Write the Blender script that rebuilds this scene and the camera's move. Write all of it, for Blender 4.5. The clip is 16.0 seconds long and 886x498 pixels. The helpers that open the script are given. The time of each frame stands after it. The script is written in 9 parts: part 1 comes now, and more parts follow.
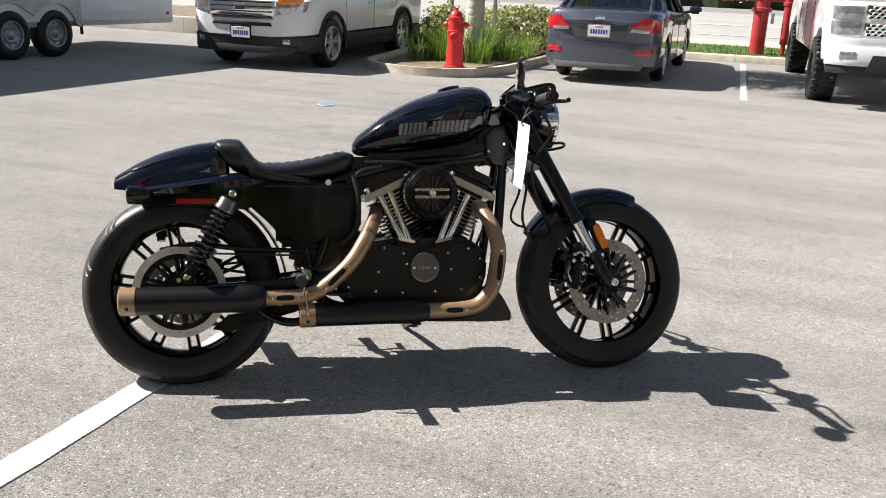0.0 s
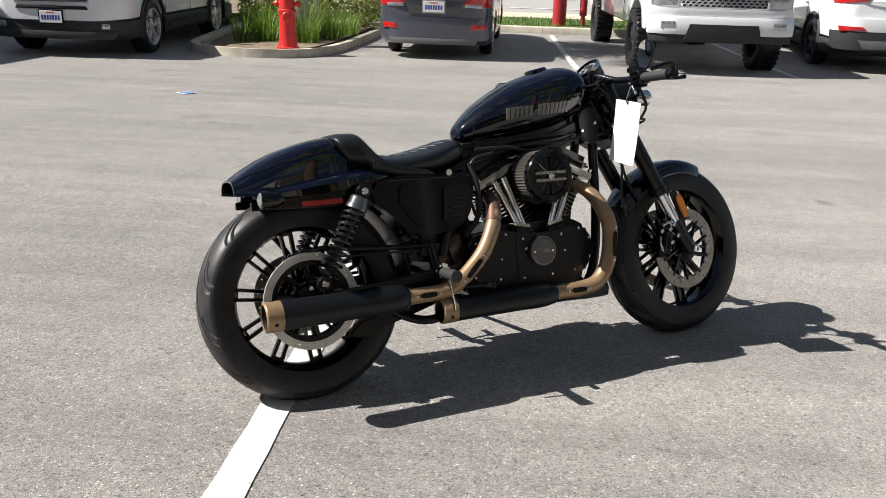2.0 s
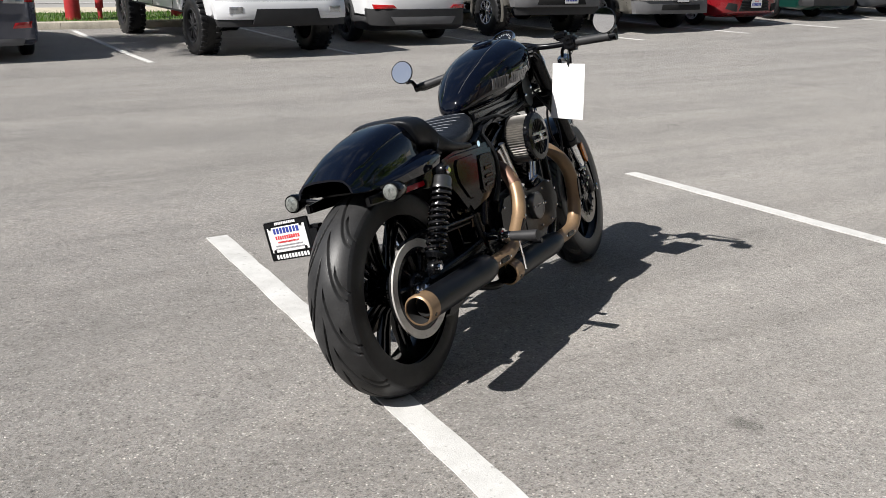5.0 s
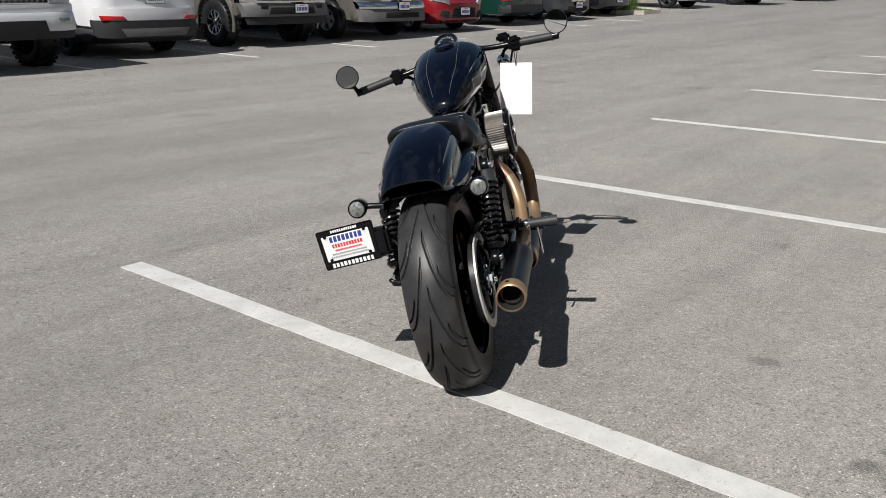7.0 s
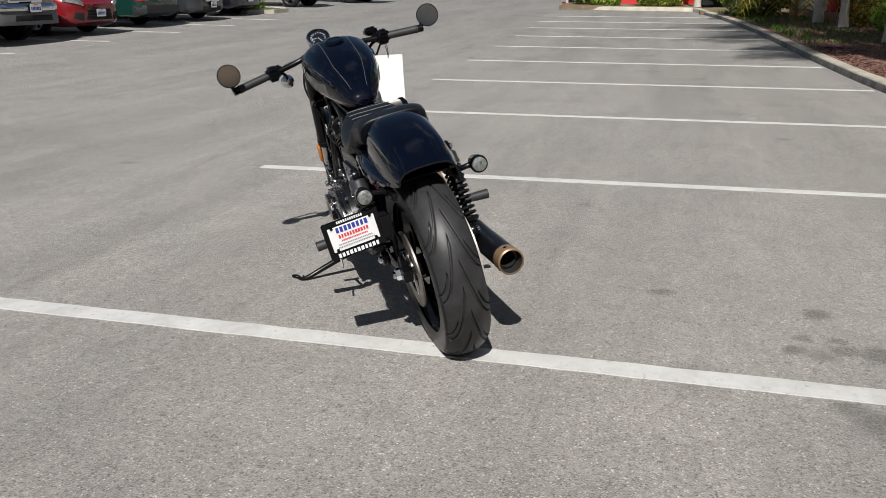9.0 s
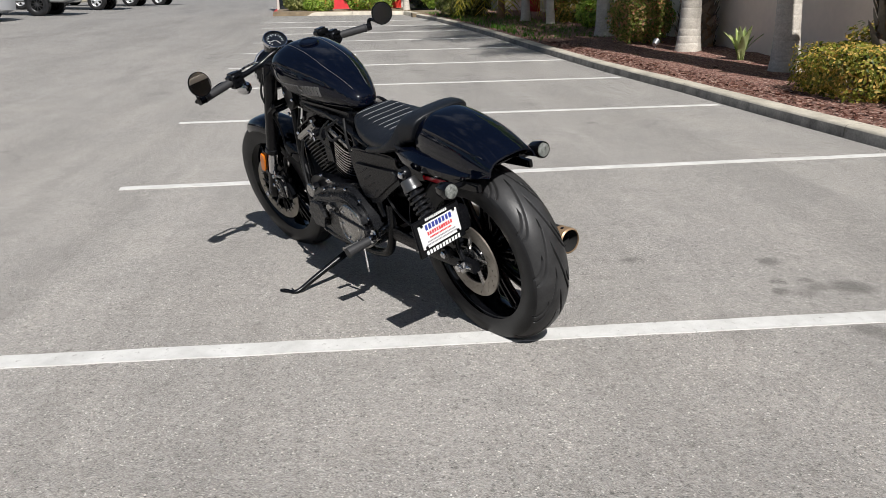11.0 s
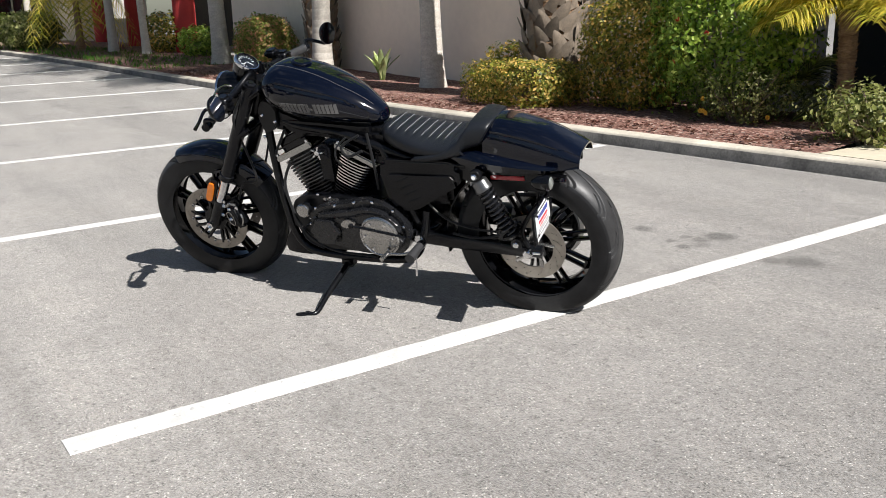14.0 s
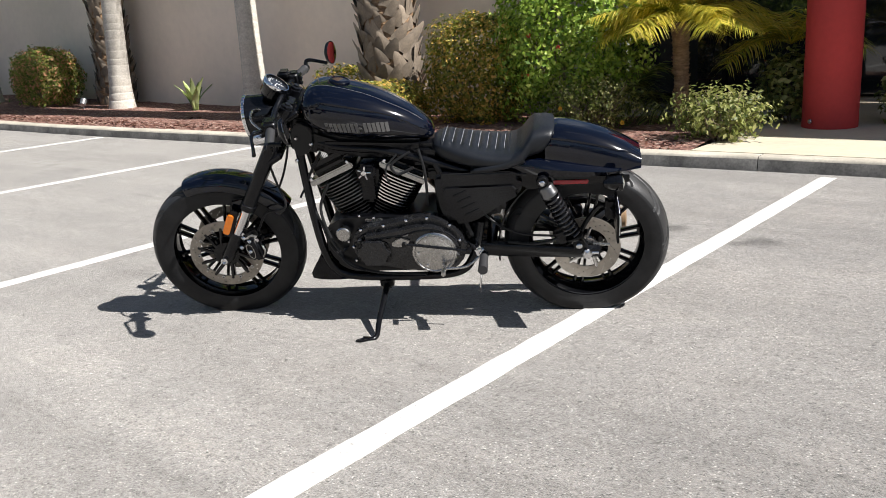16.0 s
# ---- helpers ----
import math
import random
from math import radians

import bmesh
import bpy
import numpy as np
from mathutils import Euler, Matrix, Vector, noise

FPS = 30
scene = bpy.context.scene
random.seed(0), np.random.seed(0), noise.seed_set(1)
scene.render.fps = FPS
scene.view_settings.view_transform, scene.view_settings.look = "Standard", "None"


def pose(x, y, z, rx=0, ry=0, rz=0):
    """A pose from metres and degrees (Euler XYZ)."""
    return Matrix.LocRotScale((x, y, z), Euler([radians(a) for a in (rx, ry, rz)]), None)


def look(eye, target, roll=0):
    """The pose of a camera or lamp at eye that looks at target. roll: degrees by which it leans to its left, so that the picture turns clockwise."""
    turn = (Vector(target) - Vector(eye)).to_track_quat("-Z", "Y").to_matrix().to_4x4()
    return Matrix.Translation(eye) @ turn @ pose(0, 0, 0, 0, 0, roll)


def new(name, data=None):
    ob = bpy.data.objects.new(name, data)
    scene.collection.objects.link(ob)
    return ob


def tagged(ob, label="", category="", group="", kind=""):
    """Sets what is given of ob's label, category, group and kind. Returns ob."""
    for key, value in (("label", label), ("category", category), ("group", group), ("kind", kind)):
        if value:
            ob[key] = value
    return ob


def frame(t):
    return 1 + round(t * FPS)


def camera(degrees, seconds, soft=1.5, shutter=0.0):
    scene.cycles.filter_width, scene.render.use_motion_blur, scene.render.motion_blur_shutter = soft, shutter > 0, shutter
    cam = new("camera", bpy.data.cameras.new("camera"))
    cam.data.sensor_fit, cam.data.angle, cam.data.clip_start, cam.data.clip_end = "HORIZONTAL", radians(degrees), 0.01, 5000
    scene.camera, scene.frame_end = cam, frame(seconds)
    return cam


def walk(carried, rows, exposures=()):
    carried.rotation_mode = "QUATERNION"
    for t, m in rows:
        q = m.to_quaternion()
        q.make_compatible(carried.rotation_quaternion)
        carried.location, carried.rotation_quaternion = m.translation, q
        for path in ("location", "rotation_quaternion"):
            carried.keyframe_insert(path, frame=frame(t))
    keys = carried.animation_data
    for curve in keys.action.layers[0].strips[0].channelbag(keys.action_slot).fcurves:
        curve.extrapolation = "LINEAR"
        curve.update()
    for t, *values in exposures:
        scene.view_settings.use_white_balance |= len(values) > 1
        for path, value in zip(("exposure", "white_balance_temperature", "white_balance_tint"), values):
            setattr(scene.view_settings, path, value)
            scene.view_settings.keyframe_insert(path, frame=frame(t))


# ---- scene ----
cam = camera(53.9, 16.0, 0.5)
PATH = [
    (0, (-0.107, 0.01, 1.31), (-0.783, 1.801, 0.729), 2.4),
    (0.5, (-0.385, -0.01, 1.301), (-0.964, 1.813, 0.718), 2.3),
    (1, (-0.656, -0.081, 1.299), (-1.101, 1.778, 0.708), 2.5),
    (1.5, (-0.939, -0.22, 1.306), (-1.267, 1.66, 0.707), 2.3),
    (2, (-1.21, -0.216, 1.29), (-1.389, 1.679, 0.678), 1.8),
    (2.5, (-1.477, -0.218, 1.281), (-1.474, 1.686, 0.669), 1.6),
    (3, (-1.79, -0.269, 1.29), (-1.6, 1.632, 0.7), 2.0),
    (3.5, (-2.058, -0.195, 1.255), (-1.664, 1.678, 0.676), 1.6),
    (4, (-2.35, -0.117, 1.243), (-1.757, 1.697, 0.646), 1.2),
    (6.5, (-3.675, 0.462, 1.19), (-2.336, 1.826, 0.603), 0.3),
    (7, (-3.851, 0.656, 1.191), (-2.386, 1.886, 0.609), 0.6),
    (7.5, (-4.103, 0.841, 1.197), (-2.494, 1.892, 0.642), 0.4),
    (8, (-4.244, 1.071, 1.172), (-2.531, 1.944, 0.621), -0.3),
    (8.5, (-4.353, 1.327, 1.159), (-2.56, 2.004, 0.589), 0.0),
    (9, (-4.542, 1.556, 1.167), (-2.690, 2.042, 0.592), 0.4),
    (11.5, (-4.681, 3.005, 1.119), (-2.788, 2.669, 0.569), -1.0),
    (12, (-4.675, 3.316, 1.105), (-2.817, 2.806, 0.567), -1.1),
    (12.5, (-4.607, 3.569, 1.085), (-2.797, 2.915, 0.541), -1.7),
    (13, (-4.5, 3.836, 1.113), (-2.753, 3.013, 0.594), -1.8),
    (13.5, (-4.438, 4.143, 1.119), (-2.771, 3.164, 0.609), -1.6),
    (14, (-4.325, 4.393, 1.121), (-2.733, 3.301, 0.602), -1.3),
    (14.5, (-4.141, 4.604, 1.119), (-2.637, 3.398, 0.587), -1.5),
    (15, (-3.974, 4.854, 1.123), (-2.582, 3.511, 0.615), -1.3),
    (15.5, (-3.81, 5.078, 1.133), (-2.512, 3.633, 0.659), -1.9),
    (16, (-3.571, 5.226, 1.116), (-2.34, 3.725, 0.632), -3.0),
]
EXPOSURES = [(0.0, 0.92, 6500, 10), (1.5, 0.65, 6480, 10), (3.0, 0.66, 6420, 10), (4.5, 0.36, 6350, 10), (6.5, -0.05, 6310, 10), (7.0, -0.10, 6320, 10), (7.5, -0.24, 6330, 10),
             (8.5, -0.21, 6330, 10), (9.5, -0.11, 6320, 10), (11.5, 0.14, 6260, 10), (13.5, 0.44, 6260, 10), (15.0, 0.59, 6280, 10), (16.0, 0.69, 6300, 10)]
walk(cam, [(t, look(eye, target, roll)) for t, eye, target, roll in PATH], EXPOSURES)

# ---- daylight: clear sky, sun 44.5 degrees high from the -x side ----
SUN = Vector((-0.70, -0.115, 0.705)).normalized()
world = bpy.data.worlds.new("sky")
scene.world = world
world.use_nodes = True
wn = world.node_tree.nodes
sky = wn.new("ShaderNodeTexSky")
sky.sky_type = "NISHITA"
sky.sun_disc = False
sky.sun_elevation = math.asin(SUN.z)
sky.sun_rotation = math.atan2(SUN.x, SUN.y)
wn["Background"].inputs["Strength"].default_value = 0.046
wl = world.node_tree.links
way = wn.new("ShaderNodeTexCoord").outputs["Generated"]
cloud = wn.new("ShaderNodeTexNoise")
cloud.inputs["Scale"].default_value = 3.2
cloud.inputs["Detail"].default_value = 7
cloud.inputs["Roughness"].default_value = 0.62
wl.new(way, cloud.inputs["Vector"])
cover = wn.new("ShaderNodeMapRange")
cover.inputs["From Min"].default_value = 0.52
cover.inputs["From Max"].default_value = 0.72
cover.inputs["To Max"].default_value = 0.65
wl.new(cloud.outputs["Fac"], cover.inputs["Value"])
veil = wn.new("ShaderNodeMix")
veil.data_type = "RGBA"
veil.inputs[7].default_value = (10.0, 10.3, 11.0, 1)
wl.new(cover.outputs[0], veil.inputs[0])
wl.new(sky.outputs[0], veil.inputs[6])
wl.new(veil.outputs[2], wn["Background"].inputs["Color"])
sun = new("sun", bpy.data.lights.new("sun", "SUN"))
sun.data.energy = 5.9
sun.data.angle = radians(0.53)
sun.data.color = (1.0, 0.95, 0.885)
sun.matrix_world = look(SUN * 60, (0, 0, 0))

# ---- materials ----
def nodes_of(name):
    m = bpy.data.materials.new(name)
    m.use_nodes = True
    nt = m.node_tree
    return m, nt, nt.nodes["Principled BSDF"]


def coords(nt, kind="Object"):
    return nt.nodes.new("ShaderNodeTexCoord").outputs[kind]


def tex_noise(nt, vec, scale, detail=4.0, rough=0.6):
    n = nt.nodes.new("ShaderNodeTexNoise")
    n.inputs["Scale"].default_value = scale
    n.inputs["Detail"].default_value = detail
    n.inputs["Roughness"].default_value = rough
    nt.links.new(vec, n.inputs["Vector"])
    return n.outputs["Fac"]


def ramp_of(nt, fac, stops):
    r = nt.nodes.new("ShaderNodeValToRGB")
    el = r.color_ramp.elements
    while len(el) < len(stops):
        el.new(0.5)
    for e, (p, c) in zip(el, stops):
        e.position = p
        e.color = (c, c, c, 1) if isinstance(c, (int, float)) else (*c, 1)
    nt.links.new(fac, r.inputs["Fac"])
    return r.outputs["Color"]


def mixc(nt, fac, a, b, mode="MIX"):
    m = nt.nodes.new("ShaderNodeMix")
    m.data_type, m.blend_type = "RGBA", mode
    for sock, v in ((m.inputs[0], fac), (m.inputs[6], a), (m.inputs[7], b)):
        if isinstance(v, (int, float)):
            sock.default_value = v
        elif isinstance(v, tuple):
            sock.default_value = (*v, 1)
        else:
            nt.links.new(v, sock)
    return m.outputs[2]


def add_bump(nt, bsdf, height, strength, distance=0.002):
    b = nt.nodes.new("ShaderNodeBump")
    b.inputs["Strength"].default_value = strength
    b.inputs["Distance"].default_value = distance
    nt.links.new(height, b.inputs["Height"])
    nt.links.new(b.outputs[0], bsdf.inputs["Normal"])


def mat(name, col, rough=0.5, metal=0.0, var=0.12, scale=6.0, bump=0.0, bscale=150.0, coat=0.0, spec=0.5, col2=None, rvar=0.1, per_piece=0.0, coat_rough=0.03):
    """A surface with variation at two scales, and relief."""
    m, nt, b = nodes_of(name)
    v = coords(nt)
    lo = tuple(c * (1 - var) for c in col)
    hi = col2 or tuple(min(1, c * (1 + var)) for c in col)
    big = ramp_of(nt, tex_noise(nt, v, scale), [(0.3, lo), (0.7, hi)])
    fine = ramp_of(nt, tex_noise(nt, v, scale * 14, 2), [(0.2, 1 - var), (0.8, 1.0)])
    c = mixc(nt, 1.0, big, fine, "MULTIPLY")
    if per_piece:
        info = nt.nodes.new("ShaderNodeObjectInfo")
        c = mixc(nt, 1.0, c, ramp_of(nt, info.outputs["Random"], [(0, 1 - per_piece), (1, 1.0)]), "MULTIPLY")
    nt.links.new(c, b.inputs["Base Color"])
    r = nt.nodes.new("ShaderNodeMapRange")
    r.inputs["To Min"].default_value = max(0.02, rough - rvar * rough)
    r.inputs["To Max"].default_value = min(1, rough + rvar * rough)
    nt.links.new(tex_noise(nt, v, scale * 3, 3), r.inputs["Value"])
    nt.links.new(r.outputs[0], b.inputs["Roughness"])
    b.inputs["Metallic"].default_value = metal
    b.inputs["Specular IOR Level"].default_value = spec
    b.inputs["Coat Weight"].default_value = coat
    b.inputs["Coat Roughness"].default_value = coat_rough
    if bump:
        add_bump(nt, b, tex_noise(nt, v, bscale, 3), bump)
    return m


def asphalt_mat():
    m, nt, b = nodes_of("weathered_asphalt")
    v = coords(nt, "Object")

    def cells(scale, vec=v):
        n = nt.nodes.new("ShaderNodeTexVoronoi")
        n.inputs["Scale"].default_value = scale
        nt.links.new(vec, n.inputs["Vector"])
        sp = nt.nodes.new("ShaderNodeSeparateColor")
        nt.links.new(n.outputs["Color"], sp.inputs[0])
        return n.outputs["Distance"], sp.outputs

    def warped(scale, amount, detail=5):
        w = nt.nodes.new("ShaderNodeTexNoise")
        w.inputs["Scale"].default_value = scale
        w.inputs["Detail"].default_value = detail
        nt.links.new(v, w.inputs["Vector"])
        return mixc(nt, amount, v, w.outputs["Color"])

    def times(c, d):
        return mixc(nt, 1.0, c, d, "MULTIPLY")

    # crushed stone of mixed grey, tan and pinkish grains in dark binder
    _, st = cells(235)
    tone = ramp_of(nt, st[0], [(0.0, 0.40), (0.20, 0.80), (0.80, 1.05), (0.965, 1.36), (1.0, 2.8)])
    hue = ramp_of(nt, st[1], [(0.0, (0.192, 0.183, 0.172)), (0.35, (0.226, 0.219, 0.210)), (0.65, (0.231, 0.229, 0.226)), (1.0, (0.256, 0.236, 0.220))])
    c = times(hue, tone)
    gd, _ = cells(300)
    c = times(c, ramp_of(nt, gd, [(0.0, 0.72), (0.45, 1.08)]))
    c = times(c, ramp_of(nt, tex_noise(nt, v, 34, 6, 0.85), [(0.30, 0.50), (0.50, 0.99), (0.72, 1.28)]))
    # patches where the binder is darker and browner, and others bleached
    c = times(c, ramp_of(nt, tex_noise(nt, v, 6.5, 5, 0.75), [(0.30, (0.80, 0.79, 0.78)), (0.50, 1.0), (0.72, (1.10, 1.09, 1.07))]))
    c = times(c, ramp_of(nt, tex_noise(nt, v, 1.1, 6, 0.65), [(0.28, (0.76, 0.755, 0.75)), (0.5, (1.0, 0.985, 0.965)), (0.75, (1.13, 1.09, 1.05))]))
    # dark pock marks where stones are missing, fine and coarse
    for scale, share, r0, r1, dark in ((85, 0.28, 0.18, 0.42, 0.28), (26, 0.17, 0.10, 0.27, 0.36), (9, 0.12, 0.05, 0.12, 0.42)):
        pd, ps = cells(scale, warped(scale * 1.6, 0.35 / scale, 2))
        pick = ramp_of(nt, ps[1], [(share, 0.0), (share + 0.06, 1.0)])
        c = times(c, mixc(nt, 1.0, ramp_of(nt, pd, [(r0, dark), (r1, 1.0)]), pick, "LIGHTEN"))
    # a few loose pale chips
    cd, cs = cells(30)
    chip = mixc(nt, 1.0, ramp_of(nt, cd, [(0.06, 1.0), (0.10, 0.0)]), ramp_of(nt, cs[0], [(0.035, 1.0), (0.05, 0.0)]), "MULTIPLY")
    c = mixc(nt, chip, c, (0.62, 0.60, 0.56))
    # old oil stains in the bays
    od, osep = cells(0.9, warped(5, 0.16))
    c = times(c, mixc(nt, 1.0, ramp_of(nt, od, [(0.07, 0.66), (0.16, 1.0)]), ramp_of(nt, osep[2], [(0.30, 0.0), (0.36, 1.0)]), "LIGHTEN"))
    # long wheel sweeps along the lane
    sw = nt.nodes.new("ShaderNodeMapping")
    sw.inputs["Scale"].default_value = (0.10, 0.9, 1)
    sw.inputs["Rotation"].default_value = (0, 0, radians(-12))
    nt.links.new(v, sw.inputs["Vector"])
    c = times(c, ramp_of(nt, tex_noise(nt, sw.outputs[0], 1.3, 5, 0.6), [(0.34, 0.72), (0.56, 1.03)]))
    sw2 = nt.nodes.new("ShaderNodeMapping")
    sw2.inputs["Scale"].default_value = (0.22, 2.6, 1)
    sw2.inputs["Rotation"].default_value = (0, 0, radians(24))
    nt.links.new(v, sw2.inputs["Vector"])
    c = times(c, ramp_of(nt, tex_noise(nt, sw2.outputs[0], 1.6, 6, 0.7), [(0.36, (0.84, 0.835, 0.83)), (0.52, 1.0), (0.70, (1.07, 1.06, 1.04))]))
    # scattered oil drips
    dd, _ = cells(1.25, warped(9, 0.10, 2))
    c = times(c, ramp_of(nt, dd, [(0.045, 0.45), (0.085, 1.0)]))
    # oil drips under where engines stand, by the end of the bay
    warp = nt.nodes.new("ShaderNodeTexNoise")
    warp.inputs["Scale"].default_value = 9
    nt.links.new(v, warp.inputs["Vector"])
    off = nt.nodes.new("ShaderNodeVectorMath")
    off.operation = "MULTIPLY_ADD"
    off.inputs[1].default_value = (0.08, 0.08, 0)
    off.inputs[2].default_value = (-0.04, -0.04, 0)
    nt.links.new(warp.outputs["Color"], off.inputs[0])
    at = nt.nodes.new("ShaderNodeVectorMath")
    at.operation = "MULTIPLY_ADD"
    at.inputs[1].default_value = (1, 1, 0)
    nt.links.new(v, at.inputs[0])
    nt.links.new(off.outputs[0], at.inputs[2])
    for x, y, r, dark in ((-1.58, 0.80, 0.075, 0.50), (-1.60, 1.10, 0.035, 0.62), (-1.64, 1.01, 0.04, 0.78), (-1.57, 0.94, 0.045, 0.68), (-1.48, 0.95, 0.03, 0.70),
                          (-1.22, 0.97, 0.045, 0.60), (-1.49, 1.05, 0.03, 0.68), (-2.02, 0.98, 0.05, 0.64), (-2.12, 0.90, 0.08, 0.60), (-1.12, 1.54, 0.04, 0.66)):
        gap = nt.nodes.new("ShaderNodeVectorMath")
        gap.operation = "DISTANCE"
        gap.inputs[1].default_value = (x, y, 0)
        nt.links.new(at.outputs[0], gap.inputs[0])
        c = mixc(nt, 1.0, c, ramp_of(nt, gap.outputs["Value"], [(r * 0.6, dark * dark * 0.8), (r * 1.5, 1.0)]), "MULTIPLY")
    # hairline cracks in a few patches
    crack = nt.nodes.new("ShaderNodeTexVoronoi")
    crack.feature = "DISTANCE_TO_EDGE"
    crack.inputs["Scale"].default_value = 0.55
    w2 = nt.nodes.new("ShaderNodeTexNoise")
    w2.inputs["Scale"].default_value = 3.5
    w2.inputs["Detail"].default_value = 6
    nt.links.new(v, w2.inputs["Vector"])
    nt.links.new(mixc(nt, 0.16, v, w2.outputs["Color"]), crack.inputs["Vector"])
    line = ramp_of(nt, crack.outputs["Distance"], [(0.0, 0.0), (0.004, 1.0)])
    mask = ramp_of(nt, tex_noise(nt, v, 0.6, 2), [(0.55, 1.0), (0.62, 0.0)])
    c = mixc(nt, 1.0, c, mixc(nt, 0.6, (1, 1, 1), mixc(nt, 1.0, line, mask, "LIGHTEN")), "MULTIPLY")
    nt.links.new(c, b.inputs["Base Color"])
    b.inputs["Roughness"].default_value = 0.86
    b.inputs["Specular IOR Level"].default_value = 0.35
    b.inputs["Sheen Weight"].default_value = 0.38
    b.inputs["Sheen Roughness"].default_value = 0.5
    b.inputs["Sheen Tint"].default_value = (1.0, 0.96, 0.90, 1)
    h = mixc(nt, 0.5, gd, tex_noise(nt, v, 60, 4, 0.7))
    add_bump(nt, b, h, 0.7, 0.007)
    return m


def paint_line_mat():
    m, nt, b = nodes_of("worn_road_paint")
    v = coords(nt)
    wear = ramp_of(nt, tex_noise(nt, v, 34, 6, 0.8), [(0.33, 0.0), (0.41, 1.0)])
    base = ramp_of(nt, tex_noise(nt, v, 5, 5, 0.7), [(0.3, (0.50, 0.495, 0.475)), (0.7, (0.70, 0.695, 0.675))])
    nt.links.new(mixc(nt, wear, (0.30, 0.29, 0.27), base), b.inputs["Base Color"])
    b.inputs["Roughness"].default_value = 0.8
    add_bump(nt, b, tex_noise(nt, v, 180, 4, 0.7), 0.4, 0.004)
    return m


def leaf_mat(name, a, bcol, tip):
    """Leaves that differ one by one; light passes through them a little."""
    m, nt, b = nodes_of(name)
    g = nt.nodes.new("ShaderNodeNewGeometry")
    c = ramp_of(nt, g.outputs["Random Per Island"], [(0.0, a), (0.6, bcol), (1.0, tip)])
    nt.links.new(mixc(nt, 1.0, c, ramp_of(nt, tex_noise(nt, coords(nt), 3, 3), [(0.3, 0.65), (0.7, 1.15)]), "MULTIPLY"), b.inputs["Base Color"])
    b.inputs["Roughness"].default_value = 0.45
    b.inputs["Specular IOR Level"].default_value = 0.4
    tr = nt.nodes.new("ShaderNodeBsdfTranslucent")
    nt.links.new(c, tr.inputs["Color"])
    mx = nt.nodes.new("ShaderNodeMixShader")
    mx.inputs[0].default_value = 0.45
    nt.links.new(b.outputs[0], mx.inputs[1])
    nt.links.new(tr.outputs[0], mx.inputs[2])
    nt.links.new(mx.outputs[0], nt.nodes["Material Output"].inputs["Surface"])
    return m


def bark_mat(name, a, b2, ring=9.0, bump=0.7):
    m, nt, b = nodes_of(name)
    v = coords(nt)
    mp = nt.nodes.new("ShaderNodeMapping")
    mp.inputs["Scale"].default_value = (3, 3, ring)
    nt.links.new(v, mp.inputs["Vector"])
    n1 = tex_noise(nt, mp.outputs[0], 2.2, 6, 0.7)
    nt.links.new(mixc(nt, 1.0, ramp_of(nt, n1, [(0.3, a), (0.7, b2)]), ramp_of(nt, tex_noise(nt, v, 40, 3), [(0.3, 0.8), (0.7, 1.1)]), "MULTIPLY"), b.inputs["Base Color"])
    b.inputs["Roughness"].default_value = 0.9
    add_bump(nt, b, n1, bump, 0.02)
    return m


def glass_mat(name, col=(0.02, 0.025, 0.03), rough=0.03):
    return mat(name, col, rough, 0.0, 0.05, 2.0, spec=0.9)


def mulch_mat():
    m, nt, b = nodes_of("red_bark_mulch")
    v = coords(nt)
    mp = nt.nodes.new("ShaderNodeMapping")
    mp.inputs["Scale"].default_value = (1, 2.3, 1)
    nt.links.new(v, mp.inputs["Vector"])
    vo = nt.nodes.new("ShaderNodeTexVoronoi")
    vo.inputs["Scale"].default_value = 24
    nt.links.new(mp.outputs[0], vo.inputs["Vector"])
    s = nt.nodes.new("ShaderNodeSeparateColor")
    nt.links.new(vo.outputs["Color"], s.inputs[0])
    nt.links.new(ramp_of(nt, s.outputs[0], [(0, (0.08, 0.036, 0.028)), (0.5, (0.21, 0.10, 0.075)), (0.85, (0.32, 0.18, 0.14)), (1, (0.46, 0.34, 0.28))]), b.inputs["Base Color"])
    b.inputs["Roughness"].default_value = 0.9
    add_bump(nt, b, vo.outputs["Distance"], 1.0, 0.02)
    return m


ASPHALT = asphalt_mat()
ROADPAINT = paint_line_mat()
BLUEPAINT = mat("blue_marker", (0.06, 0.22, 0.62), 0.5)
CONCRETE = mat("aged_concrete", (0.40, 0.375, 0.33), 0.9, 0, 0.22, 2.0, 0.5, 120, per_piece=0.12)
KERBTOP = mat("kerb_concrete", (0.58, 0.53, 0.44), 0.9, 0, 0.25, 3.0, 0.6, 90, per_piece=0.12)
# kerb face: its shade is put into the base colour, mottled with scuffs
KERBFACE_SHADED = mat("scuffed_kerb_face", (0.21, 0.20, 0.185), 0.9, 0, 0.45, 4.0, 0.7, 70, col2=(0.36, 0.345, 0.315), per_piece=0.15)
WALK = mat("pale_walk_concrete", (0.56, 0.50, 0.38), 0.9, 0, 0.12, 1.2, 0.35, 160)
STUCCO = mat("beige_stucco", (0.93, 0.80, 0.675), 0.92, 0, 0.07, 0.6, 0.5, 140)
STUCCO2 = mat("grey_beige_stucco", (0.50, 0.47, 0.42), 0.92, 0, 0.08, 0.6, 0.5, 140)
REDSTUCCO = mat("red_painted_stucco", (0.55, 0.048, 0.045), 0.75, 0, 0.12, 1.5, 0.4, 130)
REDPIPE = mat("red_pipe_paint", (0.42, 0.03, 0.035), 0.42, 0, 0.15, 5.0)
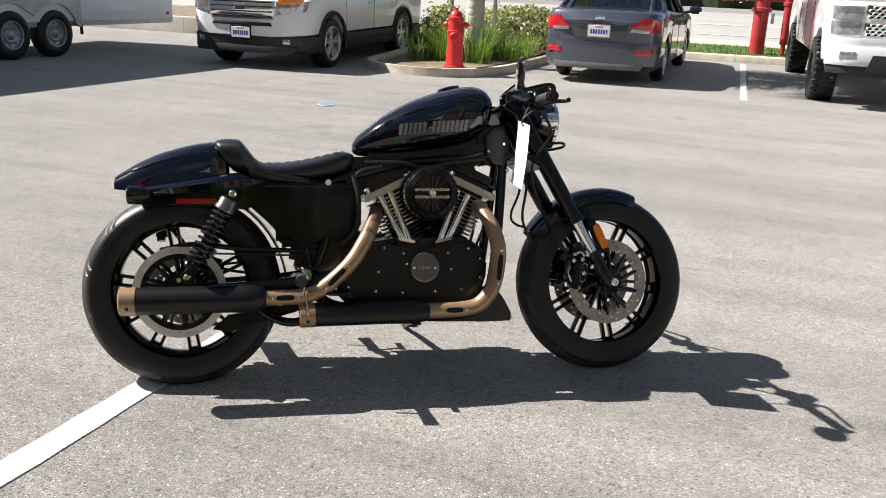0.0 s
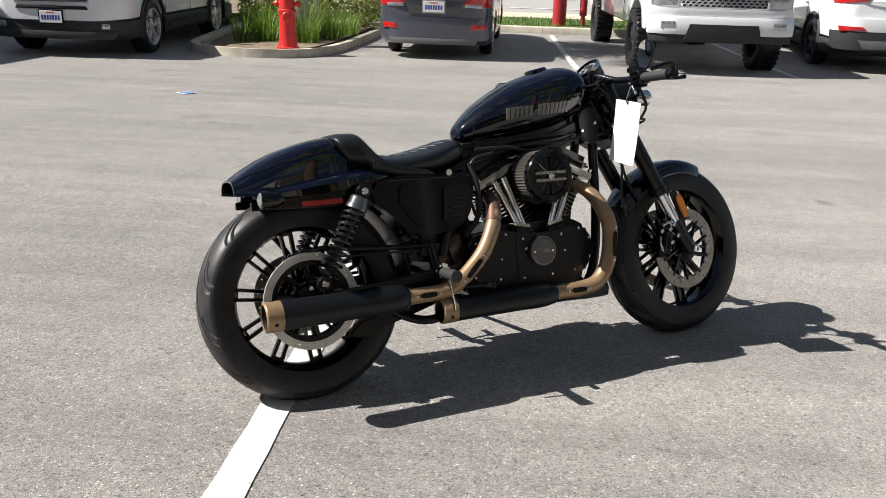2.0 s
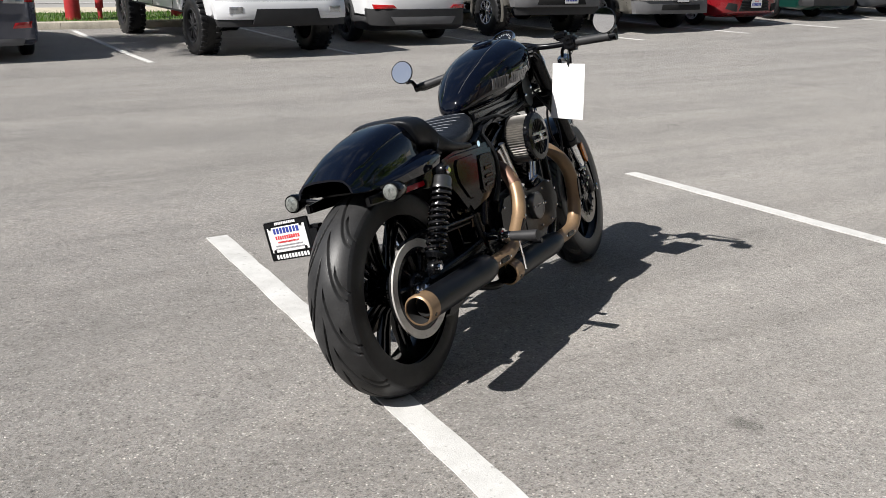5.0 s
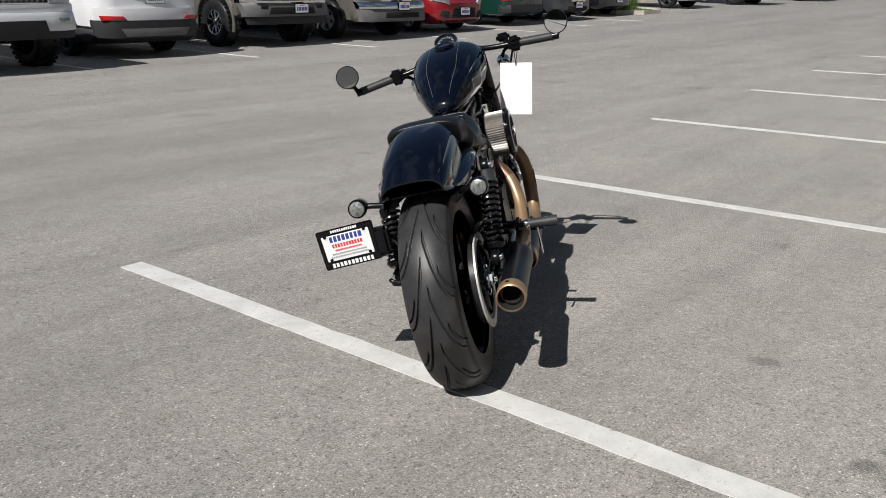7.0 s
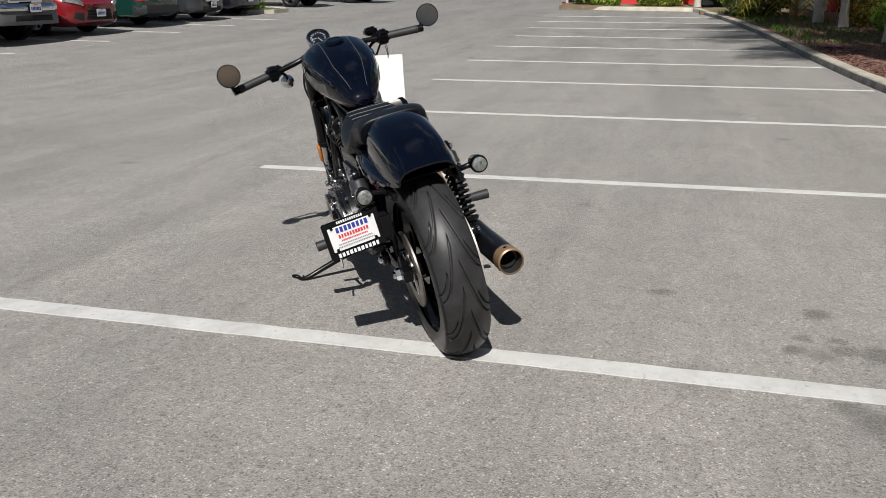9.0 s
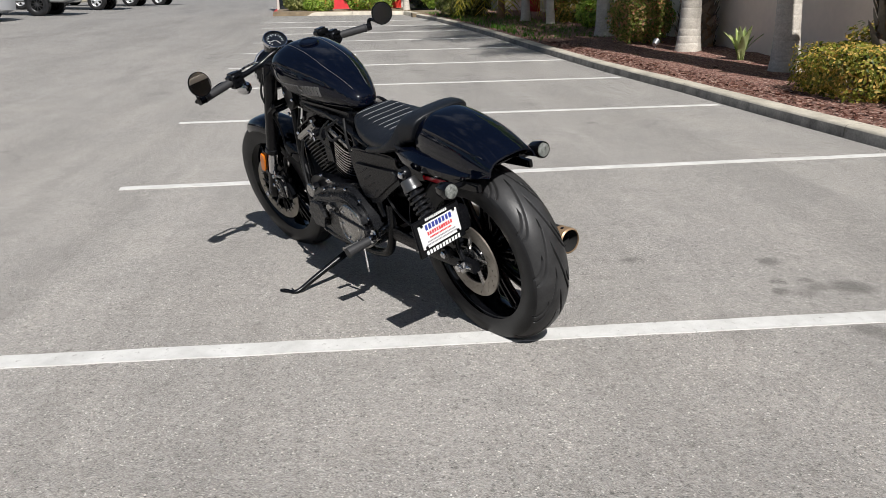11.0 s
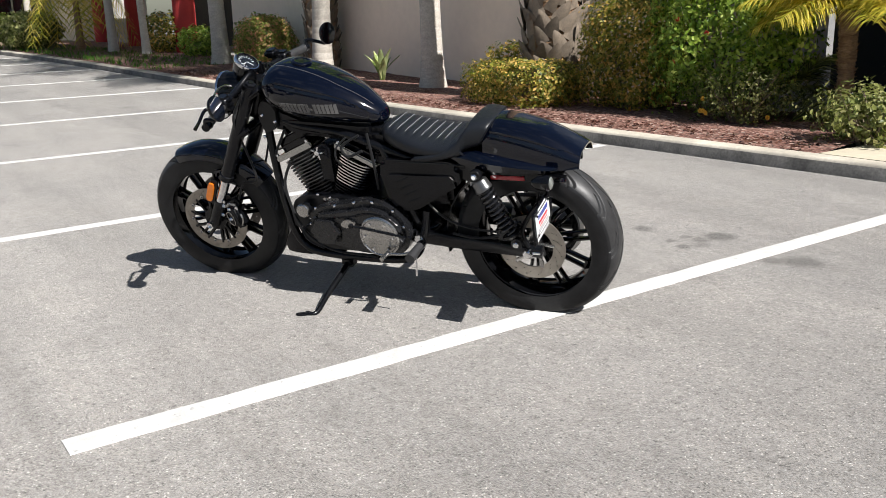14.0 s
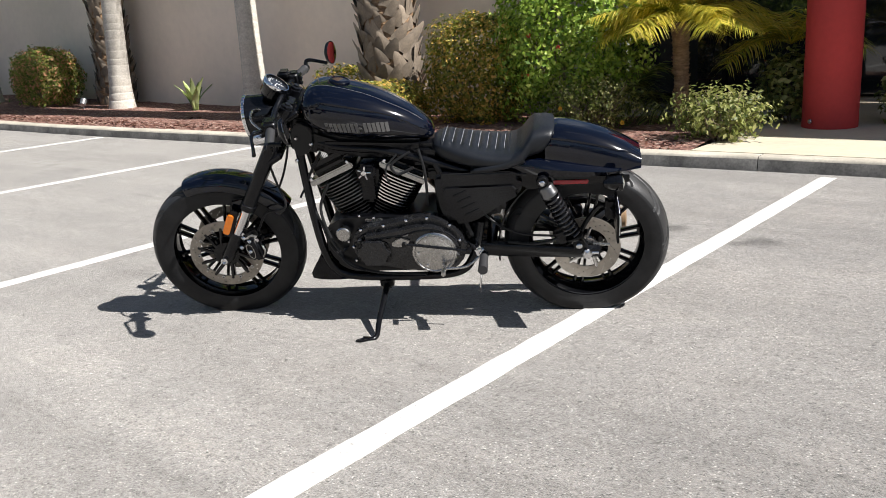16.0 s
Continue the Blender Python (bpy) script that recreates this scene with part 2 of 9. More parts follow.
HYDRANT = mat("hydrant_red_enamel", (0.62, 0.03, 0.025), 0.38, 0, 0.15, 8.0, 0.15, 60)
STEEL = mat("galvanised_steel", (0.42, 0.43, 0.44), 0.45, 0.8, 0.15, 8)
MULCH = mulch_mat()
SOIL = mat("dry_soil", (0.22, 0.17, 0.11), 0.95, 0, 0.35, 5, 0.8, 60)
LAWN = mat("lawn_soil", (0.10, 0.14, 0.04), 0.95, 0, 0.35, 4, 0.8, 90)
ROAD = mat("street_asphalt", (0.34, 0.33, 0.31), 0.9, 0, 0.10, 0.4, 0.4, 80)
DARKGLASS = glass_mat("dark_shop_glass", (0.012, 0.014, 0.016))
# near-black base colour stands in for deep shade inside the recesses
SHADEWALL = mat("recess_shade_wall", (0.05, 0.045, 0.04), 0.9)
# motorcycle
BLACKPAINT = mat("gloss_black_paint", (0.0018, 0.0022, 0.0042), 0.16, 0, 0.1, 3, coat=0.42, rvar=0.05, spec=0.03, coat_rough=0.07)
BLUEBLACK = mat("midnight_blue_paint", (0.0010, 0.0019, 0.0062), 0.12, 0, 0.1, 3, coat=1.0, rvar=0.05, spec=0.08, coat_rough=0.045)
SATIN = mat("satin_black_metal", (0.0046, 0.0050, 0.0064), 0.26, 0.0, 0.25, 14, 0.05, 300, spec=0.32)
WRINKLE = mat("satin_black_powdercoat", (0.0052, 0.0056, 0.0072), 0.29, 0.0, 0.25, 16, 0.10, 420, spec=0.36)
PRIMARY = mat("semi_gloss_black_cover", (0.0090, 0.0094, 0.0110), 0.27, 0.0, 0.25, 16, 0.06, 420, spec=0.62)
DARKSTEEL = mat("dark_grey_steel", (0.16, 0.16, 0.162), 0.30, 0.85, 0.15, 16, 0.05, 240)
GLOSSBLK = mat("gloss_black_metal", (0.0032, 0.0034, 0.0042), 0.12, 0.0, 0.2, 10, spec=0.40)
RUBBER = mat("tyre_rubber", (0.0185, 0.0188, 0.0200), 0.38, 0, 0.35, 12, 0.15, 260, spec=0.26)
SPRING = mat("gloss_black_spring_steel", (0.016, 0.016, 0.018), 0.20, 0.3, 0.1, 12, spec=0.9)
TREAD = mat("scrubbed_tread_rubber", (0.036, 0.036, 0.037), 0.42, 0, 0.3, 14, 0.2, 240, spec=0.34)
RUBBERGRIP = mat("grip_rubber", (0.03, 0.03, 0.032), 0.55, 0, 0.2, 12, 0.25, 300)
CHROME = mat("chrome", (0.82, 0.82, 0.83), 0.07, 1.0, 0.05, 6)
SATINSTEEL = mat("satin_steel", (0.46, 0.45, 0.435), 0.27, 1.0, 0.12, 18, 0.05, 200)
PULLEY = mat("cast_grey_pulley", (0.60, 0.585, 0.555), 0.40, 0.35, 0.12, 18)
MACHINED = mat("machined_aluminium", (0.46, 0.455, 0.44), 0.22, 1.0, 0.08, 20)
DISCSTEEL = mat("brake_disc_steel", (0.36, 0.33, 0.29), 0.42, 0.9, 0.18, 22)
BRONZE = mat("bronze_ceramic_coat", (0.32, 0.212, 0.122), 0.38, 0.4, 0.18, 10, 0.06, 200)
BURNT = mat("heat_stained_bronze", (0.17, 0.10, 0.07), 0.45, 0.6, 0.3, 16)
MUFFLER = mat("matte_black_exhaust", (0.0048, 0.0056, 0.0076), 0.36, 0.0, 0.2, 9, 0.05, 220, spec=0.32)
SEATVINYL = mat("black_seat_vinyl", (0.0105, 0.0122, 0.0158), 0.36, 0, 0.22, 9, 0.3, 380, spec=0.35)
THREAD = mat("grey_stitching", (0.26, 0.27, 0.29), 0.8)
AMBER = mat("amber_reflector", (0.75, 0.20, 0.01), 0.22, 0, 0.1, 60, coat=0.6)
REDLENS = mat("red_reflector", (0.42, 0.004, 0.012), 0.2, 0, 0.1, 40, coat=0.8)
CLEARLENS = mat("smoked_clear_lens", (0.34, 0.36, 0.34), 0.12, 0.35, 0.6, 90, 0.9, 160, coat=1.0)
LETTER = mat("silver_grey_decal", (0.15, 0.148, 0.145), 0.45, 0.3, 0.15, 20)
PAPER = mat("white_paper_tag", (0.86, 0.86, 0.86), 0.7, 0, 0.03, 4)
INKGREY = mat("grey_ink", (0.30, 0.30, 0.32), 0.8)
PLATEWHITE = mat("white_plate_card", (0.80, 0.80, 0.80), 0.45, 0, 0.04, 20)
PLATEBLUE = mat("blue_ink", (0.03, 0.05, 0.30), 0.5)
PLATERED = mat("red_ink", (0.62, 0.04, 0.05), 0.5)
WHITEINK = mat("white_ink", (0.8, 0.8, 0.8), 0.5)
BLUELENS = mat("dial_face_black", (0.01, 0.012, 0.016), 0.12, 0, 0.1, 20, coat=1)
MIRRORGLASS = mat("mirror_glass", (0.9, 0.9, 0.92), 0.015, 1.0, 0.01, 1)
# polished fin edge, brightened in colour to look sunlit
SUNLITFIN = mat("sunlit_polished_fin_edge", (0.78, 0.77, 0.75), 0.16, 1.0, 0.08, 20)
TREES = mat("far_tree_foliage", (0.035, 0.05, 0.018), 0.9, 0, 0.5, 0.6, 0.8, 4)
FILTER = mat("filter_mesh_steel", (0.26, 0.25, 0.235), 0.42, 0.9, 0.2, 40)
# vehicles
WHITECAR = mat("white_car_paint", (0.74, 0.75, 0.77), 0.3, 0, 0.02, 1, coat=0.8)
GREYCAR = mat("grey_blue_car_paint", (0.082, 0.090, 0.125), 0.24, 0.4, 0.05, 2, coat=0.9)
GOLDCAR = mat("pale_gold_car_paint", (0.24, 0.23, 0.205), 0.28, 0.6, 0.05, 2, coat=0.8)
REDCAR = mat("red_car_paint", (0.22, 0.008, 0.013), 0.28, 0.1, 0.05, 2, coat=0.9)
GREENCAR = mat("dark_green_car_paint", (0.006, 0.040, 0.031), 0.28, 0.1, 0.05, 2, coat=0.9)
DARKCAR = mat("graphite_car_paint", (0.06, 0.065, 0.075), 0.3, 0.5, 0.05, 2, coat=0.9)
BLACKCAR = mat("black_car_paint", (0.010, 0.011, 0.016), 0.22, 0.1, 0.05, 2, coat=0.9)
SILVERCAR = mat("silver_car_paint", (0.42, 0.43, 0.44), 0.3, 0.6, 0.05, 2, coat=0.8)
CLADDING = mat("black_plastic_cladding", (0.022, 0.022, 0.024), 0.6, 0, 0.12, 6, 0.2, 250)
# grey plastic trim; also stands in for chrome mirroring dark ground
GREYPLASTIC_DARKCHROME = mat("grey_plastic_dark_chrome", (0.13, 0.13, 0.135), 0.55, 0, 0.1, 6)
CARGLASS = glass_mat("car_window_glass", (0.012, 0.015, 0.018))
HEADLENS = mat("headlamp_lens", (0.50, 0.52, 0.54), 0.08, 0.6, 0.35, 16, 0.3, 30, coat=1.0)
TAILRED = mat("tail_lamp_red", (0.50, 0.012, 0.015), 0.14, 0, 0.2, 12, coat=1.0)
LAMPAMBER = mat("turn_lamp_amber", (0.80, 0.26, 0.02), 0.2, 0, 0.1, 20, coat=0.8)
WHEELALLOY = mat("alloy_wheel", (0.72, 0.72, 0.73), 0.28, 0.7, 0.1, 8)
WHEELDARK = mat("dark_wheel", (0.04, 0.04, 0.042), 0.4, 0.4, 0.1, 8)
WHEELSTEEL = mat("grey_steel_wheel", (0.33, 0.34, 0.36), 0.4, 0.5, 0.1, 8)
UNDER = mat("underbody_black", (0.012, 0.012, 0.012), 0.9)
TRAILER = mat("white_trailer_aluminium", (0.66, 0.69, 0.73), 0.35, 0.0, 0.03, 1.2, coat=0.3)
# plants
HEDGE = leaf_mat("hedge_leaves", (0.05, 0.085, 0.014), (0.34, 0.34, 0.05), (0.92, 0.58, 0.17))
GREENLEAF = leaf_mat("green_leaves", (0.065, 0.14, 0.016), (0.36, 0.52, 0.065), (0.62, 0.70, 0.17))
REDLEAF = leaf_mat("red_tipped_leaves", (0.11, 0.16, 0.03), (0.36, 0.42, 0.09), (0.95, 0.40, 0.27))
STRAPLEAF = leaf_mat("pale_strap_leaves", (0.28, 0.36, 0.10), (0.46, 0.55, 0.20), (0.70, 0.74, 0.40))
GREYLEAF = leaf_mat("grey_green_leaves", (0.07, 0.10, 0.025), (0.27, 0.30, 0.08), (0.56, 0.54, 0.24))
YELLOWLEAF = leaf_mat("yellow_palm_leaves", (0.30, 0.34, 0.04), (0.72, 0.60, 0.06), (0.92, 0.76, 0.20))
GRASSLEAF = leaf_mat("grass_blades", (0.05, 0.12, 0.012), (0.13, 0.25, 0.03), (0.30, 0.36, 0.07))
LAWNLEAF = leaf_mat("lawn_blades", (0.04, 0.13, 0.01), (0.09, 0.22, 0.02), (0.17, 0.30, 0.04))
PALMTRUNK = bark_mat("pale_ringed_palm_bark", (0.44, 0.40, 0.34), (0.60, 0.56, 0.50), 9, 0.1)
BOOTBARK = mat("palm_boot_fibre", (0.33, 0.265, 0.20), 0.9, 0, 0.4, 5, 0.9, 60, per_piece=0.5)
DARKBARK = bark_mat("brown_fibrous_bark", (0.15, 0.085, 0.045), (0.38, 0.25, 0.145), 14, 1.0)
TWIG = mat("dry_twigs", (0.24, 0.19, 0.13), 0.9, 0, 0.25, 10)
POSTERBLUE = mat("poster_pale_blue", (0.42, 0.66, 0.82), 0.5)
POSTERRED = mat("poster_red", (0.60, 0.03, 0.04), 0.5)
POSTERCREAM = mat("poster_cream", (0.80, 0.76, 0.66), 0.5)
SHOPRED = mat("shopfront_red_panel", (0.62, 0.025, 0.015), 0.45)

# ---- mesh helpers ----
def bmnew():
    return bmesh.new()


def finish(name, bm, material, sharp=38):
    me = bpy.data.meshes.new(name)
    for f in bm.faces:
        f.smooth = True
    bm.to_mesh(me)
    bm.free()
    me.set_sharp_from_angle(angle=radians(sharp))
    me.materials.append(material)
    return me


def part(name, bm, material, parent, label="", sharp=38):
    """One mesh object under a thing or under a part."""
    ob = new(name, finish(name, bm, material, sharp))
    ob.parent = parent
    if label:
        ob["label"] = label
    return ob


def piece(name, mesh, parent, m):
    ob = new(name, mesh)
    ob.parent = parent
    ob.matrix_basis = m
    return ob


def thing(name, m, label, category, group="", kind=""):
    ob = new(name)
    ob.empty_display_size = 0.1
    ob.matrix_world = m
    return tagged(ob, label, category, group, kind)


def solo(name, bm, material, label, category, group="", kind="", m=None, sharp=38):
    ob = new(name, finish(name, bm, material, sharp))
    if m is not None:
        ob.matrix_world = m
    return tagged(ob, label, category, group, kind)


def block(bm, c, s, rot=None, bev=0.0, seg=2):
    g = bmesh.ops.create_cube(bm, size=1.0)["verts"]
    m = Matrix.Translation(c) @ (rot.to_4x4() if rot else Matrix.Identity(4)) @ Matrix.Diagonal((*s, 1))
    bmesh.ops.transform(bm, matrix=m, verts=g)
    if bev:
        es = list({e for v in g for e in v.link_edges})
        bmesh.ops.bevel(bm, geom=es, offset=bev, segments=seg, affect="EDGES", clamp_overlap=True)


def rings(bm, loops, caps=True, closed=True):
    """Skin a row of point loops."""
    vs = [[bm.verts.new(p) for p in lp] for lp in loops]
    n = len(vs[0])
    for a, b in zip(vs, vs[1:]):
        for i in range(n if closed else n - 1):
            j = (i + 1) % n
            try:
                bm.faces.new((a[i], a[j], b[j], b[i]))
            except ValueError:
                pass
    if caps and closed:
        bm.faces.new(vs[0][::-1])
        bm.faces.new(vs[-1])
    return vs


def frame_at(d):
    d = Vector(d).normalized()
    u = d.cross(Vector((0, 0, 1)) if abs(d.z) < 0.9 else Vector((1, 0, 0))).normalized()
    return u, d.cross(u).normalized()


def rod(bm, p0, p1, r0, r1=None, n=14, caps=True):
    p0, p1 = Vector(p0), Vector(p1)
    r1 = r0 if r1 is None else r1
    u, w = frame_at(p1 - p0)
    lp = [[p + r * (math.cos(a) * u + math.sin(a) * w) for a in [2 * math.pi * i / n for i in range(n)]] for p, r in ((p0, r0), (p1, r1))]
    rings(bm, lp, caps)


def spline(pts, sub=6):
    pts = [Vector(p) for p in pts]
    if len(pts) < 3:
        return pts
    ext = [2 * pts[0] - pts[1]] + pts + [2 * pts[-1] - pts[-2]]
    out = []
    for i in range(1, len(ext) - 2):
        a, b, c, d = ext[i - 1:i + 3]
        for k in range(sub):
            t = k / sub
            out.append(0.5 * (2 * b + (c - a) * t + (2 * a - 5 * b + 4 * c - d) * t * t + (3 * b - a - 3 * c + d) * t ** 3))
    return out + [pts[-1]]


def tube(bm, pts, r, n=10, sub=6, caps=True):
    """A smooth pipe through pts; r is one radius or one for each point."""
    path = spline(pts, sub)
    rs = r if isinstance(r, (list, tuple)) else [r] * len(pts)
    rad = []
    for i in range(len(path)):
        f = i / (len(path) - 1) * (len(rs) - 1)
        k = min(int(f), len(rs) - 2)
        rad.append(rs[k] + (rs[k + 1] - rs[k]) * (f - k))
    u = None
    loops = []
    for i, p in enumerate(path):
        d = (path[min(i + 1, len(path) - 1)] - path[max(i - 1, 0)]).normalized()
        if u is None:
            u, w = frame_at(d)
        else:
            u = (u - d * u.dot(d)).normalized()
            w = d.cross(u)
        loops.append([p + rad[i] * (math.cos(a) * u + math.sin(a) * w) for a in [2 * math.pi * k / n for k in range(n)]])
    rings(bm, loops, caps)


def lathe(bm, prof, m=None, n=32, close=False, cap=True):
    """Turn a profile of (radius, height) about z, then place it by m."""
    m = m or Matrix.Identity(4)
    lp = [[m @ Vector((r * math.cos(a), r * math.sin(a), h)) for a in [2 * math.pi * i / n for i in range(n)]] for r, h in prof]
    if close:
        lp.append(lp[0])
    vs = rings(bm, lp, caps=False)
    if cap and not close:
        for k, flip in ((0, True), (-1, False)):
            if prof[k][0] > 1e-5:
                bm.faces.new(vs[k][::-1] if flip else vs[k])
    bmesh.ops.remove_doubles(bm, verts=[v for lp2 in vs for v in lp2], dist=1e-6)


def studs(name, material, parent, prof, n, places, label=""):
    """Alike turned pieces, each an object of its own on one mesh."""
    bm = bmnew()
    lathe(bm, prof, n=n)
    me = finish(name, bm, material)
    for m in places:
        ob = piece(name, me, parent, m)
        if label:
            ob["label"] = label


def prism(bm, poly, y0, y1, bev=0.0, seg=2, m=None):
    """A plate with the outline poly of (x, z), from y0 to y1."""
    a = [bm.verts.new((x, y0, z)) for x, z in poly]
    b = [bm.verts.new((x, y1, z)) for x, z in poly]
    bm.faces.new(a)
    bm.faces.new(b[::-1])
    n = len(poly)
    for i in range(n):
        bm.faces.new((a[i], b[i], b[(i + 1) % n], a[(i + 1) % n]))
    if bev:
        ring = [e for e in {e for v in a + b for e in v.link_edges} if all(v in a for v in e.verts) or all(v in b for v in e.verts)]
        geo = bmesh.ops.bevel(bm, geom=ring, offset=bev, segments=seg, affect="EDGES", clamp_overlap=True)
        vs = list({v for f in geo["faces"] for v in f.verts} | {v for v in a + b if v.is_valid})
    else:
        vs = a + b
    if m is not None:
        bmesh.ops.transform(bm, matrix=m, verts=[v for v in vs if v.is_valid])
    return vs


def oval(cx, cz, rx, rz, n=24, p=2.0):
    out = []
    for i in range(n):
        a = 2 * math.pi * i / n
        c, s = math.cos(a), math.sin(a)
        out.append((cx + rx * math.copysign(abs(c) ** (2 / p), c), cz + rz * math.copysign(abs(s) ** (2 / p), s)))
    return out


def turn(axis, deg):
    return Matrix.Rotation(radians(deg), 4, axis)


def facing(p, d):
    """A pose at p whose z looks along d."""
    d = Vector(d).normalized()
    return Matrix.Translation(p) @ d.to_track_quat("Z", "Y").to_matrix().to_4x4()


def from_np(name, verts, faces, material, sharp=None):
    me = bpy.data.meshes.new(name)
    me.from_pydata(verts, [], faces)
    me.polygons.foreach_set("use_smooth", [True] * len(me.polygons))
    if sharp:
        me.set_sharp_from_angle(angle=radians(sharp))
    me.materials.append(material)
    return me


def glyph_bars(bm, m, width, height, count, seed, fill=0.72, depth=0.001):
    """A row of plain upright bars in place of writing; m puts its centre, x along the row, y up, z out."""
    rnd = random.Random(seed)
    step = width / count
    for i in range(count):
        w = step * fill * rnd.uniform(0.85, 1.1)
        g = bmesh.ops.create_cube(bm, size=1.0)["verts"]
        bmesh.ops.transform(bm, verts=g, matrix=m @ Matrix.Translation((-width / 2 + (i + 0.5) * step, 0, 0)) @ Matrix.Diagonal((w, height, depth, 1)))


def text_mesh(name, words, size, material, parent, m, extrude=0.0006):
    cu = bpy.data.curves.new(name, "FONT")
    cu.body, cu.size, cu.extrude, cu.align_x, cu.align_y = words, size, extrude, "CENTER", "CENTER"
    tmp = bpy.data.objects.new(name, cu)
    me = bpy.data.meshes.new_from_object(tmp)
    bpy.data.objects.remove(tmp)
    me.materials.append(material)
    ob = new(name, me)
    ob.parent = parent
    ob.matrix_basis = m
    return ob

# ---- the car park's ground, which rises gently towards its far sides ----
def lift(v, w):
    return 0.0 if v <= 0 else v * v / (2 * w) if v < w else v - w / 2


def gz(x, y):
    return 0.020 * lift(min(x, 42) - 3.0, 6.0) + 0.024 * lift(min(y, 36) - 11.0, 4.0)


def sheet(name, xs, ys, dz, material, label, category, wobble=0.0, skirt=0.0):
    """A sheet that follows the ground at dz above it."""
    bm = bmnew()
    vs = [[bm.verts.new((x, y, gz(x, y) + dz + (wobble * noise.noise((x * 2.1, y * 2.1, 3)) if wobble else 0))) for y in ys] for x in xs]
    for i in range(len(xs) - 1):
        for j in range(len(ys) - 1):
            bm.faces.new((vs[i][j], vs[i + 1][j], vs[i + 1][j + 1], vs[i][j + 1]))
    if skirt:
        ext = bmesh.ops.extrude_edge_only(bm, edges=[e for e in bm.edges if e.is_boundary])
        bmesh.ops.translate(bm, vec=(0, 0, -skirt), verts=[v for v in ext["geom"] if isinstance(v, bmesh.types.BMVert)])
        bmesh.ops.recalc_face_normals(bm, faces=bm.faces)
    return solo(name, bm, material, label, category, kind="structure")


def span(a, b, step):
    n = max(1, round((b - a) / step))
    return [a + (b - a) * i / n for i in range(n + 1)]


far_lines = [-3000, -400, -90, -40]
sheet("ground", far_lines + span(-16, 46, 1.0) + [70, 150, 500, 3000], far_lines + span(-16, 38, 1.0) + [60, 150, 500, 3000], 0.0, ASPHALT,
      "sun-bleached grey asphalt of a car park with fine cracks", "ground")

KERB = [(-40, -2.25), (-8, -1.36), (-4.5, -1.25), (-1.36, -1.16), (1.82, -1.04), (5.1, -0.93), (8.0, -0.68), (11.0, -0.46), (14.0, -0.28), (17.0, -0.08), (20.0, 0.18), (22.8, 0.48), (25.3, 0.9)]


def kerb_y(x):
    for (x0, y0), (x1, y1) in zip(KERB, KERB[1:]):
        if x <= x1:
            return y0 + (y1 - y0) * (x - x0) / (x1 - x0)
    return KERB[-1][1]


def kerb_piece(a, b, h, w, side=1, gap=0.003, na=None, nb=None):
    """One cast length of kerb; its face runs from a to b, and it is w deep to the right of that way times side."""
    a, b = Vector((*a, 0)), Vector((*b, 0))
    d = (b - a).normalized()
    n = Vector((d.y, -d.x, 0)) * side
    prof = [(-0.012, -0.06), (0, 0.0), (0.012, h - 0.02), (0.022, h - 0.005), (0.036, h), (w, h + 0.004), (w, -0.06)]
    bm = bmnew()
    k = max(1, round((b - a).length / 0.8))
    lp = []
    for i in range(k + 1):
        p = a + d * (gap + ((b - a).length - 2 * gap) * i / k)
        z = gz(p.x, p.y)
        m_ = na if i == 0 and na else nb if i == k and nb else n
        lp.append([p + m_ * (o + 0.004 * noise.noise((p.x * 3, p.y * 3, hh * 9))) + Vector((0, 0, z + hh + 0.004 * noise.noise((p.x * 2, p.y * 2, o * 20)))) for o, hh in prof])
    rings(bm, lp)
    bmesh.ops.recalc_face_normals(bm, faces=bm.faces)
    return bm


def shade_and_scuff(ob):
    """Gives a kerb length's upright faces a darker surface: painted shade plus tyre scuffs."""
    ob.data.materials.append(KERBFACE_SHADED)
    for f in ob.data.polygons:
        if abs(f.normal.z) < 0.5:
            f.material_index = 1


def kerb_run(name, pts, h, w, label, side=1, joined=False, worn=False):
    root = thing(name, Matrix.Identity(4), label, "kerb", kind="structure")
    ns = []
    for a, b in zip(pts, pts[1:]):
        d = Vector((b[0] - a[0], b[1] - a[1], 0)).normalized()
        ns.append(Vector((d.y, -d.x, 0)) * side)
    mit = [ns[0]] + [(p + q) / (1 + p.dot(q)) for p, q in zip(ns, ns[1:])] + [ns[-1]]
    if joined:
        prof = [(-0.012, -0.06), (0, 0.0), (0.012, h - 0.035), (0.026, h - 0.010), (0.048, h), (w, h + 0.004), (w, -0.06)]
        bm = bmnew()
        rings(bm, [[Vector((x, y, gz(x, y) + hh + 0.004 * noise.noise((x * 2, y * 2, o * 20)))) + n_ * o for o, hh in prof] for (x, y), n_ in zip(pts, mit)])
        bmesh.ops.recalc_face_normals(bm, faces=bm.faces)
        part("kerb_length", bm, KERBTOP, root, sharp=50)
        return root
    for k, (a, b) in enumerate(zip(pts, pts[1:])):
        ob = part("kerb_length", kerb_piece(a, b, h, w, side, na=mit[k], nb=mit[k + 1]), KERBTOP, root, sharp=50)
        # worn: upright faces take the colour that holds shade and scuffs
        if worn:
            shade_and_scuff(ob)
    return root


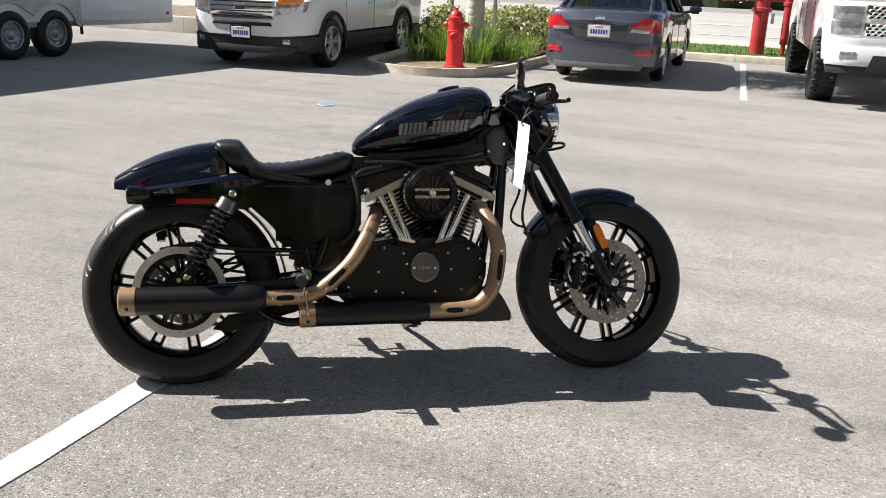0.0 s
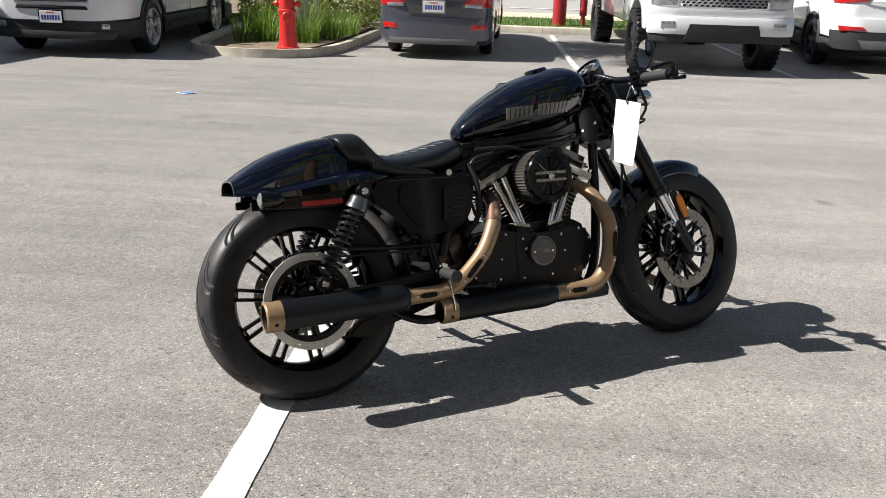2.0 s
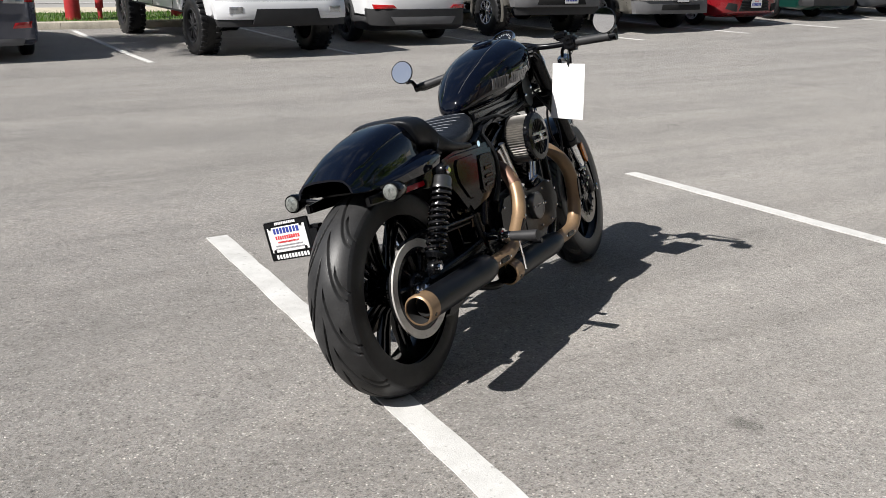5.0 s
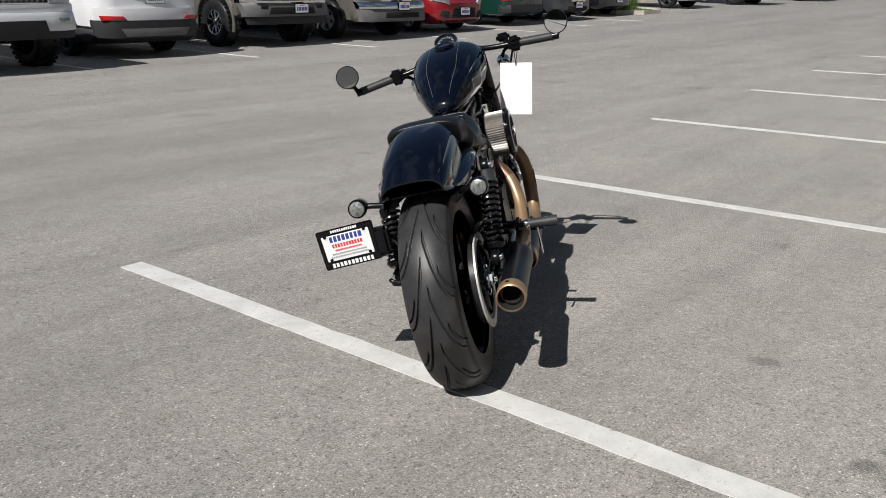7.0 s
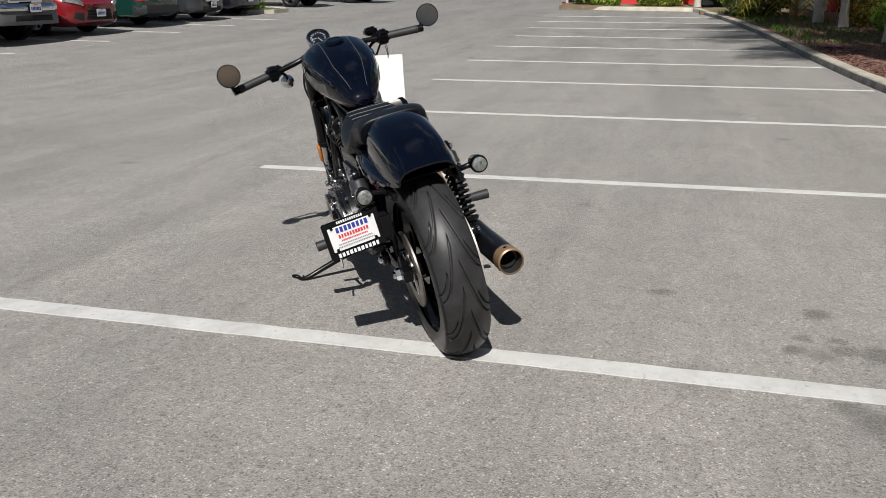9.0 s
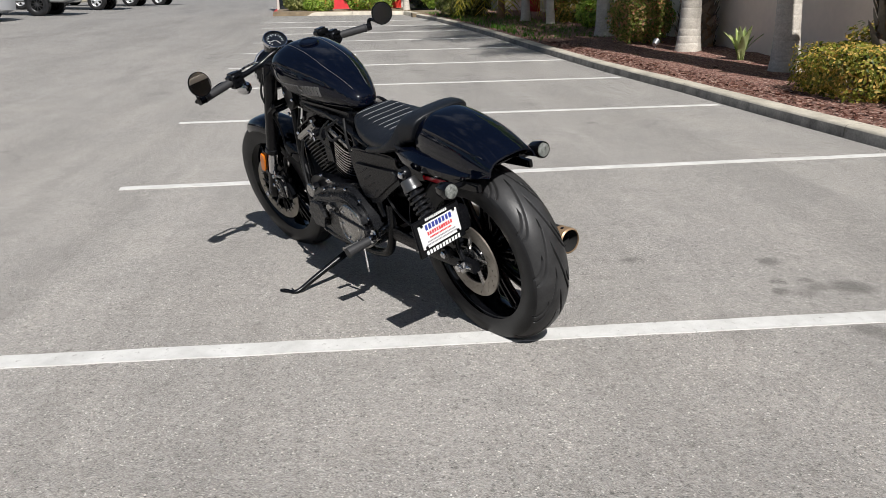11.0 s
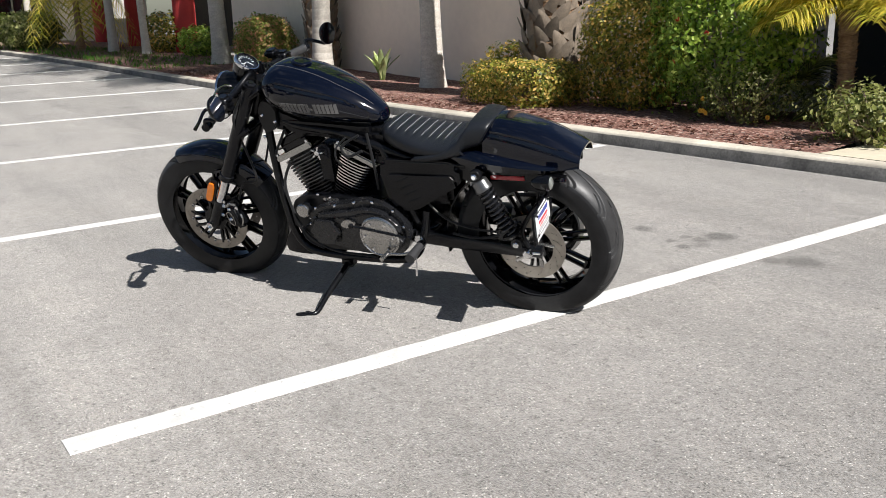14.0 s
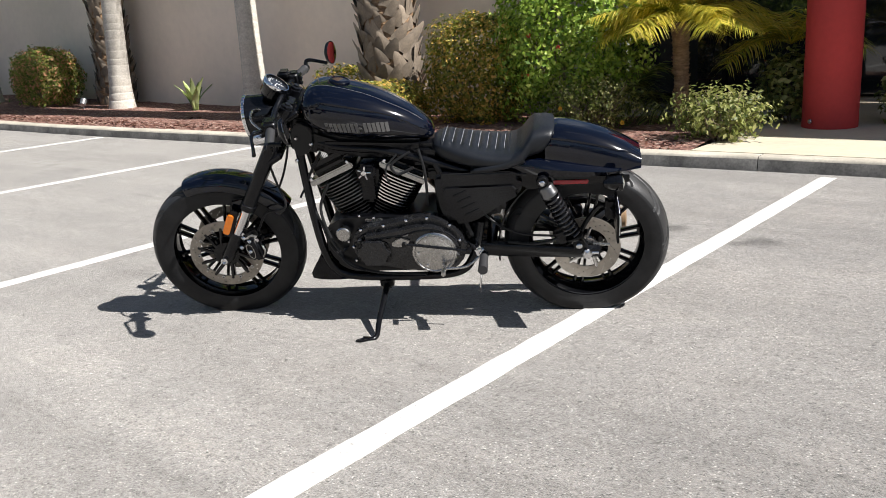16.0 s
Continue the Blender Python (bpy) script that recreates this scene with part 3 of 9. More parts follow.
kerb_run("kerb_planting", KERB, 0.105, 0.17, "pale worn concrete kerb along the planting bed, face darkened for shade and tyre marks", worn=True)
kerb_run("kerb_back", [(x, 17.75) for x in span(-4.15, 33, 3.0)], 0.13, 0.16, "tan concrete kerb along the lawn strip", -1)
kerb_run("kerb_far", [(25.3, 0.9), (27.4, 1.2), (27.6, 3.0), (27.7, 4.6), (27.75, 5.6)], 0.13, 0.16, "concrete kerb of the planting in front of the shop")
red_end = thing("kerb_far_red_end", Matrix.Identity(4), "kerb end painted red", "kerb", kind="structure")
for a, b in (((27.75, 5.61), (28.1, 5.85)), ((28.1, 5.85), (30.6, 6.0)), ((30.6, 6.0), (33.0, 6.1))):
    part("kerb_length", kerb_piece(a, b, 0.134, 0.165), SHOPRED, red_end)

# finger island with rounded nose
ISLAND = [(-6.75, 17.75), (-6.6, 15.6), (-6.42, 13.9), (-6.25, 12.95), (-5.95, 12.5), (-5.45, 12.27), (-4.95, 12.26), (-4.58, 12.48), (-4.38, 12.95), (-4.27, 13.8), (-4.2, 15.8), (-4.15, 17.75)]
ISLAND = ISLAND[:3] + [(p.x, p.y) for p in spline([(x, y, 0) for x, y in ISLAND[2:10]], 3)][1:-1] + ISLAND[9:]
kerb_run("kerb_island", ISLAND, 0.12, 0.16, "pale concrete kerb round a parking island", joined=True)
bm = bmnew()
f = [bm.verts.new((x + (0.12 if x < -5.3 else -0.12), y + 0.08, gz(x, y) + 0.10)) for x, y in ISLAND]
bm.faces.new(f[::-1])
bmesh.ops.triangulate(bm, faces=bm.faces)
bmesh.ops.recalc_face_normals(bm, faces=bm.faces)
solo("ground_island_soil", bm, SOIL, "dry brown soil of the parking island", "soil", kind="structure")

# low retaining edge behind the trailer
root = thing("kerb_retaining", Matrix.Identity(4), "stained grey concrete retaining kerb", "kerb", kind="structure")
for x in span(-24, -9.5, 3.0)[:-1]:
    part("kerb_length", kerb_piece((x, 16.1 + 0.0 * x), (x + 2.9, 16.1), 0.34, 0.22, -1), CONCRETE, root, sharp=50)
sheet("ground_gravel_bank", span(-24, -6.8, 1.0), span(16.3, 20.5, 0.7), 0.30, SOIL, "dark gravel behind the retaining kerb", "gravel", 0.05)
root = thing("kerb_stub", Matrix.Identity(4), "tan concrete kerb behind the white car", "kerb", kind="structure")
for x in (-9.4, -6.9 - 1.2):
    part("kerb_length", kerb_piece((x, 17.0), (x + 1.25, 17.0), 0.15, 0.16, -1), KERBTOP, root, sharp=50)

# lawn strip, pavement and street beyond the far row
sheet("ground_lawn", span(-24, 33, 1.5), [17.9, 18.6, 19.4, 20.3], 0.11, LAWN, "mown green lawn strip", "lawn", 0.02, 0.2)
sheet("pavement_far", span(-60, 60, 4), [20.3, 21.0, 21.9], 0.12, WALK, "pale concrete pavement by the street", "pavement", 0, 0.2)
sheet("road", [-400, -90] + span(-60, 60, 4) + [90, 400], [21.9, 24, 28, 32, 36, 44], 0.012, ROAD, "pale grey street beyond the lawn", "road")
for y in (25.0, 29.9):
    sheet("road_marking", [-90] + span(-60, 60, 4) + [90], [y, y + 0.13], 0.03, ROADPAINT, "thin white lane line on the street", "road marking")


def stripe(a, b, w, seed, name="parking_line"):
    """A painted bay line with slightly wavering edges, as a thin film of paint."""
    rnd = random.Random(seed)
    a, b = Vector((*a, 0)), Vector((*b, 0))
    d = (b - a).normalized()
    n = Vector((-d.y, d.x, 0))
    bm = bmnew()
    k = max(2, int((b - a).length / 0.12))
    top, low = [], []
    for i in range(k + 1):
        p = a + (b - a) * i / k
        l, r = w / 2 + rnd.uniform(-0.003, 0.003), w / 2 + rnd.uniform(-0.003, 0.003)
        q = [p + n * l, p - n * r]
        top.append([bm.verts.new((v.x, v.y, gz(v.x, v.y) + 0.004)) for v in q])
    for s, t in zip(top, top[1:]):
        bm.faces.new((s[0], s[1], t[1], t[0]))
    ext = bmesh.ops.extrude_edge_only(bm, edges=[e for e in bm.edges if e.is_boundary])
    bmesh.ops.translate(bm, vec=(0, 0, -0.006), verts=[v for v in ext["geom"] if isinstance(v, bmesh.types.BMVert)])
    bmesh.ops.recalc_face_normals(bm, faces=bm.faces)
    return solo(name, bm, ROADPAINT, "worn white painted parking bay line", "parking line", "bay lines", "structure")


stripe((-1.951, 4.03), (-1.890, -1.06), 0.102, 1)
near = [(0.75, 4.21), (3.66, 4.42), (6.52, 4.61), (9.2, 4.76), (11.9, 4.88), (14.62, 5.0), (17.4, 5.17), (20.2, 5.4), (23.1, 5.62)]
for i, (x, y) in enumerate(near):
    stripe((x, y), (x + 0.33, kerb_y(x + 0.33) + 0.06), 0.088, 10 + i)
for i, x in enumerate((-0.58, 2.42, 5.3, 8.08, 10.78, 13.4, 16.0, 18.7)):
    stripe((x, 12.25 + 0.03 * i), (x - 0.30, 17.45), 0.088, 30 + i)
# small blue and white paint mark in the lane
bm = bmnew()
rnd_ = random.Random(4)
prism(bm, [(0.115 * rnd_.uniform(0.6, 1.25) * math.cos(0.449 * k), 0.085 * rnd_.uniform(0.6, 1.25) * math.sin(0.449 * k)) for k in range(14)], 0, 0.002, m=Matrix.Translation((-4.72, 8.42, 0.005)) @ turn("X", 90))
mk = solo("paint_mark", bm, ROADPAINT, "small white paint blot on the asphalt", "paint mark", kind="structure")
bm = bmnew()
prism(bm, oval(0, 0, 0.078, 0.050, 12), 0, 0.0015, m=Matrix.Translation((-4.70, 8.42, 0.0085)) @ turn("X", 90))
part("blue_dot", bm, BLUEPAINT, mk, "blue paint dot")

# ---- planting bed, walk and building ----
xs = span(-0.75, 26, 0.25)
bm = bmnew()
vs = []
for x in xs:
    y0 = kerb_y(x) - 0.16
    row = []
    for j in range(9):
        y = y0 + (-3.35 - y0) * j / 8
        row.append(bm.verts.new((x, y, gz(x, y) + 0.085 + 0.05 * min(1, j / 2) + 0.022 * noise.noise((x * 2.5, y * 2.5, 1)))))
    vs.append(row)
for a, b in zip(vs, vs[1:]):
    for j in range(8):
        bm.faces.new((a[j + 1], b[j + 1], b[j], a[j]))
bmesh.ops.recalc_face_normals(bm, faces=bm.faces)
solo("ground_mulch", bm, MULCH, "red-brown bark mulch of the planting bed", "mulch", kind="structure")
sheet("ground_far_bed", [27.7, 28.3, 29, 29.8, 30.6], span(0.9, 5.8, 0.6), 0.14, SOIL, "dry planting bed before the shop", "soil", 0.03, 0.2)
sheet("ground_bed_corner", span(25.2, 28, 0.7), span(-3.3, 1.0, 0.6), 0.12, SOIL, "dry planting bed at the corner", "soil", 0.03, 0.2)

bm = bmnew()
wv = [bm.verts.new(p) for p in ((-14, -1.57, 0.112), (-0.78, -1.30, 0.112), (-0.78, -9, 0.112), (-14, -9, 0.112))]
bm.faces.new(wv[::-1])
ext = bmesh.ops.extrude_face_region(bm, geom=list(bm.faces))
bmesh.ops.translate(bm, vec=(0, 0, -0.12), verts=[v for v in ext["geom"] if isinstance(v, bmesh.types.BMVert)])
bmesh.ops.recalc_face_normals(bm, faces=bm.faces)
solo("pavement_entry", bm, WALK, "pale yellowish concrete walk in front of the entry", "pavement", kind="structure")


def wall(name, x0, x1, y0, y1, z0, z1, material, label, cat="wall"):
    bm = bmnew()
    block(bm, ((x0 + x1) / 2, (y0 + y1) / 2, (z0 + z1) / 2), (x1 - x0, y1 - y0, z1 - z0), bev=0.012, seg=1)
    return solo(name, bm, material, label, cat, kind="structure")


wall("wall_building", 2.42, 15.2, -3.6, -3.35, -0.1, 4.4, STUCCO, "smooth beige stucco wall in shade")
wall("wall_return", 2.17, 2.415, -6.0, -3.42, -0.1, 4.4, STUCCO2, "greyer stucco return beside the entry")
# recess back walls, their shade put into the wall colour
wall("wall_entry_back", -14, 2.16, -6.3, -6.1, -0.1, 4.4, SHADEWALL, "back wall of the entry, coloured dark for the recess's shade")
wall("wall_arcade_back", 15.2, 26, -6.3, -6.1, -0.1, 4.8, SHADEWALL, "back wall of the arcade, coloured dark for the recess's shade")
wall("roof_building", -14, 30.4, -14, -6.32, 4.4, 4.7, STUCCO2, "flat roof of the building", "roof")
wall("canopy_entry", -14, -3.7, -6.08, -3.05, 4.6, 5.2, STUCCO, "beige stucco canopy over the entry", "canopy")
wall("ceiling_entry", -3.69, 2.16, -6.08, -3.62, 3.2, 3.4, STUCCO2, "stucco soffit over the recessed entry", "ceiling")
wall("canopy_arcade", 15.22, 27, -6.08, -2.5, 3.7, 4.7, STUCCO, "beige stucco canopy of the arcade", "canopy")
# glazed front under the entry canopy
win = thing("window_entry", Matrix.Identity(4), "dark tinted glazed shop front in deep shade", "window", kind="structure")
for i, x in enumerate(span(-8, 2.0, 1.25)[:-1]):
    bm = bmnew()
    block(bm, (x + 0.625, -5.95, 1.6), (1.19, 0.02, 2.9), bev=0.004, seg=1)
    part("pane", bm, DARKGLASS, win)
    bm = bmnew()
    block(bm, (x, -5.95, 1.6), (0.06, 0.10, 3.0), bev=0.006, seg=1)
    part("mullion", bm, SATIN, win)


def column(x, y, r, h, base=None):
    root = thing("column", Matrix.Translation((x, y, gz(x, y) + 0.112 if base is None else base)), "round red painted stucco column", "column", "red columns")
    bm = bmnew()
    lathe(bm, [(0, 0), (r - 0.004, 0), (r, 0.004), (r, h), (0, h)], n=48)
    part("shaft", bm, REDSTUCCO, root)
    bm = bmnew()
    lathe(bm, [(0.02, 0), (0.02, 0.014), (0.012, 0.022), (0, 0.022)], facing((0.10, r - 0.003, 0.07), (0.3, 1, 0)), 12)
    part("hose_tap_cover", bm, SATINSTEEL, root, "small steel cap")
    return root


column(-1.34, -3.05, 0.235, 3.6, 0.112)
column(-5.2, -3.30, 0.235, 4.48, 0.112)
for x in (17.55, 21.7, 25.4):
    column(x, -3.05, 0.27, 3.7)

# far shop front
wall("wall_far_shop", 30.4, 30.7, -6.0, 5.9, -0.1, 5.2, STUCCO2, "far shop wall")
wall("wall_far_corner", 27.0, 30.4, -3.4, -2.6, -0.1, 5.2, STUCCO, "pale beige corner pier of the far shop")
shop = thing("window_far_shop", Matrix.Identity(4), "dark glazed shop front with red frame panels", "window", kind="structure")
for y in span(-2.4, 0.9, 1.1)[:-1] + [4.72]:
    bm = bmnew()
    block(bm, (30.33, y + 0.55, 2.0), (0.02, 1.04, 3.0), bev=0.004, seg=1)
    part("pane", bm, DARKGLASS, shop)
for y, w in ((1.45, 0.62),):
    bm = bmnew()
    block(bm, (30.30, y, 2.0), (0.16, w, 3.2), bev=0.01, seg=1)
    part("panel", bm, SHOPRED, shop, "glossy red panel")
poster = thing("shop_poster", Matrix.Translation((30.30, 3.2, 2.0)), "large window poster in pale blue and red shapes", "poster")
for name, box_, m_ in (("poster_sheet", (0.02, 2.86, 3.0), POSTERBLUE),):
    bm = bmnew()
    block(bm, (0, 0, 0), box_)
    part(name, bm, m_, poster)
bm = bmnew()
prism(bm, [(-1.4, -1.45), (1.4, -1.45), (1.4, -1.1), (0.6, -0.7), (-0.4, 0.3), (-0.9, 0.5), (-0.7, -0.2), (-1.25, -0.9)], 0.012, 0.016, m=turn("Z", 90))
part("red_shape", bm, POSTERRED, poster, "red sloping shape")
bm = bmnew()
prism(bm, [(-0.2, -0.1), (0.5, 0.8), (1.0, 1.2), (0.9, 0.6), (0.3, -0.3)], 0.017, 0.021, m=turn("Z", 90))
part("cream_shape", bm, POSTERCREAM, poster, "cream slanted shape")


# plain mass of the building further along, and trees round the car park
wall("wall_building_end", -26, -9.2, -6.0, -3.5, -0.1, 7.6, STUCCO2, "plain stucco end of the building")


def tree_belt(name, a, b, h, depth, seed):
    """A far belt of trees with an uneven top."""
    a, b = Vector((*a, 0)), Vector((*b, 0))
    d = (b - a).normalized()
    n = Vector((-d.y, d.x, 0))
    k = int((b - a).length / 1.2)
    lp = []
    for i in range(k + 1):
        p = a + (b - a) * i / k
        hh = h * (0.72 + 0.34 * noise.noise((i * 0.23, seed, 0)) + 0.22 * noise.noise((i * 0.9, seed, 5)))
        lp.append([p + n * (depth * (o + 0.25 * noise.noise((i * 0.7, z * 6, seed)))) + Vector((0, 0, hh * z)) for o, z in ((-0.5, -0.1), (-0.62, 0.25), (-0.55, 0.6), (-0.3, 0.9), (0, 1.0), (0.3, 0.9), (0.55, 0.6), (0.62, 0.25), (0.5, -0.1))])
    bm = bmnew()
    rings(bm, lp)
    bmesh.ops.recalc_face_normals(bm, faces=bm.faces)
    return solo(name, bm, TREES, "far belt of dark green trees", "trees", kind="structure")


tree_belt("backdrop_trees_west", (-46, -30), (-46, 66), 8.0, 6, 1)
tree_belt("backdrop_trees_north", (-46, 66), (100, 66), 8.0, 6, 2)

# ---- the motorcycle: x forward, y to its left, z up, origin where the rear tyre stands; it leans on its side stand ----
BIKE = thing("motorcycle", pose(-1.846, 2.213, -0.006, 0, 0, 31.5) @ turn("X", -13.9),
             "gloss black cafe-racer motorcycle with bronze exhaust pipes, on its side stand", "motorcycle")
WB, RR, RF = 1.465, 0.311, 0.312
AX_P, AX_D = Vector((1.115, 0, 0.90)), Vector((-0.49, 0, 0.872)).normalized()
STEER = Matrix.Translation(AX_P) @ Matrix.Rotation(radians(6.0), 4, AX_D) @ Matrix.Translation(-AX_P)


def bp(name, bm, material, label="", parent=None, steer=False, sharp=38):
    if steer:
        bmesh.ops.transform(bm, matrix=STEER, verts=bm.verts)
    return part(name, bm, material, parent or BIKE, label, sharp)


def tyre_mesh(name, R, hw, rim_r, pitch, seed):
    """A crowned road tyre with curved rain grooves cut into its tread."""
    na, ny = 520, 150
    ts = np.linspace(-1, 1, ny)
    prof = []
    for t in ts:
        a = t * 1.28
        prof.append((R - 0.62 * hw * (1 - math.cos(a)) * 1.05, hw * math.sin(a) / math.sin(1.28) * 0.985))
    half = [(R - 0.075, hw * 1.0), (R - 0.098, hw * 0.93), (rim_r, hw * 0.80), (rim_r - 0.012, hw * 0.70)]
    side_r = [(r, -y) for r, y in half[::-1]]
    side_l = half
    full = side_r + prof + side_l
    th = np.linspace(0, 2 * math.pi, na, endpoint=False)
    rad = np.array([p[0] for p in full])[None, :].repeat(na, 0)
    yy = np.array([p[1] for p in full])
    step = 2 * math.pi / pitch
    for j in range(len(side_r), len(side_r) + ny):
        y = yy[j]
        u = abs(y) / hw
        for shift, lo, hi, amp, wd in ((0.0, 0.06, 0.90, 1.15, 0.0040), (0.40, 0.50, 0.97, 0.40, 0.0036)):
            if lo < u < hi:
                q = (u - lo) / (hi - lo)
                off = shift * step + (0.5 * step if y < 0 else 0) - amp * step * (1 - (1 - q) ** 1.8)
                slope = amp * step * 1.8 * (1 - q) ** 0.8 / ((hi - lo) * hw)
                d = (th - off + step / 2) % step - step / 2
                w = wd * math.sqrt(1 + (slope * R) ** 2) / R
                rad[:, j] -= 0.009 * np.clip((w - np.abs(d)) / (0.4 * w), 0, 1)
    n = len(full)
    verts = np.stack([rad * np.sin(th)[:, None], np.broadcast_to(yy, (na, n)), rad * np.cos(th)[:, None]], 2).reshape(-1, 3)
    faces = []
    for i in range(na):
        k = (i + 1) % na
        for j in range(n - 1):
            faces.append((i * n + j, i * n + j + 1, k * n + j + 1, k * n + j))
    me = from_np(name, verts.tolist(), faces, RUBBER, 60)
    me.materials.append(TREAD)
    lo, hi = len(side_r) + ny // 12, len(side_r) + ny - ny // 12
    me.polygons.foreach_set("material_index", [1 if lo <= j < hi else 0 for _ in range(na) for j in range(n - 1)])
    return me


def disc_mesh(bm, r0, r1, th, m, holes, rows=(0.35, 0.7), na=144):
    """A flat drilled ring."""
    rr = [r0 + (r1 - r0) * k / 9 for k in range(10)]
    vs = [[bm.verts.new((r * math.cos(2 * math.pi * i / na), r * math.sin(2 * math.pi * i / na), 0)) for r in rr] for i in range(na)]
    for i in range(na):
        for k in range(9):
            if holes and ((i % holes == 0 and k == 2) or ((i + holes // 3) % holes == 0 and k == 4) or ((i + 2 * holes // 3) % holes == 0 and k == 6)):
                continue
            a, b = vs[i], vs[(i + 1) % na]
            bm.faces.new((a[k], b[k], b[k + 1], a[k + 1]))
    ext = bmesh.ops.extrude_face_region(bm, geom=list(bm.faces))
    bmesh.ops.translate(bm, vec=(0, 0, th), verts=[v for v in ext["geom"] if isinstance(v, bmesh.types.BMVert)])
    bmesh.ops.recalc_face_normals(bm, faces=bm.faces)
    bmesh.ops.transform(bm, matrix=m, verts=bm.verts)


YAX = turn("X", -90)  # local z of a turned part comes to look along +y


def wheel(name, c, R, hw, rim_r, steer, pitch, label):
    """Rim as the wheel's own mesh; tyre, hub and ten forked spokes under it."""
    m = (STEER if steer else Matrix.Identity(4)) @ Matrix.Translation(c)
    bm = bmnew()
    w = hw * 0.82
    lathe(bm, [(rim_r + 0.004, -w), (rim_r - 0.006, -w + 0.002), (rim_r - 0.010, -w + 0.012), (rim_r - 0.028, -w * 0.4), (rim_r - 0.030, 0), (rim_r - 0.028, w * 0.4), (rim_r - 0.010, w - 0.012), (rim_r - 0.006, w - 0.002), (rim_r + 0.004, w),
               (rim_r + 0.010, w * 0.6), (rim_r - 0.004, 0), (rim_r + 0.010, -w * 0.6)], YAX, 72, close=True)
    rim = part(name, bm, GLOSSBLK, BIKE, label)
    rim.matrix_basis = m
    ty = new("tyre", tyre_mesh("tyre", R, hw, rim_r, pitch, 1))
    ty.parent = rim
    ty["label"] = "black rubber road tyre with curved tread grooves"
    bm = bmnew()
    lathe(bm, [(0, -0.07), (0.035, -0.07), (0.042, -0.05), (0.034, -0.03), (0.034, 0.03), (0.042, 0.05), (0.035, 0.07), (0, 0.07)], YAX, 28)
    for s in (-0.04, 0.04):
        lathe(bm, [(0.03, s - 0.006), (0.066, s - 0.006), (0.066, s + 0.006), (0.03, s + 0.006)], YAX, 30, close=True)
    part("hub", bm, GLOSSBLK, rim)
    bm = bmnew()
    for s in (-1, 1):
        x0, x1 = 0.045, rim_r - 0.024
        path = [(x0, 0, 0.006 * s), (x0 + 0.03, 0.010, 0.009 * s), ((x0 + x1) / 2, 0.012, 0.0135 * s), (x1, 0.006, 0.0155 * s)]
        lp = []
        for k, p in enumerate(path):
            hh, ww = (0.0058, 0.013) if k else (0.008, 0.018)
            lp.append([Vector((p[0], p[1] + a * ww, p[2] + b * hh)) for a, b in ((-1, -0.6), (-0.6, -1), (0.6, -1), (1, -0.6), (1, 0.6), (0.6, 1), (-0.6, 1), (-1, 0.6))])
        rings(bm, lp)
    block(bm, (rim_r - 0.030, 0.006, 0), (0.016, 0.026, 0.036), bev=0.004)
    me = finish("spoke", bm, GLOSSBLK)
    for i in range(10):
        piece("spoke", me, rim, turn("Y", 36 * i + 9))
    return rim


rear = wheel("rear_wheel", (0, 0, 0.314), 0.321, 0.077, 0.236, False, 12, "black cast rear wheel with paired spokes")
front = wheel("front_wheel", (WB, 0, RF), 0.318, 0.060, 0.247, True, 14, "black cast front wheel with paired spokes")

# front discs with carriers, calipers
for s in (-1, 1):
    bm = bmnew()
    disc_mesh(bm, 0.108, 0.150, 0.005, Matrix.Translation((0, 0.068 * s - 0.0025, 0)) @ YAX, 9)
    d = part("brake_disc", bm, DISCSTEEL, front, "drilled steel brake disc")
    studs("disc_bobbin", SATINSTEEL, front, [(0.0075, 0), (0.0075, 0.006), (0.004, 0.007), (0.004, 0.003), (0, 0.003)], 12, [facing((0.114 * math.cos(0.6283 * i), 0.069 * s, 0.114 * math.sin(0.6283 * i)), (0, s, 0)) for i in range(10)])
    bm = bmnew()
    rod(bm, (0.040, 0.066 * s, 0), (0.114, 0.066 * s, 0.035), 0.0075, n=8)
    me = finish("carrier_arm", bm, GLOSSBLK)
    for i in range(10):
        piece("carrier_arm", me, front, turn("Y", 36 * i))
    bm = bmnew()
    lathe(bm, [(0.020, 0), (0.052, 0), (0.052, 0.010), (0.020, 0.012)], facing((0, 0.062 * s, 0), (0, s, 0)), 30, close=True)
    part("disc_carrier", bm, GLOSSBLK, front)
# rear disc on the left, belt sprocket on the right
bm = bmnew()
disc_mesh(bm, 0.082, 0.130, 0.006, Matrix.Translation((0, 0.082, 0)) @ YAX, 9)
part("brake_disc", bm, DISCSTEEL, rear, "drilled steel brake disc")
bm = bmnew()
for i in range(5):
    a = math.radians(72 * i)
    rod(bm, (0.03 * math.cos(a), 0.084, 0.03 * math.sin(a)), (0.09 * math.cos(a + 0.5), 0.084, 0.09 * math.sin(a + 0.5)), 0.008, n=8)
lathe(bm, [(0.02, 0.07), (0.045, 0.07), (0.045, 0.09), (0.02, 0.09)], YAX, 28, close=True)
part("disc_carrier", bm, SATINSTEEL, rear, "satin steel disc carrier")
bm = bmnew()
disc_mesh(bm, 0.124, 0.148, 0.006, Matrix.Translation((0, -0.116, 0)) @ YAX, 12)
spr = part("belt_sprocket", bm, PULLEY, rear, "satin steel belt sprocket guard ring")
bm = bmnew()
lathe(bm, [(0.108, -0.114), (0.126, -0.114), (0.126, -0.085), (0.108, -0.085)], YAX, 60, close=True)
lathe(bm, [(0.0, -0.120), (0.050, -0.120), (0.056, -0.112), (0.056, -0.06), (0, -0.06)], YAX, 32)
part("sprocket_body", bm, SATIN, rear)
bm = bmnew()
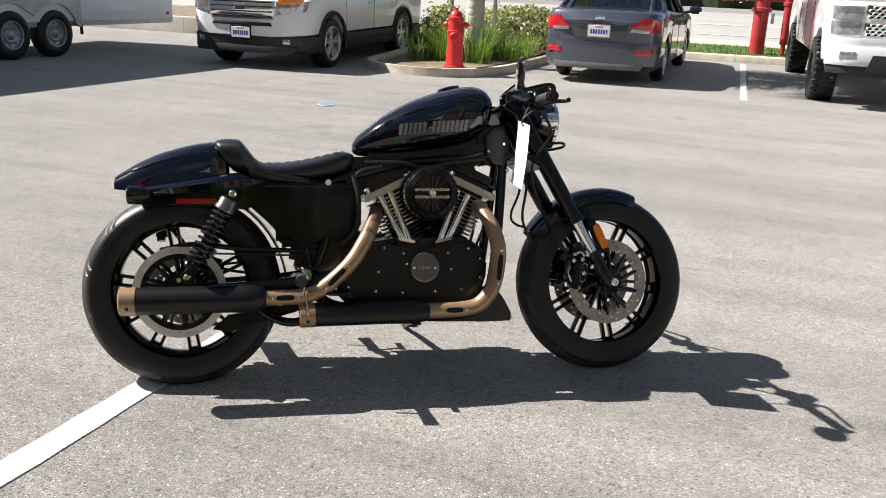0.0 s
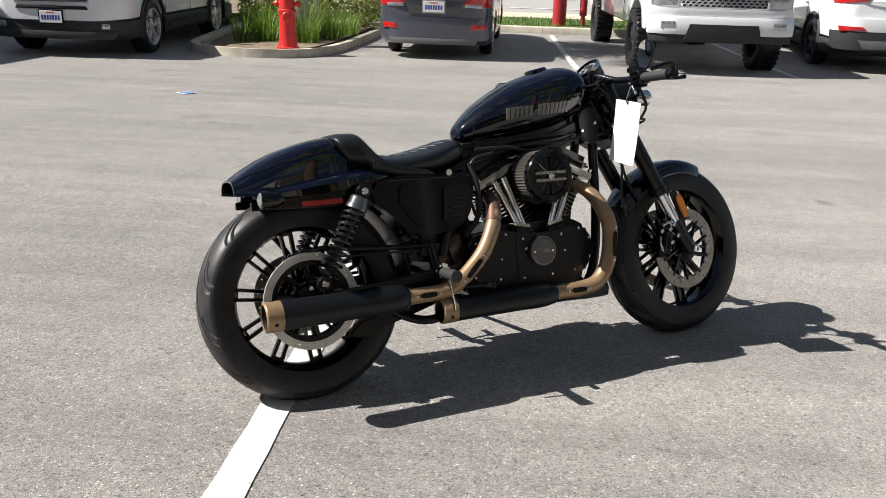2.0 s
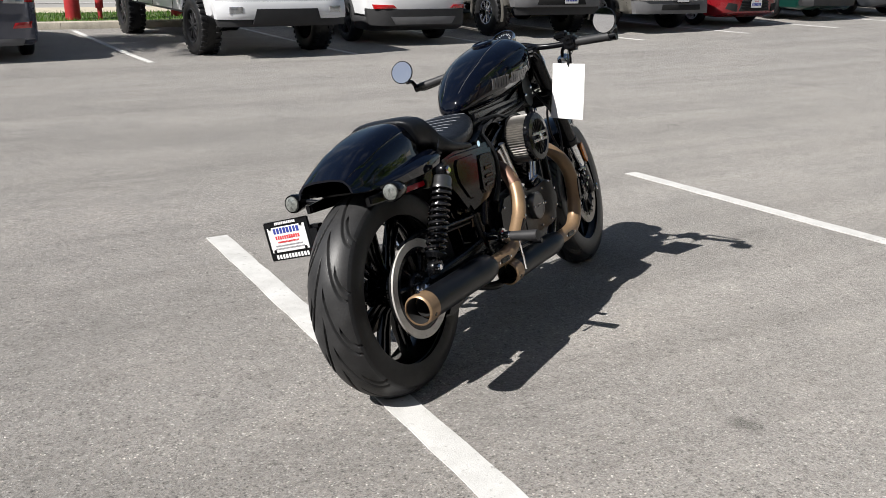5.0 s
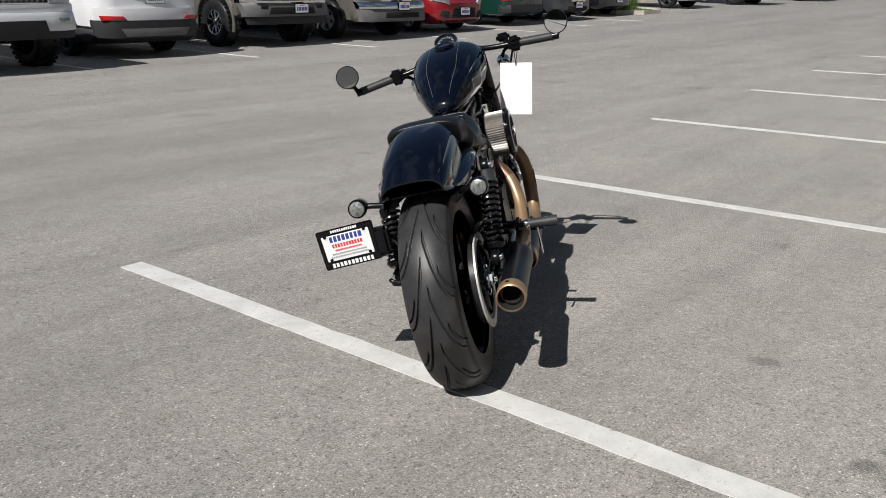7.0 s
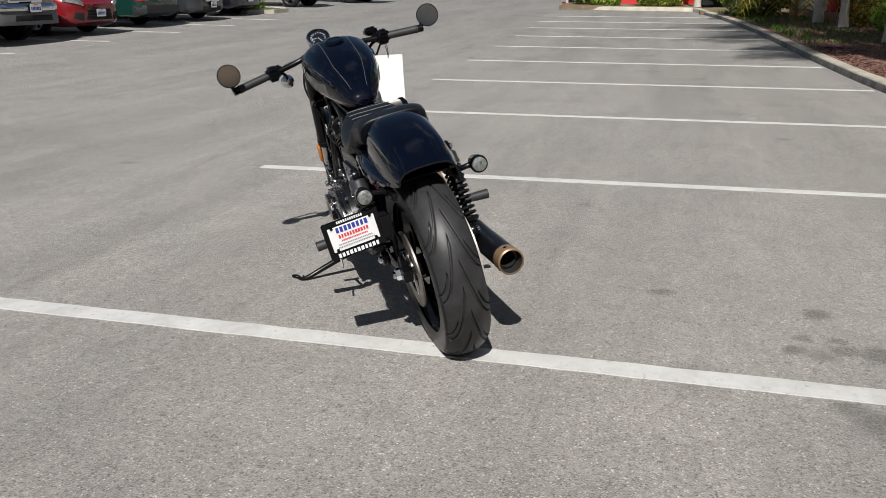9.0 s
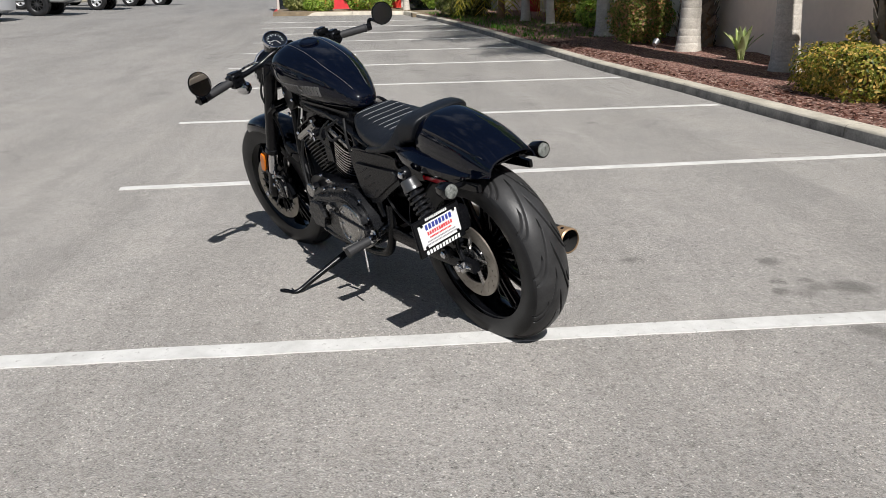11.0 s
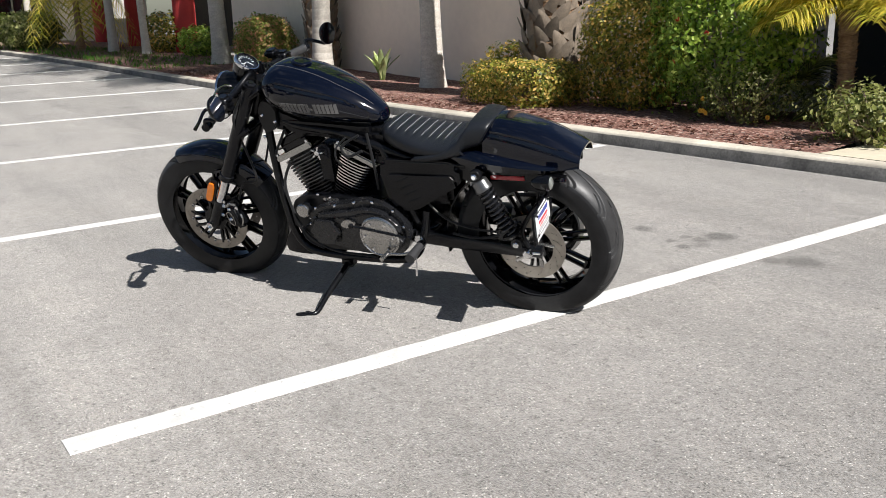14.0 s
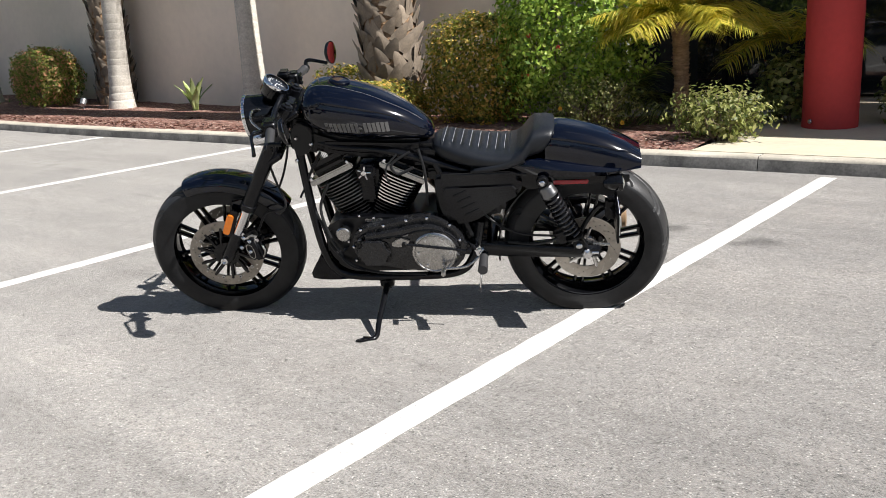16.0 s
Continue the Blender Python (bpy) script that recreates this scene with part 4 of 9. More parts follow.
rod(bm, (0.045, -0.104, 0), (0.112, -0.102, 0.018), 0.009, n=8)
me = finish("sprocket_arm", bm, SATIN)
for i in range(10):
    piece("sprocket_arm", me, rear, turn("Y", 36 * i + 20))
studs("sprocket_bolt", CHROME, rear, [(0.008, 0), (0.008, 0.008), (0, 0.008)], 6, [facing((0.04 * math.cos(1.2566 * i + 0.35), -0.12, 0.04 * math.sin(1.2566 * i + 0.35)), (0, -1, 0)) for i in range(5)])

# belt, swingarm, axle
def belt_loop(c0, r0, c1, r1):
    d = Vector((c1[0] - c0[0], c1[1] - c0[1]))
    L, a0 = d.length, math.atan2(d.y, d.x)
    b = math.acos((r0 - r1) / L)
    out = [(c0[0] + r0 * math.cos(a0 + t), c0[1] + r0 * math.sin(a0 + t)) for t in np.linspace(b, 2 * math.pi - b, 30)]
    return out + [(c1[0] + r1 * math.cos(a0 + t), c1[1] + r1 * math.sin(a0 + t)) for t in np.linspace(-b, b, 14)]


bm = bmnew()
o, i_ = belt_loop((0, RR), 0.132, (0.56, 0.37), 0.052), belt_loop((0, RR), 0.127, (0.56, 0.37), 0.047)
rings(bm, [[Vector((x, y, z)) for x, z in q] for q, y in ((o, -0.112), (o, -0.088), (i_, -0.088), (i_, -0.112), (o, -0.112))], caps=False)
bmesh.ops.recalc_face_normals(bm, faces=bm.faces)
bp("drive_belt", bm, RUBBER, "black toothed drive belt")
bm = bmnew()
tube(bm, [(-0.06, -0.105, 0.452), (0.05, -0.112, 0.468), (0.20, -0.115, 0.452), (0.47, -0.11, 0.438)], [0.006, 0.009, 0.009, 0.007], 10)
bp("belt_guard", bm, SATIN)
bm = bmnew()
prism(bm, [(0.10, 0.19), (0.15, 0.18), (0.42, 0.255), (0.42, 0.275), (0.15, 0.235)], -0.12, -0.085, 0.006)
bp("lower_belt_guard", bm, SATIN)
bm = bmnew()
for s in (-1, 1):
    lp = [[Vector((x, 0.110 * s + a * 0.016, z + b * h)) for a, b in ((-1, -0.7), (-0.7, -1), (0.7, -1), (1, -0.7), (1, 0.7), (0.7, 1), (-0.7, 1), (-1, 0.7))] for x, z, h in ((-0.05, 0.311, 0.019), (0.06, 0.313, 0.022), (0.30, 0.325, 0.025), (0.50, 0.345, 0.030))]
    rings(bm, lp)
rod(bm, (0.49, -0.12, 0.345), (0.49, 0.12, 0.345), 0.028)
rod(bm, (0.37, -0.11, 0.333), (0.37, 0.11, 0.333), 0.022)
bp("swingarm", bm, SATIN)
bm = bmnew()
for s in (-1, 1):
    bm = bmnew()
    rod(bm, (0, 0.095 * s, RR), (0, 0.150 * s, RR), 0.012, n=16)
    lathe(bm, [(0.021, 0), (0.021, 0.012), (0.016, 0.016), (0, 0.016)], facing((0, 0.126 * s, RR), (0, s, 0)), 6)
    rod(bm, (-0.045, 0.122 * s, RR), (-0.015, 0.122 * s, RR), 0.007, n=10)
    bp("rear_axle_nut", bm, CHROME, "chrome rear axle nut and adjuster")
bm = bmnew()
block(bm, (0.075, 0.098, 0.385), (0.10, 0.05, 0.065), turn("Y", 20), 0.012)
bp("rear_caliper", bm, SATIN)

# shocks
for s in (-1, 1):
    t, b = Vector((0.162 if s > 0 else 0.174, 0.163 * s, 0.630)), Vector((0.030, 0.155 * s, 0.366))
    d = (b - t).normalized()
    bm = bmnew()
    rod(bm, t + d * 0.03, b - d * 0.02, 0.010)
    rod(bm, t + d * 0.055, t + d * 0.16, 0.021, 0.019)
    lathe(bm, [(0.0, 0), (0.034, 0), (0.036, 0.006), (0.026, 0.018), (0, 0.018)], facing(b - d * 0.045, d), 24)
    shock = bp("shock_absorber", bm, SATIN, "black coil-over rear shock absorber")
    bm = bmnew()
    u, w = frame_at(d)
    n_turn, start, end = 10, 0.062, (b - t).length - 0.052
    hel = []
    for k in range(n_turn * 14 + 1):
        q = k / (n_turn * 14)
        a = 2 * math.pi * n_turn * q
        hel.append(t + d * (start + (end - start) * q) + 0.029 * (math.cos(a) * u + math.sin(a) * w))
    tube(bm, hel, 0.0050, 8, 1)
    part("spring", bm, SPRING, shock, "gloss black coil spring")
    bm = bmnew()
    lathe(bm, [(0, 0), (0.026, 0), (0.030, 0.006), (0.030, 0.026), (0.033, 0.030), (0.033, 0.040), (0, 0.040)], facing(t + d * 0.020, d), 28)
    part("preload_collar", bm, DARKSTEEL, shock, "dark machined preload collar")
    studs("eyelet", SATIN, shock, [(0, -0.012), (0.021, -0.012), (0.023, -0.008), (0.023, 0.008), (0.021, 0.012), (0, 0.012)], 22, [facing(p, (0, s, 0)) for p in (t, b)])
    studs("bolt", CHROME, shock, [(0.012, 0), (0.012, 0.008), (0.008, 0.012), (0, 0.012)], 14, [facing(p + Vector((0, 0.012 * s, 0)), (0, s, 0)) for p in (t, b)])

# tail cowl: a shell with a raised centre and lower side wings
def shell(bm, st, thick, n=44):
    """st: (x, z_top, z_low, half width, power); an arch open below, with thickness."""
    out, inn = [], []
    for x, zt, zl, hw, pw in st:
        for store, e in ((out, 0.0), (inn, thick)):
            row = []
            for k in range(n + 1):
                a = math.pi * k / n
                c, s = math.cos(a), math.sin(a)
                y, up = (hw - e) * abs(c) ** (2 / pw), abs(s) ** (2 / pw)
                if 0.10 < up < 0.74:
                    y -= 0.004
                row.append(Vector((x, math.copysign(y, c), zl + (zt - e - zl) * up)))
            store.append(row)
    loops = [o_ + i2[::-1] for o_, i2 in zip(out, inn)]
    rings(bm, loops)
    bmesh.ops.recalc_face_normals(bm, faces=bm.faces)


def dense(st, sub=5):
    pts = [Vector(s_[:3]) for s_ in st]
    ext = [Vector((s_[3], s_[4], 0)) for s_ in st]
    return [(*a, b[0], b[1]) for a, b in zip(spline(pts, sub), spline(ext, sub))]


bm = bmnew()
shell(bm, dense([(0.150, 0.798, 0.690, 0.108, 3.0), (0.100, 0.803, 0.672, 0.116, 3.0), (0.02, 0.789, 0.655, 0.118, 3.0), (-0.07, 0.762, 0.643, 0.115, 2.9), (-0.14, 0.728, 0.640, 0.108, 2.8), (-0.198, 0.692, 0.646, 0.098, 2.7)]), 0.006)
cowl = bp("tail_cowl", bm, BLUEBLACK, "gloss midnight-black tail cowl")
for s in (-1, 1):
    bm = bmnew()
    lp = []
    for x, z0, z1, y0, y1 in ((0.275, 0.690, 0.665, 0.112, 0.118), (0.20, 0.700, 0.648, 0.118, 0.140), (0.10, 0.690, 0.636, 0.117, 0.146), (0.0, 0.672, 0.632, 0.114, 0.138), (-0.08, 0.656, 0.632, 0.110, 0.124), (-0.13, 0.648, 0.638, 0.106, 0.110)):
        zm = z0 - 0.4 * (z0 - z1)
        lp.append([Vector(q) for q in ((x, s * (y0 - 0.02), z0), (x, s * y0, z0), (x, s * (y0 + 0.7 * (y1 - y0)), zm + 0.006), (x, s * y1, zm - 0.004), (x, s * (y1 - 0.003), z1), (x, s * (y0 - 0.02), z1))])
    rings(bm, lp)
    bmesh.ops.recalc_face_normals(bm, faces=bm.faces)
    part("side_wing", bm, BLUEBLACK, cowl)
# inner fender and struts
bm = bmnew()
ro, ri = RR + 0.032, RR + 0.026
lp = []
for k in range(26):
    a = math.radians(-18 + 116 * k / 25)
    lp.append([Vector((r * math.sin(a), y, RR + r * math.cos(a))) for r, y in ((ro, -0.088), (ro, 0.088), (ri, 0.088), (ri, -0.088))])
rings(bm, lp)
bmesh.ops.recalc_face_normals(bm, faces=bm.faces)
bp("inner_fender", bm, SATIN)
for s in (-1, 1):
    bm = bmnew()
    prism(bm, [(-0.155, 0.598), (-0.155, 0.622), (0.10, 0.640), (0.24, 0.665), (0.25, 0.60), (0.21, 0.578), (0.10, 0.592)], s * 0.096, s * 0.118, 0.005)
    strut = bp("fender_strut", bm, GLOSSBLK)
    bm = bmnew()
    block(bm, (0.058, s * 0.121, 0.607), (0.128, 0.006, 0.016), bev=0.002)
    part("side_reflector", bm, REDLENS, strut, "red strip reflector")
    bm = bmnew()
    lathe(bm, [(0.008, 0), (0.008, 0.004), (0.005, 0.007), (0, 0.007)], facing((0.058, s * 0.119, 0.640), (0, s, 0)), 14)
    part("bolt", bm, CHROME, strut, "chrome bolt")
    # rear turn signals
    c = Vector((-0.131 if s < 0 else -0.112, 0.178 * s if s < 0 else 0.190, 0.628))
    bm = bmnew()
    lathe(bm, [(0, -0.058), (0.012, -0.055), (0.024, -0.035), (0.0275, -0.005), (0.0285, 0.004), (0.0265, 0.012), (0.0245, 0.012)], facing(c, (-1, 0.0, 0.02)), 30, cap=False)
    ts_ = bp("turn_signal", bm, GLOSSBLK, "round black bullet turn signal with clear lens")
    bm = bmnew()
    lathe(bm, [(0.0245, 0.006), (0.022, 0.014), (0.012, 0.019), (0, 0.020)], facing(c, (-1, 0.0, 0.02)), 28)
    part("lens", bm, CLEARLENS, ts_, "dimpled clear lens")
    bm = bmnew()
    tube(bm, [c + Vector((0.03, 0, -0.002)), c + Vector((0.032, -0.035 * s, -0.006)), (-0.075, 0.105 * s, 0.612)], 0.009, 12)
    part("stem", bm, SATIN, ts_)

# seat
def body_loft(bm, st, n=28, pw=2.6, flat=0.0, sub=6, ribs=None, inset=None):
    """st: (x, z_top, z_low, half width); a closed rounded body."""
    pts = spline([Vector(s_[:3]) for s_ in st], sub)
    hws = spline([Vector((s_[3], 0, 0)) for s_ in st], sub)
    lp = []
    for p, h in zip(pts, hws):
        row = []
        for k in range(n):
            a = 2 * math.pi * k / n
            c, s = math.cos(a), math.sin(a)
            zc, zr = (p.y + p.z) / 2, (p.y - p.z) / 2
            y = h.x * math.copysign(abs(c) ** (2 / pw), c)
            z = zc + zr * math.copysign(abs(s) ** (2 / pw), s)
            if ribs and s > 0.3:
                z += ribs(p.x, y)
            if inset:
                y -= math.copysign(inset(p.x, (z - zc) / zr), y)
            row.append(Vector((p.x, y, z)))
        lp.append(row)
    rings(bm, lp)
    bmesh.ops.recalc_face_normals(bm, faces=bm.faces)


RIBS = [0.300 + 0.032 * k for k in range(8)]


def ribs(x, y):
    if abs(y) > 0.092 or x < 0.28 or x > 0.535:
        return 0.0
    q = ((x - 0.300) / 0.032) % 1.0
    return 0.0048 * math.sin(math.pi * q) * min(1, (0.092 - abs(y)) / 0.012)


bm = bmnew()
body_loft(bm, [(0.575, 0.748, 0.722, 0.050), (0.562, 0.766, 0.708, 0.074), (0.53, 0.772, 0.690, 0.100), (0.47, 0.758, 0.676, 0.126), (0.40, 0.742, 0.668, 0.143), (0.32, 0.732, 0.664, 0.150), (0.26, 0.737, 0.668, 0.146), (0.225, 0.760, 0.676, 0.140)],
          40, 3.0, ribs=ribs, sub=24)
seat = bp("seat", bm, SEATVINYL, "black vinyl solo seat with ribbed stitching")
bm = bmnew()
body_loft(bm, [(0.425, 0.672, 0.660, 0.138), (0.400, 0.688, 0.658, 0.152), (0.350, 0.700, 0.660, 0.1545), (0.300, 0.714, 0.664, 0.153), (0.262, 0.734, 0.672, 0.150), (0.234, 0.756, 0.680, 0.144), (0.214, 0.780, 0.686, 0.138), (0.198, 0.802, 0.690, 0.132), (0.186, 0.8105, 0.694, 0.128), (0.150, 0.812, 0.700, 0.122), (0.122, 0.808, 0.704, 0.118), (0.110, 0.80, 0.708, 0.114), (0.107, 0.786, 0.71, 0.108)], 44, 3.3)
for v in bm.verts:
    v.co.x += max(0.0, 0.806 - v.co.z) * 0.62 * max(0.0, min(1.0, 1 - (v.co.x - 0.107) / 0.13))
part("bum_stop", bm, SEATVINYL, seat, "raised smooth rear roll of the seat")
bm = bmnew()
for x in RIBS:
    tops = []
    for k in range(9):
        y = -0.080 + 0.02 * k
        zt = 0.0
        for (x0, z0), (x1, z1) in zip([(0.225, 0.760), (0.26, 0.737), (0.32, 0.732), (0.40, 0.742), (0.47, 0.758), (0.53, 0.772)], [(0.26, 0.737), (0.32, 0.732), (0.40, 0.742), (0.47, 0.758), (0.53, 0.772), (0.58, 0.76)]):
            if x0 <= x <= x1:
                zt = z0 + (z1 - z0) * (x - x0) / (x1 - x0)
        tops.append((x, y, zt + 0.0015 - 0.35 * max(0, abs(y) - 0.045) ** 2 * 4))
    bm = bmnew()
    tube(bm, tops, 0.0010, 6, 2)
    part("stitching", bm, THREAD, seat, "pale grey stitching")

# tank
bm = bmnew()
TANK = [(0.566, 0.795, 0.775, 0.020), (0.577, 0.818, 0.764, 0.042), (0.605, 0.846, 0.760, 0.062), (0.66, 0.890, 0.763, 0.090), (0.74, 0.936, 0.768, 0.118), (0.82, 0.968, 0.776, 0.137), (0.90, 0.990, 0.788, 0.146), (0.965, 1.001, 0.806, 0.146), (1.01, 0.994, 0.832, 0.134), (1.034, 0.972, 0.868, 0.112), (1.043, 0.945, 0.905, 0.075)]


def tank_inset(x, v):
    """How far the flat knee panel lies behind the tank's skin; v runs from -1 at the tank's foot to 1 at its crown."""
    if not 0.615 < x < 1.0:
        return 0.0
    top = 0.52 - 2.2 * max(0.0, 0.70 - x) - 5.0 * max(0.0, x - 0.955)
    return 0.0045 if -0.80 < v < top else 0.0


body_loft(bm, TANK, 88, 2.35, sub=8, inset=tank_inset)
tank = bp("fuel_tank", bm, BLUEBLACK, "gloss midnight-black peanut fuel tank")


TANK_FINE = [(p.x, p.y, p.z, h.x) for p, h in zip(spline([Vector(q[:3]) for q in TANK], 8), spline([Vector((q[3], 0, 0)) for q in TANK], 8))]


def tank_at(x, frac_z, s):
    """A point on the tank's side: height as a part of its depth there."""
    for a, b in zip(TANK_FINE, TANK_FINE[1:]):
        if a[0] <= x <= b[0]:
            q = (x - a[0]) / (b[0] - a[0])
            zt, zl, hw = (a[k] + (b[k] - a[k]) * q for k in (1, 2, 3))
            sn = 2 * frac_z - 1
            e = abs(sn) ** (2.35 / 2)
            c = math.sqrt(max(0, 1 - e * e)) ** (2 / 2.35)
            return Vector((x, s * (hw * c - tank_inset(x, sn)), zl + (zt - zl) * frac_z))


# the maker's lettering as plain slanted blocks
for s in (-1, 1):
    n_l = 15
    for k in range(n_l):
        if k == 6:
            x0, z_a, z_b = 0.715 + 0.0155 * k + 0.003, 0.846, 0.853
        else:
            x0, z_a, z_b = 0.715 + 0.0155 * k, 0.826 + 0.0010 * k, 0.863 + 0.0010 * k
        pts = []
        for dx, z in ((0, z_a), (0.0115, z_a), (0.0155, z_b), (0.004, z_b)):
            x = x0 + dx
            lo = tank_at(x, 0.0, s).z
            hi = tank_at(x, 1.0, s).z
            pts.append(tank_at(x, (z - lo) / (hi - lo), s) + Vector((0, s * 0.0028, 0)))
        bm = bmnew()
        v = [bm.verts.new(p) for p in pts]
        w = [bm.verts.new(p - Vector((0, s * 0.006, 0))) for p in pts]
        bm.faces.new(v if s < 0 else v[::-1])
        for i in range(4):
            bm.faces.new((v[i], v[(i + 1) % 4], w[(i + 1) % 4], w[i]))
        bmesh.ops.recalc_face_normals(bm, faces=bm.faces)
        part("decal_block", bm, LETTER, tank, "silver-grey decal block")
for s in (-1, 1):
    bm = bmnew()
    pin = []
    for k in range(14):
        x = 0.60 + 0.031 * k
        hw = tank_at(x, 0.5, 1).y
        y = min(hw * 0.52, 0.058)
        z = max(tank_at(x, fz, 1).z for fz in (0.5, 1.0))
        c = y / max(hw, 1e-3)
        e = (1 - c ** 2.35) ** (1 / 2.35)
        lo, hi = tank_at(x, 0, 1).z, tank_at(x, 1, 1).z
        pin.append((x, s * y, (lo + hi) / 2 + (hi - lo) / 2 * e + 0.0006))
    tube(bm, pin, 0.0009, 6, 3)
    part("pinstripe", bm, LETTER, tank, "thin grey pinstripe")
bm = bmnew()
lathe(bm, [(0.040, -0.004), (0.040, 0.004), (0.036, 0.008), (0.030, 0.009), (0.028, 0.006), (0, 0.007)], facing((0.905, 0.0, 0.992), (-0.22, 0, 1)), 36)
part("fuel_cap", bm, BLUEBLACK, tank, "flush round fuel cap")

# ---- engine ----
def rounded(poly, r, seg=4):
    """Round the corners of a polygon."""
    out = []
    n = len(poly)
    for i in range(n):
        p0, p1, p2 = Vector(poly[i - 1]), Vector(poly[i]), Vector(poly[(i + 1) % n])
        a, b = (p0 - p1), (p2 - p1)
        k = min(r, a.length * 0.45, b.length * 0.45)
        s, e = p1 + a.normalized() * k, p1 + b.normalized() * k
        for j in range(seg + 1):
            t = j / seg
            q = s * (1 - t) ** 2 + p1 * 2 * t * (1 - t) + e * t * t
            out.append((q.x, q.y))
    return out


bm = bmnew()
prism(bm, rounded([(0.50, 0.29), (0.56, 0.245), (0.93, 0.24), (1.01, 0.30), (1.02, 0.43), (0.95, 0.48), (0.70, 0.48), (0.52, 0.455)], 0.04), -0.105, 0.115, 0.015, 2)
engine = bp("engine", bm, WRINKLE, "black air-cooled V-twin engine")
bm = bmnew()
prism(bm, rounded([(0.52, 0.305), (0.62, 0.285), (0.93, 0.285), (1.0, 0.32), (1.005, 0.42), (0.945, 0.462), (0.86, 0.445), (0.74, 0.445), (0.66, 0.465), (0.53, 0.455)], 0.035), -0.145, -0.10, 0.012, 3)
cover = bp("cam_cover", bm, WRINKLE, "smooth satin-black cam cover")
bm = bmnew()
block(bm, (0.700, -0.1455, 0.375), (0.003, 0.003, 0.15))
part("seam", bm, UNDER, cover)
studs("screw", CHROME, cover, [(0.0050, 0), (0.0050, 0.004), (0.003, 0.006), (0, 0.006)], 8, [facing((x, -0.145, z), (0, -1, 0)) for x, z in ((0.54, 0.32), (0.63, 0.305), (0.72, 0.30), (0.83, 0.30), (0.92, 0.305), (0.985, 0.345), (0.985, 0.41), (0.945, 0.445), (0.875, 0.43), (0.725, 0.43), (0.66, 0.45), (0.55, 0.43), (0.735, 0.395), (0.885, 0.375), (0.64, 0.37))])
bm = bmnew()
lathe(bm, [(0.050, 0), (0.050, 0.018), (0.048, 0.021), (0.043, 0.022), (0.042, 0.0205), (0, 0.0205)], facing((0.792, -0.143, 0.383), (0, -1, 0)), 40)
tc = bp("timer_cover", bm, DARKSTEEL, "round dark steel timer cover")
studs("screw", CHROME, tc, [(0.0045, 0), (0.0045, 0.003), (0, 0.004)], 8, [facing((0.792 + 0.035 * s, -0.1635, 0.383), (0, -1, 0)) for s in (-1, 1)])
text_mesh("numerals", "1200", 0.019, SATINSTEEL, tc, Matrix.Translation((0.792, -0.1645, 0.3835)) @ turn("X", 90) @ Matrix.Diagonal((1.25, 0.9, 1, 1)))
# primary side
bm = bmnew()
prism(bm, rounded([(0.475, 0.30), (0.53, 0.265), (0.66, 0.268), (0.80, 0.30), (0.885, 0.315), (0.905, 0.40), (0.87, 0.452), (0.74, 0.475), (0.62, 0.50), (0.55, 0.488), (0.48, 0.43), (0.455, 0.36)], 0.045), 0.11, 0.166, 0.008, 2)
prim = bp("primary_cover", bm, PRIMARY, "semi-gloss black primary cover")
bm = bmnew()
prism(bm, rounded([(0.492, 0.315), (0.535, 0.285), (0.66, 0.285), (0.80, 0.312), (0.875, 0.330), (0.888, 0.395), (0.86, 0.432), (0.73, 0.452), (0.63, 0.474), (0.56, 0.466), (0.50, 0.42), (0.475, 0.365)], 0.04), 0.16, 0.194, 0.018, 4)
part("raised_face", bm, PRIMARY, prim)
bm = bmnew()
tube(bm, [(0.885, 0.186, 0.405), (0.80, 0.190, 0.424), (0.70, 0.192, 0.436), (0.62, 0.192, 0.456), (0.55, 0.190, 0.450), (0.50, 0.185, 0.41)], 0.006, 8)
part("edge_ridge", bm, GLOSSBLK, prim, "raised ridge along the cover")
bm = bmnew()
prism(bm, oval(0.812, 0.368, 0.066, 0.050, 32, 3.2), 0.185, 0.212, 0.018, 4)
part("bulge", bm, PRIMARY, prim)
studs("screw", CHROME, prim, [(0.0066, 0), (0.0066, 0.010), (0.004, 0.013), (0, 0.013)], 8, [facing((x, 0.162, z), (0, 1, 0)) for x, z in ((0.48, 0.40), (0.515, 0.465), (0.60, 0.496), (0.68, 0.488), (0.77, 0.468), (0.86, 0.452), (0.895, 0.38), (0.86, 0.325), (0.74, 0.293))])
bm = bmnew()
lathe(bm, [(0.086, 0), (0.086, 0.010), (0.080, 0.016), (0.077, 0.0165), (0.074, 0.013), (0.071, 0.0145), (0, 0.0155)], facing((0.577, 0.186, 0.362), (0, 1, 0)), 48)
dc = bp("derby_cover", bm, SATINSTEEL, "round satin-steel clutch cover")
studs("screw", CHROME, dc, [(0.005, 0), (0.005, 0.003), (0, 0.004)], 8, [facing((0.577 + 0.062 * math.cos(1.047 * k), 0.201, 0.362 + 0.062 * math.sin(1.047 * k)), (0, 1, 0)) for k in range(6)])
bm = bmnew()
lathe(bm, [(0.030, 0), (0.030, 0.008), (0.026, 0.012), (0, 0.012)], facing((0.935, 0.145, 0.425), (0, 1, 0)), 28)
part("front_cap", bm, SATINSTEEL, engine, "round satin-steel cap")
bm = bmnew()
rod(bm, (0.935, 0.02, 0.425), (0.935, 0.146, 0.425), 0.024)
part("boss", bm, SATIN, engine)
bm = bmnew()
prism(bm, oval(0.715, 0.402, 0.024, 0.012, 16, 3), 0.190, 0.199, 0.002)
part("clutch_inspection_plate", bm, SATINSTEEL, engine)


